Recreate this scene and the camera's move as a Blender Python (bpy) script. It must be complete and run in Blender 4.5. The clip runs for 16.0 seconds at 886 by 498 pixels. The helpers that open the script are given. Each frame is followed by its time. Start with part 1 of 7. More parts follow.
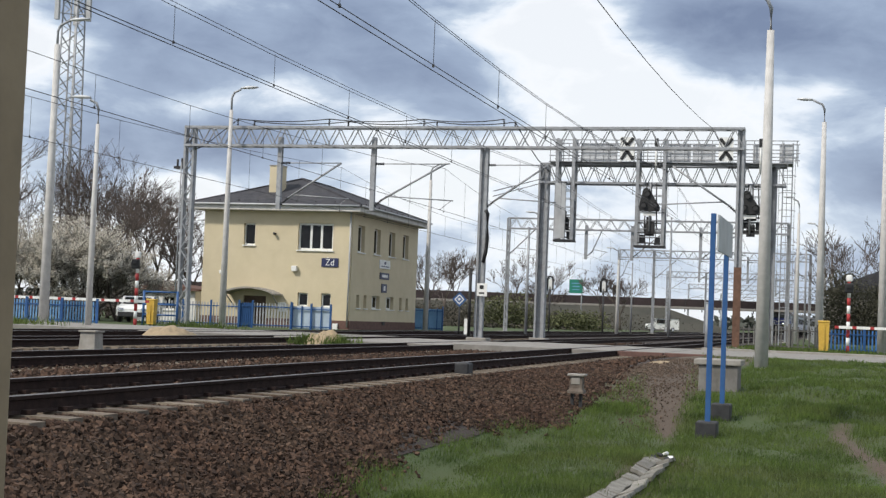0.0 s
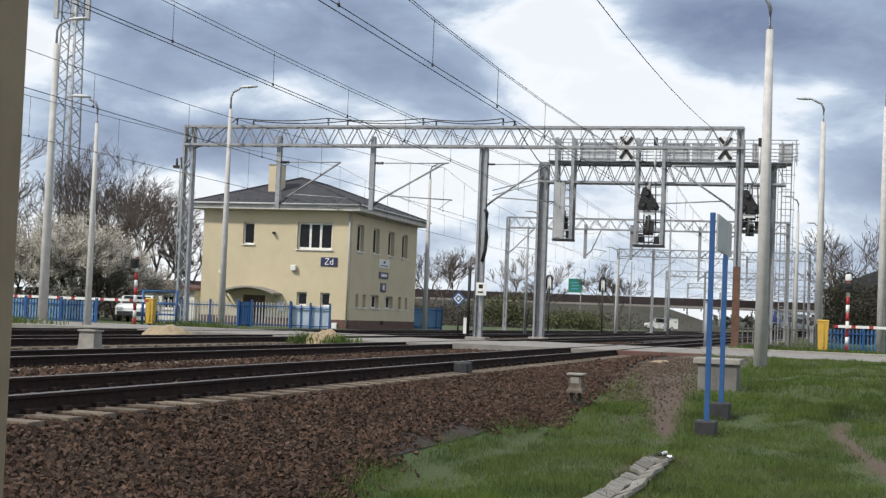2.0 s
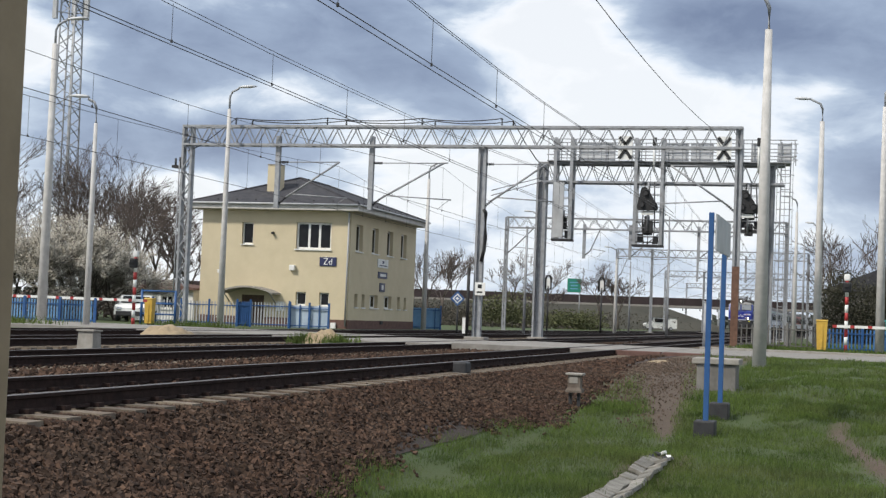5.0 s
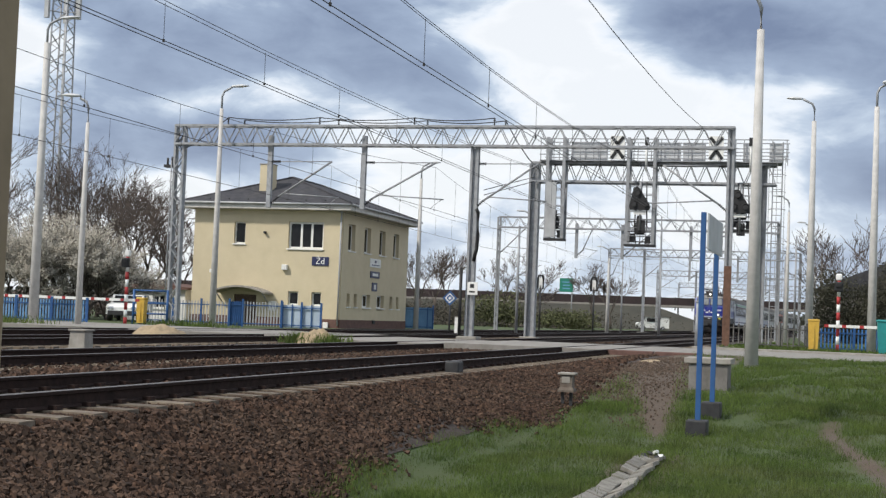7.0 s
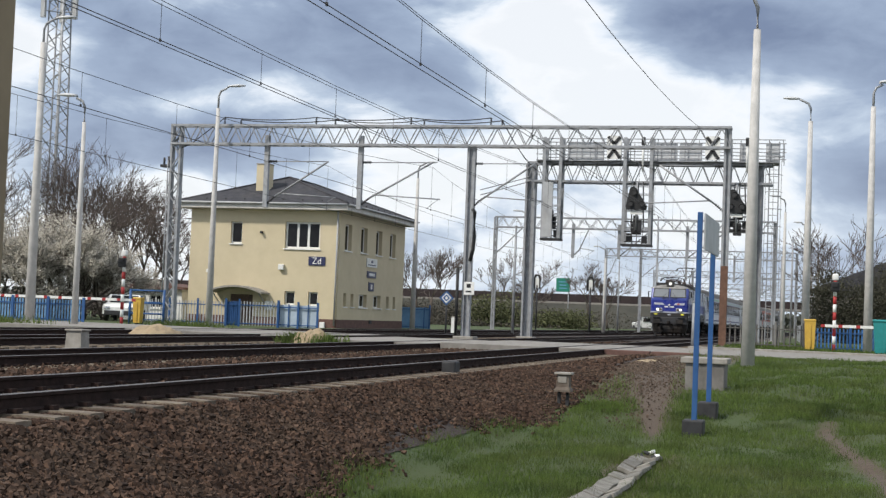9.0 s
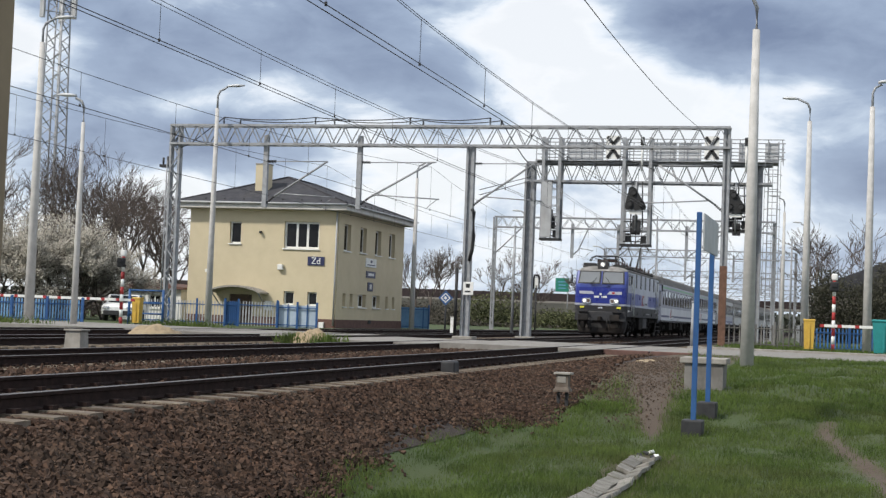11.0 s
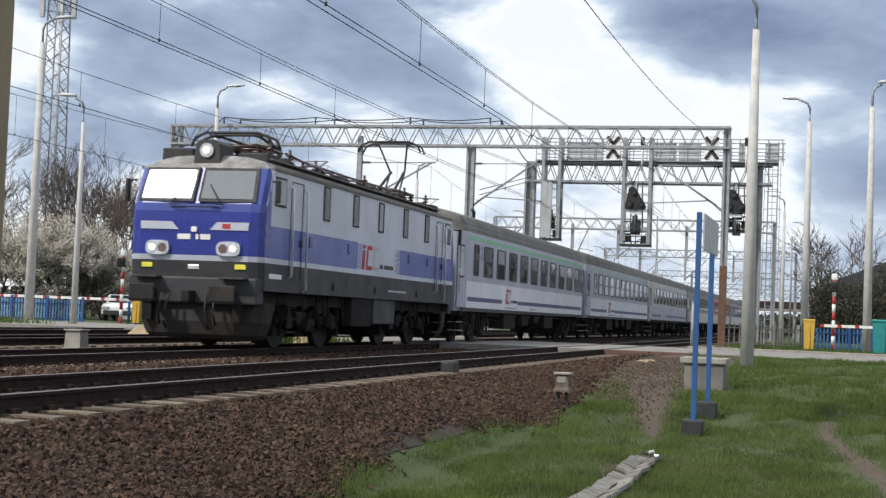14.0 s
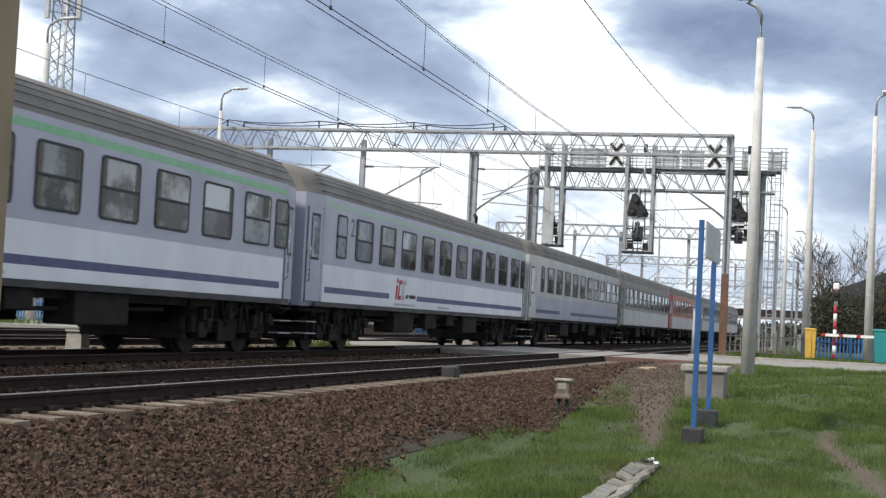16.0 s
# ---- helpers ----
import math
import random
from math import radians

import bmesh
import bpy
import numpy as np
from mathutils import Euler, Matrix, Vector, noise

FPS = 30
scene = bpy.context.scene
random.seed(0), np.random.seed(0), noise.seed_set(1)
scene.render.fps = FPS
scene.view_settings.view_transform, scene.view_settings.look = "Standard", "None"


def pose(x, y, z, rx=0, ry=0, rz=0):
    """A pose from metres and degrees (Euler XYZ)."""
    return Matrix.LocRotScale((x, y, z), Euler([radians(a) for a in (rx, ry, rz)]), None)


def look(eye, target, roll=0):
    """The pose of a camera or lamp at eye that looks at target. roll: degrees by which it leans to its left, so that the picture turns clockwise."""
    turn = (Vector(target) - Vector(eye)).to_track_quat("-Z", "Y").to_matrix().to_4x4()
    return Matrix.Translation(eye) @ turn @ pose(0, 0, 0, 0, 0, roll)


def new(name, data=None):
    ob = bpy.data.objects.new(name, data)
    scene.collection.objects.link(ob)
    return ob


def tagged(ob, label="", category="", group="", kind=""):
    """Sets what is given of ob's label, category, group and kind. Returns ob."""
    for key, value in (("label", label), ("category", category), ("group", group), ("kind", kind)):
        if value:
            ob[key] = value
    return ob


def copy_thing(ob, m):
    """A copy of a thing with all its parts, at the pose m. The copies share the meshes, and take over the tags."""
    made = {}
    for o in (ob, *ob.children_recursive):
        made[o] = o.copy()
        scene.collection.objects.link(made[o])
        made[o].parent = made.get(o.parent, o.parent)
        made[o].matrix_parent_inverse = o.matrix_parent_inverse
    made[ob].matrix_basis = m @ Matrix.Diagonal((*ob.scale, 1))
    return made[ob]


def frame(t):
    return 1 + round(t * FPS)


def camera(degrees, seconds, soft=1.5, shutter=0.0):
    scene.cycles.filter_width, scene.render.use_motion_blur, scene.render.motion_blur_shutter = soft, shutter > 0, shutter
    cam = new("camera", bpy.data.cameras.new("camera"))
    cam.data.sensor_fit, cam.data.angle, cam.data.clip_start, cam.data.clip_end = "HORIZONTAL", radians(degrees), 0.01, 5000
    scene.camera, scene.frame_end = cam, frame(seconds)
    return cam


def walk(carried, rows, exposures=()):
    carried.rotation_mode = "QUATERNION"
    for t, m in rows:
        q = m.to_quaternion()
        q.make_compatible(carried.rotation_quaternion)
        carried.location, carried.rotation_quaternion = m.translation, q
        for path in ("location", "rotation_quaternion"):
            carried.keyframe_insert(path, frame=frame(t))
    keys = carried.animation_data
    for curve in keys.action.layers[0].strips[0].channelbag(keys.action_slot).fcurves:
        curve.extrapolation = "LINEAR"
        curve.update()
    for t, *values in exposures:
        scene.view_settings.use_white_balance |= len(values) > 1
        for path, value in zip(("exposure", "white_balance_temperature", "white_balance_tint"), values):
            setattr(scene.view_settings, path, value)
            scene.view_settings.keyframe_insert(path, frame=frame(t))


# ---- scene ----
# Axes: X along the railway away from the camera, Y to the left across it, z = 0 at the rail tops.
EYE = (0.0, 0.0, 0.794)
LENS = 33.49


def aim(yaw, pitch, roll):
    """The camera at its stand, turned by these radians."""
    way = Vector((math.cos(yaw) * math.cos(pitch), math.sin(yaw) * math.cos(pitch), math.sin(pitch)))
    return look(EYE, Vector(EYE) + 50 * way, math.degrees(roll))


cam = camera(LENS, 16.0, soft=1.35, shutter=0.12)
YAW, PITCH, ROLL = 0.2616, 0.0455, 0.0390
PAN = ((0.0, 24.5, 1.6), (0.5, 23.3, 1.4), (1.0, 23.0, 0.3), (4.2, 23.0, 0.3), (5.2, 20.0, 0.2), (6.3, 11.5, 0.0), (6.5, 10.0, 0.0),
       (7.0, 7.5, 0.0), (7.5, 5.3, 0.0), (8.0, 3.6, 0.0), (8.5, 2.5, 0.0), (9.0, 1.5, 0.0), (9.5, 0.8, 0.0), (11.3, 0.0, 0.0), (15.6, 0.0, 0.0))
rows = [(t, aim(YAW + a / 2606, PITCH + b / 2606, ROLL)) for t, a, b in PAN]
rows += [(15.8, aim(YAW + 0.0005, PITCH + 0.0008, ROLL + 0.003)), (15.9, aim(YAW + 0.0010, PITCH + 0.0020, ROLL + 0.007)),
         (16.0, aim(YAW + 0.0015, PITCH + 0.0033, ROLL + 0.011))]
walk(cam, rows, exposures=((0.0, 0.0), (13.4, 0.0), (14.0, 0.08), (14.5, 0.17), (15.0, 0.27), (15.5, 0.27), (16.0, 0.25)))

# ---------------- light ----------------
SUN_AZ, SUN_EL = math.radians(137), math.radians(45)   # where the sun stands, from +X towards +Y
world = bpy.data.worlds.new("sky")
scene.world = world
world.use_nodes = True


def tree_tools(tree):
    """Short makers of nodes and links in one tree."""
    def node(kind, **values):
        n = tree.nodes.new(kind)
        for key, value in values.items():
            if key in n.inputs:
                n.inputs[key].default_value = value
        return n

    def link(a, b):
        tree.links.new(a, b)

    def maths(op, a, b=None, c=None, clamp=False):
        n = tree.nodes.new("ShaderNodeMath")
        n.operation, n.use_clamp = op, clamp
        for i, v in enumerate((a, b, c)):
            if v is None:
                continue
            if isinstance(v, (int, float)):
                n.inputs[i].default_value = v
            else:
                tree.links.new(v, n.inputs[i])
        return n.outputs[0]

    def mix(fac, a, b, blend="MIX"):
        n = tree.nodes.new("ShaderNodeMix")
        n.data_type, n.blend_type = "RGBA", blend
        for s, v in ((n.inputs[0], fac), (n.inputs[6], a), (n.inputs[7], b)):
            if isinstance(v, (int, float)):
                s.default_value = v
            elif isinstance(v, tuple):
                s.default_value = (*v[:3], 1)
            else:
                tree.links.new(v, s)
        return n.outputs[2]

    def ramp(fac, stops):
        n = tree.nodes.new("ShaderNodeValToRGB")
        el = n.color_ramp.elements
        while len(el) < len(stops):
            el.new(0.5)
        for e, (at, col) in zip(el, stops):
            e.position = at
            e.color = (*col, 1) if isinstance(col, tuple) else (col, col, col, 1)
        tree.links.new(fac, n.inputs[0])
        return n.outputs[0]
    return node, link, maths, mix, ramp


def build_sky():
    tree = world.node_tree
    tree.nodes.clear()
    node, link, maths, mix, ramp = tree_tools(tree)
    out, bg = node("ShaderNodeOutputWorld"), node("ShaderNodeBackground")
    sky = node("ShaderNodeTexSky")
    sky.sky_type, sky.sun_disc = "NISHITA", False
    sky.sun_elevation, sky.sun_rotation = SUN_EL, math.pi / 2 - SUN_AZ
    blue = node("ShaderNodeVectorMath")
    blue.operation = "SCALE"
    blue.inputs["Scale"].default_value = 0.10
    link(sky.outputs[0], blue.inputs[0])
    # broken cloud deck: noise over the directions, with the great cloud masses and gaps of that day
    co = node("ShaderNodeTexCoord")
    sep = node("ShaderNodeSeparateXYZ")
    link(co.outputs["Generated"], sep.inputs[0])
    mp = node("ShaderNodeMapping")
    mp.inputs["Scale"].default_value = (1.0, 1.0, 2.3)
    mp.inputs["Location"].default_value = CLOUD_AT
    link(co.outputs["Generated"], mp.inputs[0])
    n1 = node("ShaderNodeTexNoise", Scale=5.2, Detail=8.0, Roughness=0.52, Distortion=0.2)
    n2 = node("ShaderNodeTexNoise", Scale=15.0, Detail=8.0, Roughness=0.58, Distortion=0.3)
    link(mp.outputs[0], n1.inputs["Vector"])
    link(mp.outputs[0], n2.inputs["Vector"])
    total = maths("ADD", maths("MULTIPLY", n1.outputs[0], 0.62), maths("MULTIPLY", n2.outputs[0], 0.38))
    for place, weight, size in CLOUD_MASSES:
        d = node("ShaderNodeVectorMath")
        d.operation = "SUBTRACT"
        link(co.outputs["Generated"], d.inputs[0])
        d.inputs[1].default_value = place
        e = node("ShaderNodeVectorMath")
        e.operation = "MULTIPLY"
        link(d.outputs[0], e.inputs[0])
        e.inputs[1].default_value = (1, 1, 1.9)
        f = node("ShaderNodeVectorMath")
        f.operation = "LENGTH"
        link(e.outputs[0], f.inputs[0])
        g = maths("POWER", 2.718, maths("MULTIPLY", maths("POWER", maths("DIVIDE", f.outputs["Value"], size), 2.0), -1.0))
        total = maths("ADD", total, maths("MULTIPLY", g, weight * 1.25))
    cloud = ramp(total, ((0.43, (1.03, 1.05, 1.08)), (0.475, (0.89, 0.95, 1.03)), (0.53, (0.56, 0.66, 0.80)), (0.60, (0.36, 0.45, 0.61)), (0.78, (0.20, 0.26, 0.40))))
    cover = ramp(total, ((0.38, 0.80), (0.50, 0.97)))
    total = mix(cover, blue.outputs[0], cloud)
    # paler towards the horizon, where the far deck is seen edge-on
    haze = maths("POWER", maths("SUBTRACT", 1.0, maths("MAXIMUM", sep.outputs[2], 0.0), clamp=True), 16.0)
    total = mix(maths("MULTIPLY", haze, 0.50), total, (0.86, 0.92, 0.99))
    link(total, bg.inputs[0])
    bg.inputs[1].default_value = 1.0
    link(bg.outputs[0], out.inputs[0])


CLOUD_AT = (0.3, 1.1, 0.4)
CLOUD_MASSES = (((0.961, 0.200, 0.191), -0.20, 0.045), ((0.978, 0.080, 0.200), 0.17, 0.070), ((0.980, 0.004, 0.197), 0.14, 0.080), ((0.925, 0.326, 0.205), 0.15, 0.085),
                ((0.952, 0.268, 0.148), 0.12, 0.050), ((0.866, 0.469, 0.176), 0.11, 0.060), ((0.877, 0.464, 0.125), 0.06, 0.060), ((0.913, 0.387, 0.131), 0.05, 0.060), ((0.980, 0.142, 0.135), -0.20, 0.065),
                ((0.994, -0.005, 0.106), 0.12, 0.050), ((0.845, 0.506, 0.175), -0.10, 0.060), ((0.899, 0.431, 0.079), -0.12, 0.060), ((0.984, 0.160, 0.080), 0.04, 0.050), ((0.958, 0.275, 0.085), -0.07, 0.060), ((0.993, 0.050, 0.100), -0.12, 0.050), ((0.994, 0.090, 0.060), -0.08, 0.040),
                ((0.880, 0.445, 0.166), 0.08, 0.055), ((0.897, 0.422, 0.133), -0.12, 0.032), ((0.884, 0.456, 0.101), 0.17, 0.055), ((0.844, 0.509, 0.166), -0.10, 0.035), ((0.932, 0.320, 0.169), 0.07, 0.050), ((0.919, 0.367, 0.143), -0.12, 0.030), ((0.898, 0.432, 0.078), -0.12, 0.026), ((0.913, 0.393, 0.110), 0.13, 0.040), ((0.945, 0.299, 0.136), -0.06, 0.030), ((0.954, 0.288, 0.089), -0.05, 0.040), ((0.966, 0.240, 0.101), -0.05, 0.045), ((0.973, 0.224, 0.051), -0.08, 0.040), ((0.984, 0.168, 0.065), -0.05, 0.040))
build_sky()
sun = new("sun", bpy.data.lights.new("sun", "SUN"))
sun.data.energy, sun.data.angle, sun.data.color = 3.7, math.radians(5), (1.0, 0.94, 0.85)
sun.matrix_world = look((math.cos(SUN_AZ) * math.cos(SUN_EL) * 100, math.sin(SUN_AZ) * math.cos(SUN_EL) * 100, math.sin(SUN_EL) * 100), (0, 0, 0))

# ---------------- materials ----------------


def mat(name, c1, c2=None, rough=0.7, metal=0.0, scale=6.0, spread=(0.35, 0.65), bump=0.0, bump_scale=60.0, stain=None, stain_scale=0.8, stain_amt=0.5,
        streak=0.0, by_object=0.0, by_island=0.0, emit=0.0, spec=0.5, coords="Object"):
    m = bpy.data.materials.new(name)
    m.use_nodes = True
    tree = m.node_tree
    tree.nodes.clear()
    node, link, maths, mix, ramp = tree_tools(tree)
    out, b = node("ShaderNodeOutputMaterial"), node("ShaderNodeBsdfPrincipled")
    link(b.outputs[0], out.inputs[0])
    co = node("ShaderNodeTexCoord").outputs[coords]
    c2 = c2 or tuple(v * 0.8 for v in c1)
    if by_object:
        shift = node("ShaderNodeVectorMath")
        shift.operation = "MULTIPLY_ADD"
        link(node("ShaderNodeObjectInfo").outputs["Random"], shift.inputs[0])
        shift.inputs[1].default_value = (37.0, 23.0, 51.0)
        link(co, shift.inputs[2])
        co = shift.outputs[0]
    n1 = node("ShaderNodeTexNoise", Scale=scale, Detail=8.0, Roughness=0.65)
    link(co, n1.inputs["Vector"])
    col = ramp(n1.outputs[0], ((spread[0], c1), (spread[1], c2)))
    if stain:
        n2 = node("ShaderNodeTexNoise", Scale=stain_scale, Detail=6.0, Roughness=0.6)
        if streak:
            mp = node("ShaderNodeMapping")
            mp.inputs["Scale"].default_value = (1, 1, streak)
            link(co, mp.inputs[0])
            link(mp.outputs[0], n2.inputs["Vector"])
        else:
            link(co, n2.inputs["Vector"])
        col = mix(maths("MULTIPLY", ramp(n2.outputs[0], ((0.45, 0.0), (0.72, 1.0))), stain_amt), col, stain)
    if by_object or by_island:
        src = node("ShaderNodeObjectInfo").outputs["Random"] if by_object else node("ShaderNodeNewGeometry").outputs["Random Per Island"]
        amt = by_object or by_island
        v = maths("ADD", maths("MULTIPLY", src, 2 * amt), 1 - amt)
        n = tree.nodes.new("ShaderNodeVectorMath")
        n.operation = "SCALE"
        link(col, n.inputs[0])
        link(v, n.inputs["Scale"])
        col = n.outputs[0]
    link(col, b.inputs["Base Color"])
    r = ramp(n1.outputs[0], ((0.3, max(rough - 0.08, 0.02)), (0.7, min(rough + 0.08, 1.0))))
    link(r, b.inputs["Roughness"])
    b.inputs["Metallic"].default_value = metal
    b.inputs["Specular IOR Level"].default_value = spec
    if bump:
        n3 = node("ShaderNodeTexNoise", Scale=bump_scale, Detail=5.0)
        link(co, n3.inputs["Vector"])
        bp = node("ShaderNodeBump", Strength=bump, Distance=0.02)
        link(n3.outputs[0], bp.inputs["Height"])
        link(bp.outputs[0], b.inputs["Normal"])
    if emit:
        b.inputs["Emission Color"].default_value = (*c1, 1)
        b.inputs["Emission Strength"].default_value = emit
    return m


def glass(name, tint=(0.03, 0.035, 0.04), rough=0.05):
    m = mat(name, tint, tint, rough=rough, spec=0.9)
    return m


# ---------------- builders ----------------
def bm_new():
    return bmesh.new()


def box(bm, x0, x1, y0, y1, z0, z1, bevel=0.0):
    """An axis-parallel block."""
    v = [bm.verts.new((x, y, z)) for x in (x0, x1) for y in (y0, y1) for z in (z0, z1)]
    fs = [bm.faces.new([v[i] for i in q]) for q in ((0, 1, 3, 2), (4, 6, 7, 5), (0, 4, 5, 1), (2, 3, 7, 6), (0, 2, 6, 4), (1, 5, 7, 3))]
    if bevel:
        es = {e for f in fs for e in f.edges}
        bmesh.ops.bevel(bm, geom=list(es), offset=bevel, segments=2, affect="EDGES", profile=0.5)
    return bm


def bar(bm, a, b, r, n=6, r2=None, flat=None):
    """A round bar from a to b, or a flat one with half-sizes flat=(p, q)."""
    a, b = Vector(a), Vector(b)
    d = (b - a)
    side = d.cross(Vector((0, 0, 1)))
    if side.length < 1e-6 * max(d.length, 1):
        side = Vector((0, 1, 0)).cross(d)
    side.normalize()
    up = side.cross(d).normalized()
    rings = []
    for end, rad in ((a, r), (b, r if r2 is None else r2)):
        if flat:
            ring = [end + side * sx * flat[0] + up * sy * flat[1] for sx, sy in ((1, 1), (-1, 1), (-1, -1), (1, -1))]
        else:
            ring = [end + (side * math.cos(2 * math.pi * i / n) + up * math.sin(2 * math.pi * i / n)) * rad for i in range(n)]
        rings.append([bm.verts.new(p) for p in ring])
    k = len(rings[0])
    for i in range(k):
        f = bm.faces.new((rings[0][i], rings[0][(i + 1) % k], rings[1][(i + 1) % k], rings[1][i]))
        f.smooth = not flat and k > 5
    bm.faces.new(rings[0][::-1])
    bm.faces.new(rings[1])
    return bm


def tube(bm, pts, r, n=6, radii=None):
    """A round tube along points."""
    pts = [Vector(p) for p in pts]
    rings = []
    for i, p in enumerate(pts):
        d = (pts[min(i + 1, len(pts) - 1)] - pts[max(i - 1, 0)]).normalized()
        side = d.cross(Vector((0, 0, 1)))
        if side.length < 1e-4:
            side = d.cross(Vector((0, 1, 0)))
        side.normalize()
        up = side.cross(d).normalized()
        rr = radii[i] if radii else r
        rings.append([bm.verts.new(p + (side * math.cos(2 * math.pi * j / n) + up * math.sin(2 * math.pi * j / n)) * rr) for j in range(n)])
    for a, b in zip(rings, rings[1:]):
        for j in range(n):
            f = bm.faces.new((a[j], a[(j + 1) % n], b[(j + 1) % n], b[j]))
            f.smooth = n > 4
    bm.faces.new(rings[0][::-1])
    bm.faces.new(rings[-1])
    return bm


def loft(bm, sections, caps=True, smooth=False):
    """Skin through closed rings of equal count."""
    rings = [[bm.verts.new(p) for p in s] for s in sections]
    n = len(rings[0])
    for a, b in zip(rings, rings[1:]):
        for j in range(n):
            f = bm.faces.new((a[j], a[(j + 1) % n], b[(j + 1) % n], b[j]))
            f.smooth = smooth
    if caps:
        bm.faces.new(rings[0][::-1])
        bm.faces.new(rings[-1])
    return bm


def prism(bm, outline, x0, x1):
    """A (y, z) outline drawn out along X."""
    return loft(bm, [[(x0, y, z) for y, z in outline], [(x1, y, z) for y, z in outline]])


def disc(bm, c, axis, r, depth, n=16):
    a = Vector(axis).normalized() * depth / 2
    return bar(bm, Vector(c) - a, Vector(c) + a, r, n)


def mesh_of(name, bm, material):
    bmesh.ops.recalc_face_normals(bm, faces=bm.faces[:])
    me = bpy.data.meshes.new(name)
    bm.to_mesh(me)
    bm.free()
    for m in (material if isinstance(material, (list, tuple)) else [material]):
        me.materials.append(m)
    return me


def part(name, bm, material, parent, label=""):
    ob = new(name, mesh_of(name, bm, material))
    ob.parent = parent
    return tagged(ob, label)


def share(name, me, parent, m):
    """One more piece on a shared mesh, at the pose m in its parent's space."""
    ob = new(name, me)
    ob.parent = parent
    ob.matrix_basis = m
    return ob


def thing(name, label, category, at=None, group="", kind=""):
    ob = new(name)
    ob.empty_display_size = 0.2
    if at is not None:
        ob.matrix_basis = at
    return tagged(ob, label, category, group, kind)


def solid(name, bm, material, label, category="", kind="", group=""):
    return tagged(new(name, mesh_of(name, bm, material)), label, category, group, kind)


def stuff(name, verts, faces, material, label, category="", smooth=False):
    me = bpy.data.meshes.new(name)
    me.from_pydata(verts, [], faces)
    me.materials.append(material)
    if smooth:
        me.polygons.foreach_set("use_smooth", [True] * len(me.polygons))
    return tagged(new(name, me), label, category, kind="stuff")


def bend(x):
    """The railway's slight drift to the right far out."""
    return -0.00006 * max(0.0, x - 150.0) ** 2


TRACKS = (7.45, 12.67, 17.15, 21.95)
RAIL_Z = (0.0, -0.05, 0.0, 0.0)


def smooth01(v):
    v = min(max(v, 0.0), 1.0)
    return v * v * (3 - 2 * v)


RISE = ((0, 15, 19, 22.4, 25, 28, 32, 37, 42, 60), (-0.98, -0.98, -0.95, -0.82, -0.60, -0.36, -0.25, -0.16, -0.06, -0.05))   # the grass bank along X


EDGE = ((8, 13.4, 16, 18.3, 20.5, 21.5, 24, 27, 31, 37, 44), (4.50, 4.60, 4.95, 5.15, 4.85, 4.40, 4.28, 4.40, 4.75, 5.30, 5.40))   # where the stones give way to grass


def ballast_edge(x):
    return float(np.interp(x, EDGE[0], EDGE[1])) + 0.08 * math.sin(x * 2.7 + 1) + 0.06 * math.sin(x * 5.3)


def ground_z(x, y):
    low = float(np.interp(x, RISE[0], RISE[1])) + 0.06 * smooth01((1.5 - y) / 4) * (x < 40)
    if 16 < x < 44 and y < 2.2:      # hummocks on the bank
        low += 0.16 * noise.fractal(Vector((x * 0.45, y * 0.75, 0.0)), 1.0, 2.0, 3) * smooth01((x - 16) / 8) * smooth01((44 - x) / 6) * smooth01((2.2 - y) / 1.4)
    low = min(low, -0.04) + 0.025 * math.sin(x * 0.9 + y * 1.3) * (1 if x < 40 else 0)
    b = bend(x)
    if y < 4.3 + b:
        return low
    if y < 6.0 + b:
        return low + (-0.24 - low) * ((y - 4.3 - b) / 1.7)
    if y < 24.0 + b:
        return -0.24
    return -0.24 + 0.10 * smooth01((y - 24.0 - b) / 1.2)


GRASS_GROUND = mat("grass_soil", (0.040, 0.066, 0.014), (0.046, 0.062, 0.016), rough=0.95, scale=1.2, bump=0.6, bump_scale=18, stain=(0.060, 0.064, 0.024), stain_scale=0.5, stain_amt=0.4)


def add_dirt(m, colour):
    """Bare soil where the mesh's own 'dirt' attribute and a noise agree."""
    tree = m.node_tree
    node, link, maths, mix, ramp = tree_tools(tree)
    b = next(n for n in tree.nodes if n.type == "BSDF_PRINCIPLED")
    old = b.inputs["Base Color"].links[0].from_socket
    at = node("ShaderNodeAttribute")
    at.attribute_name = "dirt"
    n = node("ShaderNodeTexNoise", Scale=3.5, Detail=8.0, Roughness=0.7)
    link(node("ShaderNodeTexCoord").outputs["Object"], n.inputs["Vector"])
    fac = ramp(maths("ADD", at.outputs["Fac"], maths("MULTIPLY", maths("SUBTRACT", n.outputs[0], 0.5), 0.9)), ((0.22, 0.0), (0.85, 1.0)))
    n2 = node("ShaderNodeTexNoise", Scale=25.0, Detail=6.0, Roughness=0.7)
    link(node("ShaderNodeTexCoord").outputs["Object"], n2.inputs["Vector"])
    soil = ramp(n2.outputs[0], ((0.35, tuple(c * 0.6 for c in colour)), (0.65, colour)))
    link(mix(fac, old, soil), b.inputs["Base Color"])


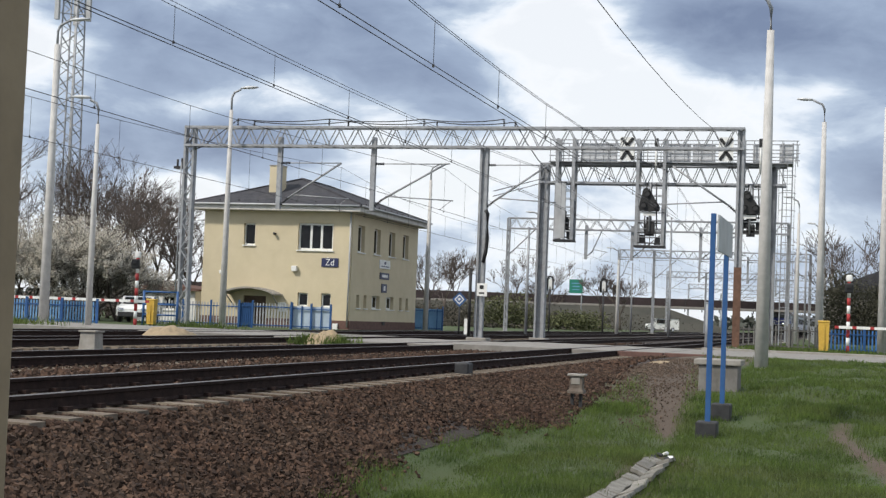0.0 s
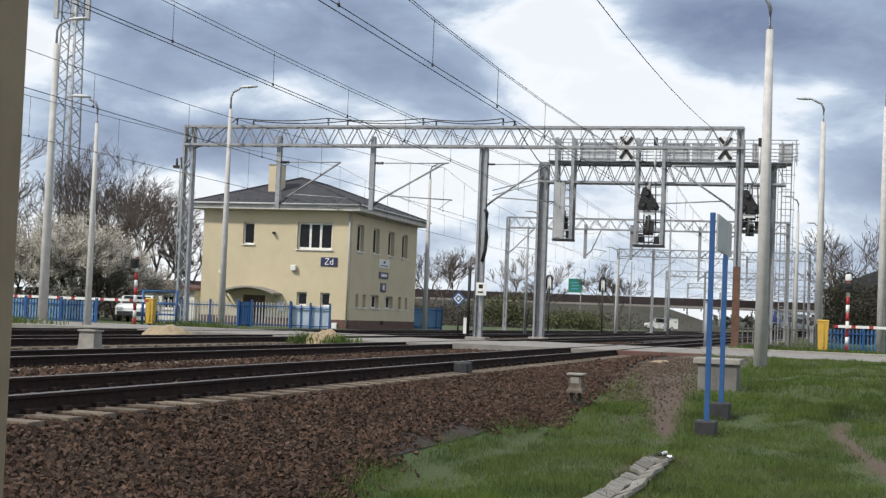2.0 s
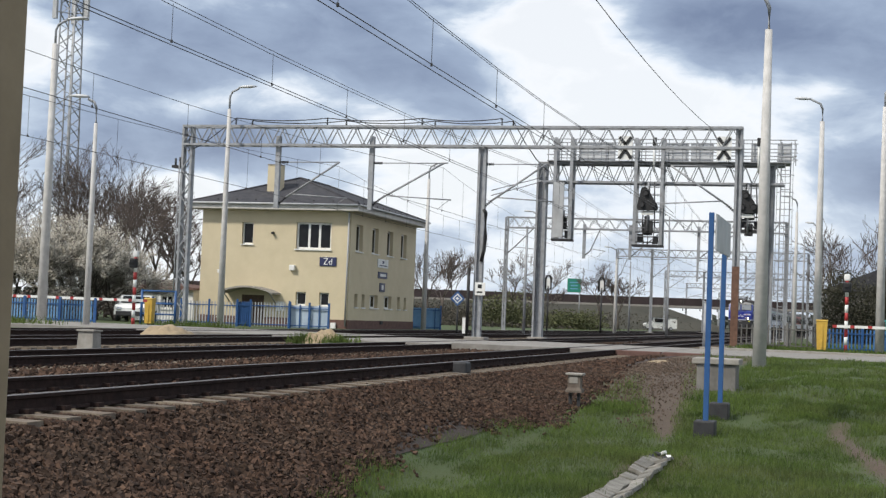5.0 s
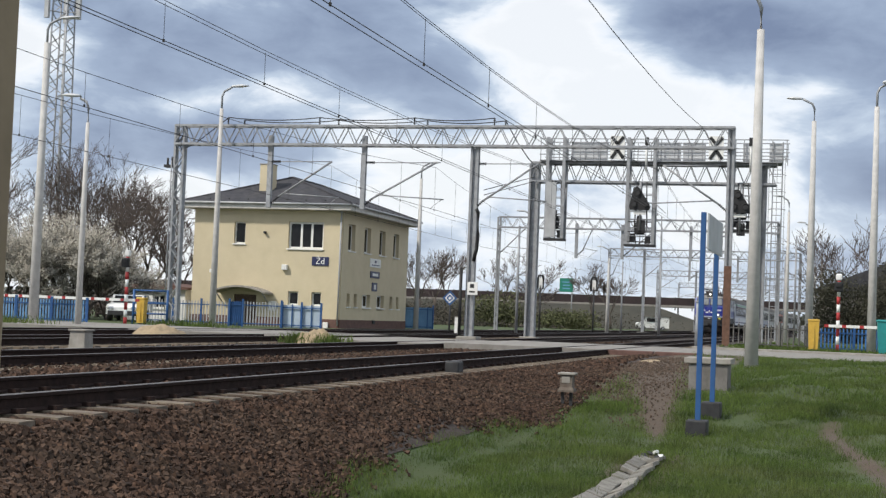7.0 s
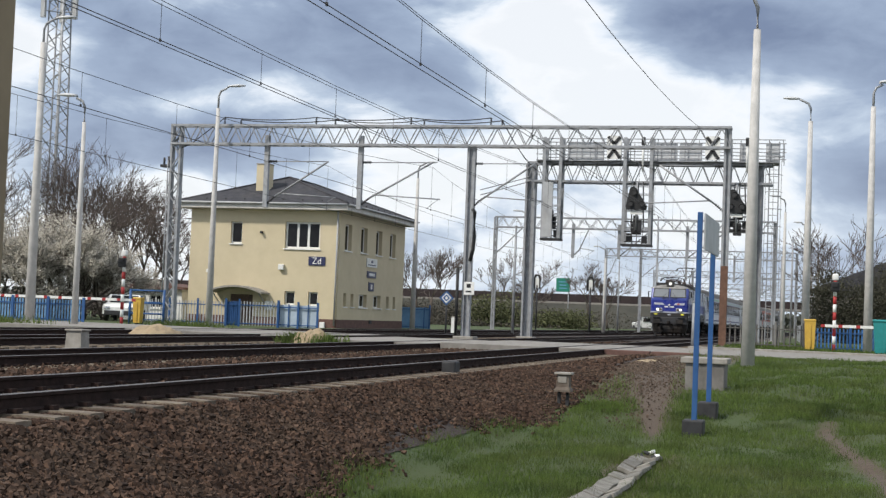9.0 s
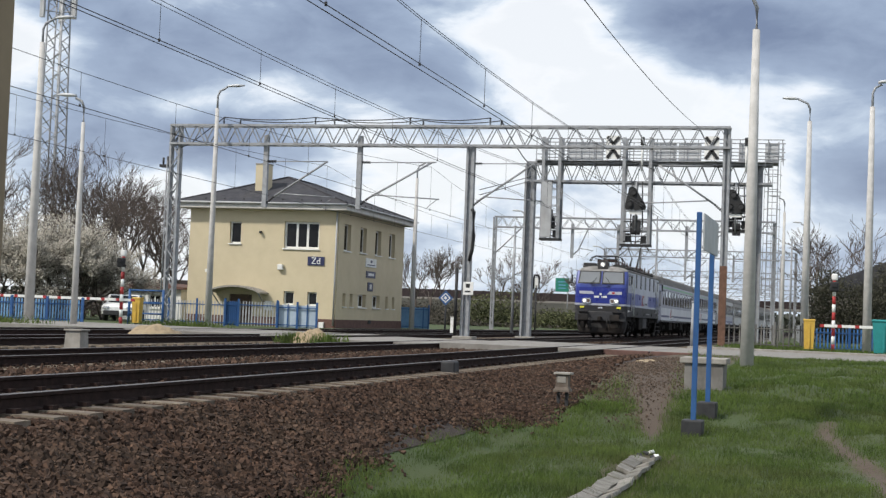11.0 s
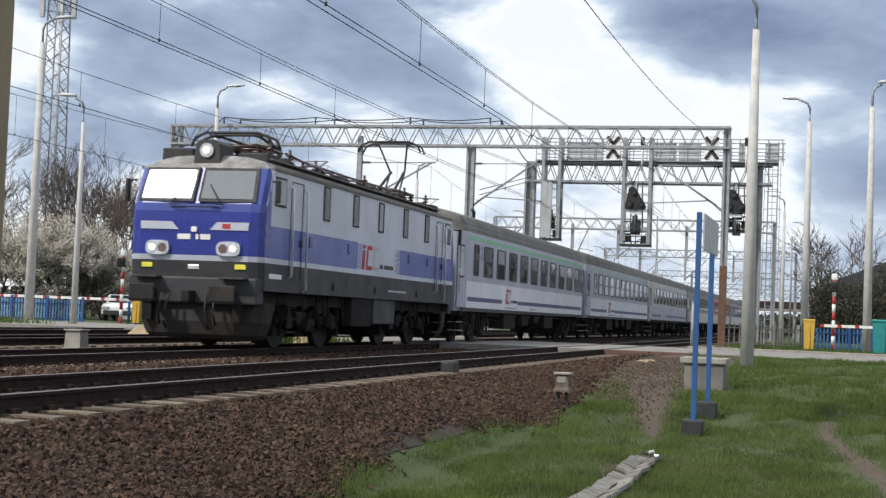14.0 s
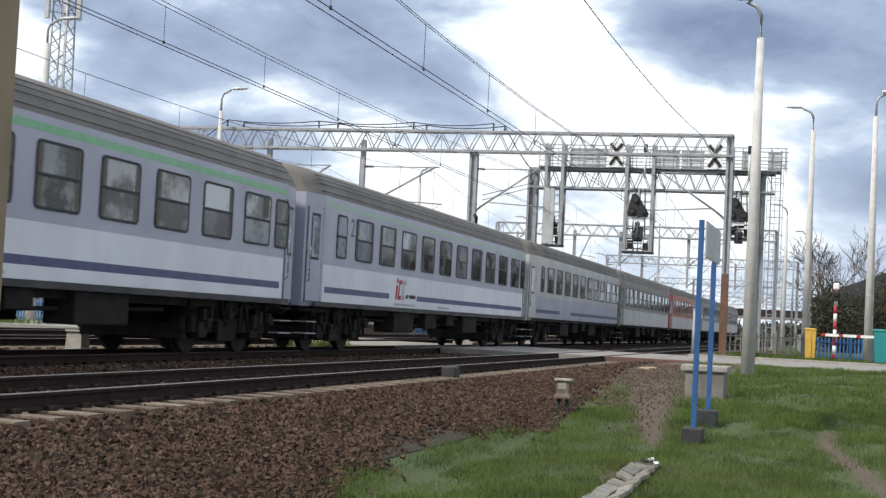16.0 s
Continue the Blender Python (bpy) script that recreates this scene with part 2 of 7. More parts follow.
add_dirt(GRASS_GROUND, (0.100, 0.071, 0.049))
BALLAST = mat("ballast", (0.042, 0.026, 0.019), (0.02, 0.014, 0.011), rough=0.95, scale=14, bump=0.9, bump_scale=30, stain=(0.05, 0.038, 0.03), stain_scale=0.6)
RAIL = mat("rail_steel", (0.036, 0.0225, 0.019), (0.021, 0.0145, 0.0135), rough=0.85, scale=9, bump=0.3, spec=0.1)
RAIL_HEAD = mat("rail_head", (0.17, 0.155, 0.15), (0.10, 0.09, 0.085), rough=0.55, metal=0.4, scale=20)
CONCRETE = mat("concrete", (0.33, 0.31, 0.28), (0.23, 0.215, 0.19), rough=0.9, scale=5, bump=0.3, stain=(0.2, 0.18, 0.15), stain_scale=1.5, streak=0.2)
SLEEPER = mat("sleeper_concrete", (0.185, 0.152, 0.112), (0.115, 0.09, 0.068), rough=0.92, scale=7, bump=0.3, stain=(0.075, 0.05, 0.038), stain_scale=2.5, by_object=0.25)
STEEL = mat("galvanised_steel", (0.34, 0.352, 0.37), (0.24, 0.25, 0.265), rough=0.6, metal=0.3, scale=4, stain=(0.24, 0.215, 0.19), stain_scale=2, stain_amt=0.3)
DARK = mat("dark_iron", (0.03, 0.03, 0.032), (0.018, 0.018, 0.02), rough=0.7)
WIRE = mat("wire", (0.06, 0.06, 0.065), rough=0.6, metal=0.4)
ROAD = mat("road_concrete", (0.27, 0.255, 0.235), (0.19, 0.178, 0.16), rough=0.92, scale=3, bump=0.3, stain=(0.16, 0.14, 0.12), stain_scale=0.8)
PLASTER = mat("cream_plaster", (0.58, 0.50, 0.345), (0.535, 0.46, 0.315), rough=0.92, scale=0.9, bump=0.15, bump_scale=90, stain=(0.46, 0.395, 0.28), stain_scale=0.7, stain_amt=0.25)
BLUE_PAINT = mat("blue_paint", (0.018, 0.085, 0.25), (0.013, 0.066, 0.19), rough=0.55, scale=3, stain=(0.035, 0.10, 0.235), stain_scale=2)
PALE_PANEL = mat("pale_panel", (0.42, 0.50, 0.58), (0.35, 0.42, 0.50), rough=0.6, scale=2)
PALE_BLUE = mat("faded_blue_paint", (0.15, 0.31, 0.50), (0.11, 0.24, 0.41), rough=0.6, scale=2)
FENCE_BLUE = mat("fence_blue", (0.05, 0.18, 0.42), (0.04, 0.13, 0.32), rough=0.6, by_object=0.25)
WHITE_PAINT = mat("white_paint", (0.78, 0.78, 0.76), (0.66, 0.66, 0.63), rough=0.6, scale=3)
RED_PAINT = mat("red_paint", (0.42, 0.035, 0.035), (0.30, 0.03, 0.03), rough=0.65)
STAKE = mat("weathered_stake", (0.15, 0.145, 0.135), (0.09, 0.085, 0.08), rough=0.85, by_object=0.3)
YELLOW = mat("yellow_plastic", (0.60, 0.38, 0.06), (0.50, 0.31, 0.05), rough=0.5)
TEAL = mat("teal_plastic", (0.02, 0.25, 0.25), (0.015, 0.2, 0.2), rough=0.5)
BLACK = mat("black_paint", (0.012, 0.012, 0.013), rough=0.6)
NAVY = mat("navy_enamel", (0.025, 0.03, 0.09), rough=0.4)
GREY_SHEET = mat("grey_sheet", (0.42, 0.43, 0.44), (0.34, 0.35, 0.36), rough=0.6, scale=2, stain=(0.26, 0.24, 0.22), stain_scale=1.5, streak=0.3)
SLATE = mat("roof_felt", (0.058, 0.058, 0.066), (0.038, 0.038, 0.044), rough=0.9, scale=2.5, bump=0.3, bump_scale=20, stain=(0.075, 0.072, 0.07), stain_scale=0.9, spec=0.25)
PLINTH = mat("plinth_brown", (0.14, 0.075, 0.06), (0.10, 0.055, 0.045), rough=0.85)
TIMBER = mat("brown_door", (0.09, 0.05, 0.03), (0.06, 0.035, 0.022), rough=0.6)
GLASS = mat("window_glass", (0.016, 0.017, 0.019), (0.009, 0.009, 0.010), rough=0.06, spec=0.22, scale=1.5, by_object=0.4)
LAMP_GREY = mat("lamp_housing", (0.55, 0.56, 0.57), (0.46, 0.47, 0.48), rough=0.45)
DAMP_CONCRETE = mat("damp_concrete", (0.22, 0.21, 0.195), (0.15, 0.14, 0.13), rough=0.92, scale=4, bump=0.4, stain=(0.075, 0.07, 0.062), stain_scale=3.0, streak=0.2, stain_amt=0.8)
RUSTY_BOX = mat("rust_stained_casting", (0.15, 0.125, 0.10), (0.10, 0.08, 0.065), rough=0.85, scale=12, stain=(0.08, 0.05, 0.035), stain_scale=5)
POLE = mat("spun_concrete", (0.55, 0.535, 0.515), (0.44, 0.43, 0.415), rough=0.9, scale=4, bump=0.2, stain=(0.30, 0.285, 0.265), stain_scale=2.2, streak=0.15, stain_amt=0.2)
RUST = mat("rusty_steel", (0.15, 0.08, 0.052), (0.10, 0.052, 0.035), rough=0.85, scale=5)
SAND = mat("sand", (0.36, 0.28, 0.175), (0.26, 0.20, 0.13), rough=0.95, scale=6, bump=0.6, bump_scale=30)
DIRT = mat("trodden_dirt", (0.135, 0.10, 0.077), (0.088, 0.067, 0.05), rough=0.95, scale=2.5, bump=0.5, bump_scale=25)
BARK = mat("bark", (0.10, 0.08, 0.065), (0.06, 0.05, 0.042), rough=0.95, scale=5)
TWIG = mat("twigs", (0.125, 0.102, 0.090), (0.080, 0.064, 0.056), rough=0.95, by_island=0.3)
BLOSSOM = mat("blossom", (0.46, 0.43, 0.365), (0.33, 0.305, 0.255), rough=0.9, by_island=0.25)
BLADE = mat("grass_blades", (0.115, 0.168, 0.032), (0.056, 0.092, 0.019), rough=0.85, by_island=0.38, scale=0.8, stain=(0.115, 0.118, 0.042), stain_scale=0.45, stain_amt=0.55)


def let_through(m, share_of):
    """Thin leaves: part of the light passes through them."""
    tree = m.node_tree
    node, link, maths, mix, ramp = tree_tools(tree)
    b = next(n for n in tree.nodes if n.type == "BSDF_PRINCIPLED")
    out = next(n for n in tree.nodes if n.type == "OUTPUT_MATERIAL")
    thin, both = node("ShaderNodeBsdfTranslucent"), node("ShaderNodeMixShader")
    link(b.inputs["Base Color"].links[0].from_socket, thin.inputs["Color"])
    both.inputs[0].default_value = share_of
    link(b.outputs[0], both.inputs[1])
    link(thin.outputs[0], both.inputs[2])
    link(both.outputs[0], out.inputs[0])


let_through(BLADE, 0.42)
BUSH = mat("young_leaves", (0.086, 0.078, 0.062), (0.058, 0.053, 0.044), rough=0.95, by_island=0.45, spec=0.1)
WALL_BROWN = mat("noise_barrier", (0.035, 0.022, 0.022), (0.025, 0.017, 0.017), rough=0.85, scale=0.6)
EARTH_BANK = mat("bank_scrub", (0.050, 0.048, 0.036), (0.034, 0.033, 0.026), rough=0.95, scale=0.25, stain=(0.066, 0.059, 0.042), stain_scale=0.08)
WOOD_POST = mat("weathered_post", (0.27, 0.205, 0.135), (0.20, 0.15, 0.10), rough=0.85, scale=3, stain=(0.14, 0.105, 0.075), stain_scale=1.2, streak=0.1)
WEATHERED = mat("weathered_concrete", (0.24, 0.225, 0.20), (0.15, 0.14, 0.12), rough=0.95, scale=6, bump=0.4, stain=(0.09, 0.09, 0.06), stain_scale=3, by_object=0.2)


# ---------------- ground, road, paths ----------------
def strip(name, xs, ys, lift, material, label, category, kind="structure"):
    """A sheet that lies on the ground, lift metres above it."""
    n = len(ys)
    verts = [(x, y + (bend(x) if y > 0 else 0), ground_z(x, y + (bend(x) if y > 0 else 0)) + lift) for x in xs for y in ys]
    faces = [(i * n + j, (i + 1) * n + j, (i + 1) * n + j + 1, i * n + j + 1) for i in range(len(xs) - 1) for j in range(n - 1)]
    me = bpy.data.meshes.new(name)
    me.from_pydata(verts, [], faces)
    me.materials.append(material)
    me.polygons.foreach_set("use_smooth", [True] * len(me.polygons))
    return tagged(new(name, me), label, category, kind=kind)


def path_mid(x):
    """Middle of the trodden path that climbs to the crossing."""
    return 2.55 + (x - 21.7) * 0.118


def path_half(x):
    """Half its width there."""
    return float(np.interp(x, (20.5, 23.2, 24.5, 26.6, 31, 38), (0.10, 0.22, 0.34, 0.56, 0.74, 0.85)))


def build_ground():
    xs = [-60, -20, -5, 0] + [2 + i * 0.35 for i in range(180)] + [66, 70, 75, 80, 90, 100, 130, 160, 200, 240, 300, 400, 700, 2800]
    ys = [-2800, -600, -150, -60, -30, -15, -10, -8, -6, -4.5] + [-3.5 + i * 0.16 for i in range(49)] + [4.5 + i * 0.25 for i in range(10)] + [8, 12, 16, 20, 23] + \
         [24 + i * 0.3 for i in range(6)] + [28, 34, 44, 60, 100, 200, 600, 2800]
    ground = strip("ground", xs, ys, 0.0, GRASS_GROUND, "rough spring grass on sandy soil beside the railway", "ground")
    xb = [-20, -5] + [2 + i * 0.6 for i in range(70)]
    ragged = strip("ballast_bed", xb + [45, 60, 90, 130, 160, 200, 240, 300, 380, 450], [4.75, 5.2, 5.6, 6.0, 9.8, 14.9, 19.6, 23.9], 0.012, BALLAST,
                   "brown crushed stone bed under the railway tracks", "ballast")
    # bare soil along the trodden paths and by the crossing
    me = ground.data
    dirt = me.attributes.new("dirt", "FLOAT", "POINT")
    for i, v in enumerate(me.vertices):
        x, y = v.co.x, v.co.y
        d = 0.0
        if 20 < x < 46:
            d = max(d, 1.05 * smooth01((x - 20.0) / 3) * math.exp(-((y - path_mid(x)) / (1.15 * path_half(x))) ** 2))
        if 24 < x < 44 and 3.0 < y < 6:
            d = max(d, 0.6 * smooth01((x - 24) / 3) * smooth01((y - 3.0) / 0.6))
        if 10 < x < 27:
            d = max(d, 0.95 * math.exp(-((y - side_mid(x)) / 0.20) ** 2) * smooth01((26 - x) / 3))
        if 38 < x < 46 and 2.5 < y < 6:
            d = max(d, 0.8)
        if 13 < x < 19.6 and abs(y - 2.27) < 0.35:
            d = max(d, 0.7)
        dirt.data[i].value = d


def side_mid(x):
    """Middle of the narrow path through the grass."""
    return -0.62 + 0.9 * smooth01((x - 17) / 8) - 0.35 * smooth01((x - 22) / 4)


build_ground()


def build_road():
    road = thing("road", "worn grey concrete road over the level crossing", "road", kind="structure")
    bm = bm_new()
    box(bm, 44.2, 54.5, 23.6, 90, -0.30, -0.02)
    part("surface", bm, ROAD, road)
    bm = bm_new()
    box(bm, 44.2, 54.5, -40, 5.4, -0.5, -0.03)
    part("surface", bm, ROAD, road)
    bm = bm_new()
    box(bm, 54.5, 54.75, -40, 5.2, -0.3, 0.05, 0.02)
    part("kerb", bm, CONCRETE, road)
    for y0 in (3.9, 5.3):
        bm = bm_new()
        box(bm, 43.75, 44.15, y0, y0 + 1.35, -0.22, -0.01, 0.02)
        part("edge_plank", bm, PLINTH, road, "brown timber edge plank")
    # slabs between and beside the rails
    spans = []
    for k, y in enumerate(TRACKS):
        spans.append((y - 0.66, y + 0.66, RAIL_Z[k]))
        nxt = TRACKS[k + 1] - 0.84 if k + 1 < len(TRACKS) else 23.6
        spans.append((y + 0.84, nxt, RAIL_Z[k]))
    spans.insert(0, (5.4, TRACKS[0] - 0.84, 0.0))
    for a, b, z in spans:
        for i in range(5):
            bm = bm_new()
            x = 44.2 + i * 2.06
            box(bm, x, x + 2.03, a, b, -0.22, z - 0.015, 0.015)
            part("slab", bm, ROAD, road)


build_road()


# ---------------- signal box building ----------------
BX0, BX1, BY0, BY1, BZ = 79.0, 92.0, 27.28, 36.45, -0.15


def wall_with_holes(bm, axis, at, thick, u0, u1, z0, z1, holes):
    """A wall across X (axis 'x', spans Y) or across Y (spans X), with openings (u0, u1, z0, z1) right through it."""
    us = sorted({u0, u1, *[h[0] for h in holes], *[h[1] for h in holes]})
    zs = sorted({z0, z1, *[h[2] for h in holes], *[h[3] for h in holes]})
    for a, b in zip(us, us[1:]):
        for c, d in zip(zs, zs[1:]):
            if any(h[0] <= a and b <= h[1] and h[2] <= c and d <= h[3] for h in holes):
                continue
            if axis == "x":
                box(bm, at, at + thick, a, b, c, d)
            else:
                box(bm, a, b, at, at + thick, c, d)
    bmesh.ops.remove_doubles(bm, verts=bm.verts[:], dist=1e-4)


def window(parent, axis, at, u0, u1, z0, z1, lights, frame=0.07, sill=True, deep=0.0):
    """A white window set into an opening, with one pane for each light."""
    w = new("window")
    w.parent = parent

    def blk(bm, d0, d1, a, b, c, d, bev=0.0):
        d0, d1 = (d0 if d0 < 0 else d0 + deep), d1 + deep
        box(bm, at + d0, at + d1, a, b, c, d, bev) if axis == "x" else box(bm, a, b, at + d0, at + d1, c, d, bev)
    bm = bm_new()
    blk(bm, 0.10, 0.17, u0, u0 + frame, z0, z1)
    blk(bm, 0.10, 0.17, u1 - frame, u1, z0, z1)
    blk(bm, 0.10, 0.17, u0 + frame, u1 - frame, z0, z0 + frame)
    blk(bm, 0.10, 0.17, u0 + frame, u1 - frame, z1 - frame, z1)
    step = (u1 - u0 - 2 * frame) / lights
    for i in range(1, lights):
        m = u0 + frame + i * step
        blk(bm, 0.10, 0.17, m - frame * 0.6, m + frame * 0.6, z0 + frame, z1 - frame)
    part("window_frame", bm, WHITE_PAINT, w)
    for i in range(lights):
        bm = bm_new()
        a = u0 + frame + i * step
        blk(bm, 0.13, 0.145, a, a + step, z0 + frame, z1 - frame)
        part("pane", bm, GLASS, w)
    if sill:
        bm = bm_new()
        blk(bm, -0.08, 0.12, u0 - 0.06, u1 + 0.06, z0 - 0.07, z0 - 0.004, 0.01)
        part("sill", bm, WHITE_PAINT, w)
    return w


def lettering(name, text, size, at, material, parent, spread=0.01):
    """Flat raised letters; at turns the text's own plane into its place."""
    cu = bpy.data.curves.new(name, "FONT")
    cu.body, cu.size, cu.align_x, cu.align_y, cu.extrude = text, size, "CENTER", "CENTER", spread
    tmp = new(name, cu)
    me = bpy.data.meshes.new_from_object(tmp.evaluated_get(bpy.context.evaluated_depsgraph_get()))
    bpy.data.objects.remove(tmp)
    me.materials.clear()
    me.materials.append(material)
    ob = new(name, me)
    ob.parent = parent
    ob.matrix_basis = at
    return ob


FACE_X = Matrix(((0, 0, -1, 0), (-1, 0, 0, 0), (0, 1, 0, 0), (0, 0, 0, 1)))    # text read by one who looks along +X
FACE_Y = Matrix(((1, 0, 0, 0), (0, 0, -1, 0), (0, 1, 0, 0), (0, 0, 0, 1)))     # text read by one who looks along +Y


def put(x, y, z):
    return Matrix.Translation((x, y, z))


def bars(parent, name, axis, at, u0, u1, z0, z1, material, thick=0.006):
    bm = bm_new()
    box(bm, at - thick, at, u0, u1, z0, z1) if axis == "x" else box(bm, u0, u1, at - thick, at, z0, z1)
    return part(name, bm, material, parent)


def build_signal_box():
    b = thing("signal_box_building", "two-storey cream plastered signal box with a dark hipped roof", "building")
    top = 6.62
    front = [(33.24, 33.94, 4.53, 5.79), (28.46, 30.59, 4.32, 5.86), (29.85, 30.47, 1.10, 1.87), (28.46, 29.04, 1.10, 1.87), (32.40, 33.80, -0.15, 1.60), (34.90, 35.25, 0.30, 1.72)]
    side = [(79.95, 81.15, 4.33, 5.86), (82.9, 84.1, 4.36, 5.86), (85.85, 87.05, 4.36, 5.86), (88.75, 89.95, 4.36, 5.86),
            (80.05, 80.60, 1.12, 1.88), (81.35, 81.9, 1.12, 1.88), (82.9, 84.4, 1.12, 1.88), (85.7, 87.2, 1.12, 1.88), (88.4, 88.95, 1.12, 1.88), (89.8, 90.35, 1.12, 1.88)]
    bm = bm_new()
    wall_with_holes(bm, "x", BX0, 0.35, BY0, BY1, BZ, top, front)
    part("wall", bm, PLASTER, b)
    bm = bm_new()
    wall_with_holes(bm, "y", BY0, 0.35, BX0 + 0.35, BX1, BZ, top, side)
    part("wall", bm, PLASTER, b)
    for q in ((BX0 + 0.35, BX1 - 0.35, BY1 - 0.35, BY1), (BX1 - 0.35, BX1, BY0 + 0.35, BY1)):
        bm = bm_new()
        box(bm, *q, BZ, top)
        part("wall", bm, PLASTER, b)
    bm = bm_new()
    box(bm, BX0 + 0.36, BX1 - 0.36, BY0 + 0.36, BY1 - 0.36, 3.0, 3.2)
    part("floor_slab", bm, CONCRETE, b)
    # plinth band, proud of the walls
    for q in ((BX0 - 0.025, BX0, BY0 - 0.025, 32.35), (BX0 - 0.025, BX0, 33.85, BY1), (BX0, BX1, BY0 - 0.025, BY0)):
        bm = bm_new()
        box(bm, *q, BZ, 0.36)
        part("plinth", bm, PLINTH, b)
    for i, h in enumerate(front):
        if i in (0, 1, 2, 3, 5):
            window(b, "x", BX0, *h, 3 if i == 1 else 1, 0.11 if i == 1 else 0.08, deep=0.06)
    for i, h in enumerate(side):
        window(b, "y", BY0, *h, 2 if i in (6, 7) else 1, 0.08, deep=0.12)
    bm = bm_new()
    box(bm, BX0 + 0.12, BX0 + 0.18, 32.40, 33.80, BZ, 1.60, 0.01)
    door = part("door", bm, TIMBER, b, "dark brown panelled entrance door")
    bm = bm_new()
    box(bm, BX0 + 0.06, BX0 + 0.12, 32.55, 32.60, 0.75, 0.95, 0.01)
    part("handle", bm, STEEL, door)
    # arched canopy
    sec = []
    for x in (BX0 - 1.3, BX0):
        ring = [(x, 34.65 - 3.26 * i / 10, 1.74 + 0.36 * math.sin(math.pi * i / 10) ** 0.8) for i in range(11)]
        ring += [(x, y, z - 0.10) for _, y, z in ring[::-1]]
        sec.append(ring)
    bm = bm_new()
    loft(bm, sec)
    part("canopy", bm, CONCRETE, b, "curved weathered canopy over the door")
    for y in (34.45, 31.6):
        bm = bm_new()
        bar(bm, (BX0 - 1.1, y, 1.68), (BX0, y, 1.05), 0.035)
        part("bracket", bm, STEEL, b)
    # eaves and hipped roof
    e = 0.62
    bm = bm_new()
    box(bm, BX0 - e, BX1 + e, BY0 - e, BY1 + e, top - 0.10, top + 0.27, 0.02)
    part("eaves_board", bm, mat("eaves_board", (0.62, 0.60, 0.57), (0.50, 0.485, 0.46), rough=0.8, scale=1.5, stain=(0.25, 0.23, 0.2), stain_scale=1.2), b)
    z0, z1 = top + 0.275, 8.72
    ym, xa, xb = (BY0 + BY1) / 2, BX0 + 3.6, BX1 - 4.6
    bm = bm_new()
    lo = [bm.verts.new(p) for p in ((BX0 - e - 0.08, BY0 - e - 0.08, z0), (BX1 + e + 0.08, BY0 - e - 0.08, z0), (BX1 + e + 0.08, BY1 + e + 0.08, z0), (BX0 - e - 0.08, BY1 + e + 0.08, z0))]
    hi = [bm.verts.new(p) for p in ((xa, ym, z1), (xb, ym, z1))]
    for f in ((lo[0], lo[1], hi[1], hi[0]), (lo[1], lo[2], hi[1]), (lo[2], lo[3], hi[0], hi[1]), (lo[3], lo[0], hi[0]), lo[::-1]):
        bm.faces.new(f)
    roof = part("roof", bm, SLATE, b, "dark grey felt hipped roof")
    for a, c in ((lo, 0),):
        for p, q in (((BX0 - e, BY0 - e, z0), (xa, ym, z1)), ((BX0 - e, BY1 + e, z0), (xa, ym, z1)), ((BX1 + e, BY0 - e, z0), (xb, ym, z1)), ((xa, ym, z1), (xb, ym, z1))):
            bm = bm_new()
            bar(bm, Vector(p) + Vector((0, 0, 0.03)), Vector(q) + Vector((0, 0, 0.03)), 0.06, 6)
            part("ridge", bm, SLATE, roof)
    for y0, y1, x in ((BY0 - e, BY1 + e, BX0 - e - 0.1),):
        bm = bm_new()
        tube(bm, [(x, y0, top + 0.22), (x, y1, top + 0.22)], 0.06, 8)
        part("gutter", bm, GREY_SHEET, b)
    bm = bm_new()
    tube(bm, [(BX0 - e, BY0 - e - 0.1, top + 0.22), (BX1 + e, BY0 - e - 0.1, top + 0.22)], 0.06, 8)
    part("gutter", bm, GREY_SHEET, b)
    for i in range(9):      # snow guards
        bm = bm_new()
        y = BY0 - 0.2 + i * 1.18
        box(bm, BX0 - 0.35, BX0 - 0.30, y, y + 0.08, z0 - 0.05, z0 + 0.22)
        part("snow_guard", bm, DARK, roof)
    for i in range(11):
        bm = bm_new()
        x = BX0 + i * 1.2
        box(bm, x, x + 0.08, BY0 - 0.35, BY0 - 0.30, z0 - 0.05, z0 + 0.22)
        part("snow_guard", bm, DARK, roof)
    bm = bm_new()
    box(bm, BX0 + 1.2, BX0 + 1.9, 32.22, 33.0, 7.0, 9.25)
    ch = part("chimney", bm, PLASTER, b)
    bm = bm_new()
    box(bm, BX0 + 1.17, BX0 + 1.93, 32.19, 33.03, 9.25, 9.31, 0.01)
    part("cap", bm, CONCRETE, ch)
    # nameplate and boards
    bm = bm_new()
    box(bm, BX0 - 0.05, BX0, 28.08, 29.09, 3.38, 3.89, 0.01)
    pl = part("nameplate", bm, NAVY, b, "navy enamel plate with white letters")
    lettering("letters", "Żd", 0.50, put(BX0 - 0.055, 28.58, 3.62) @ FACE_X, WHITE_PAINT, pl)
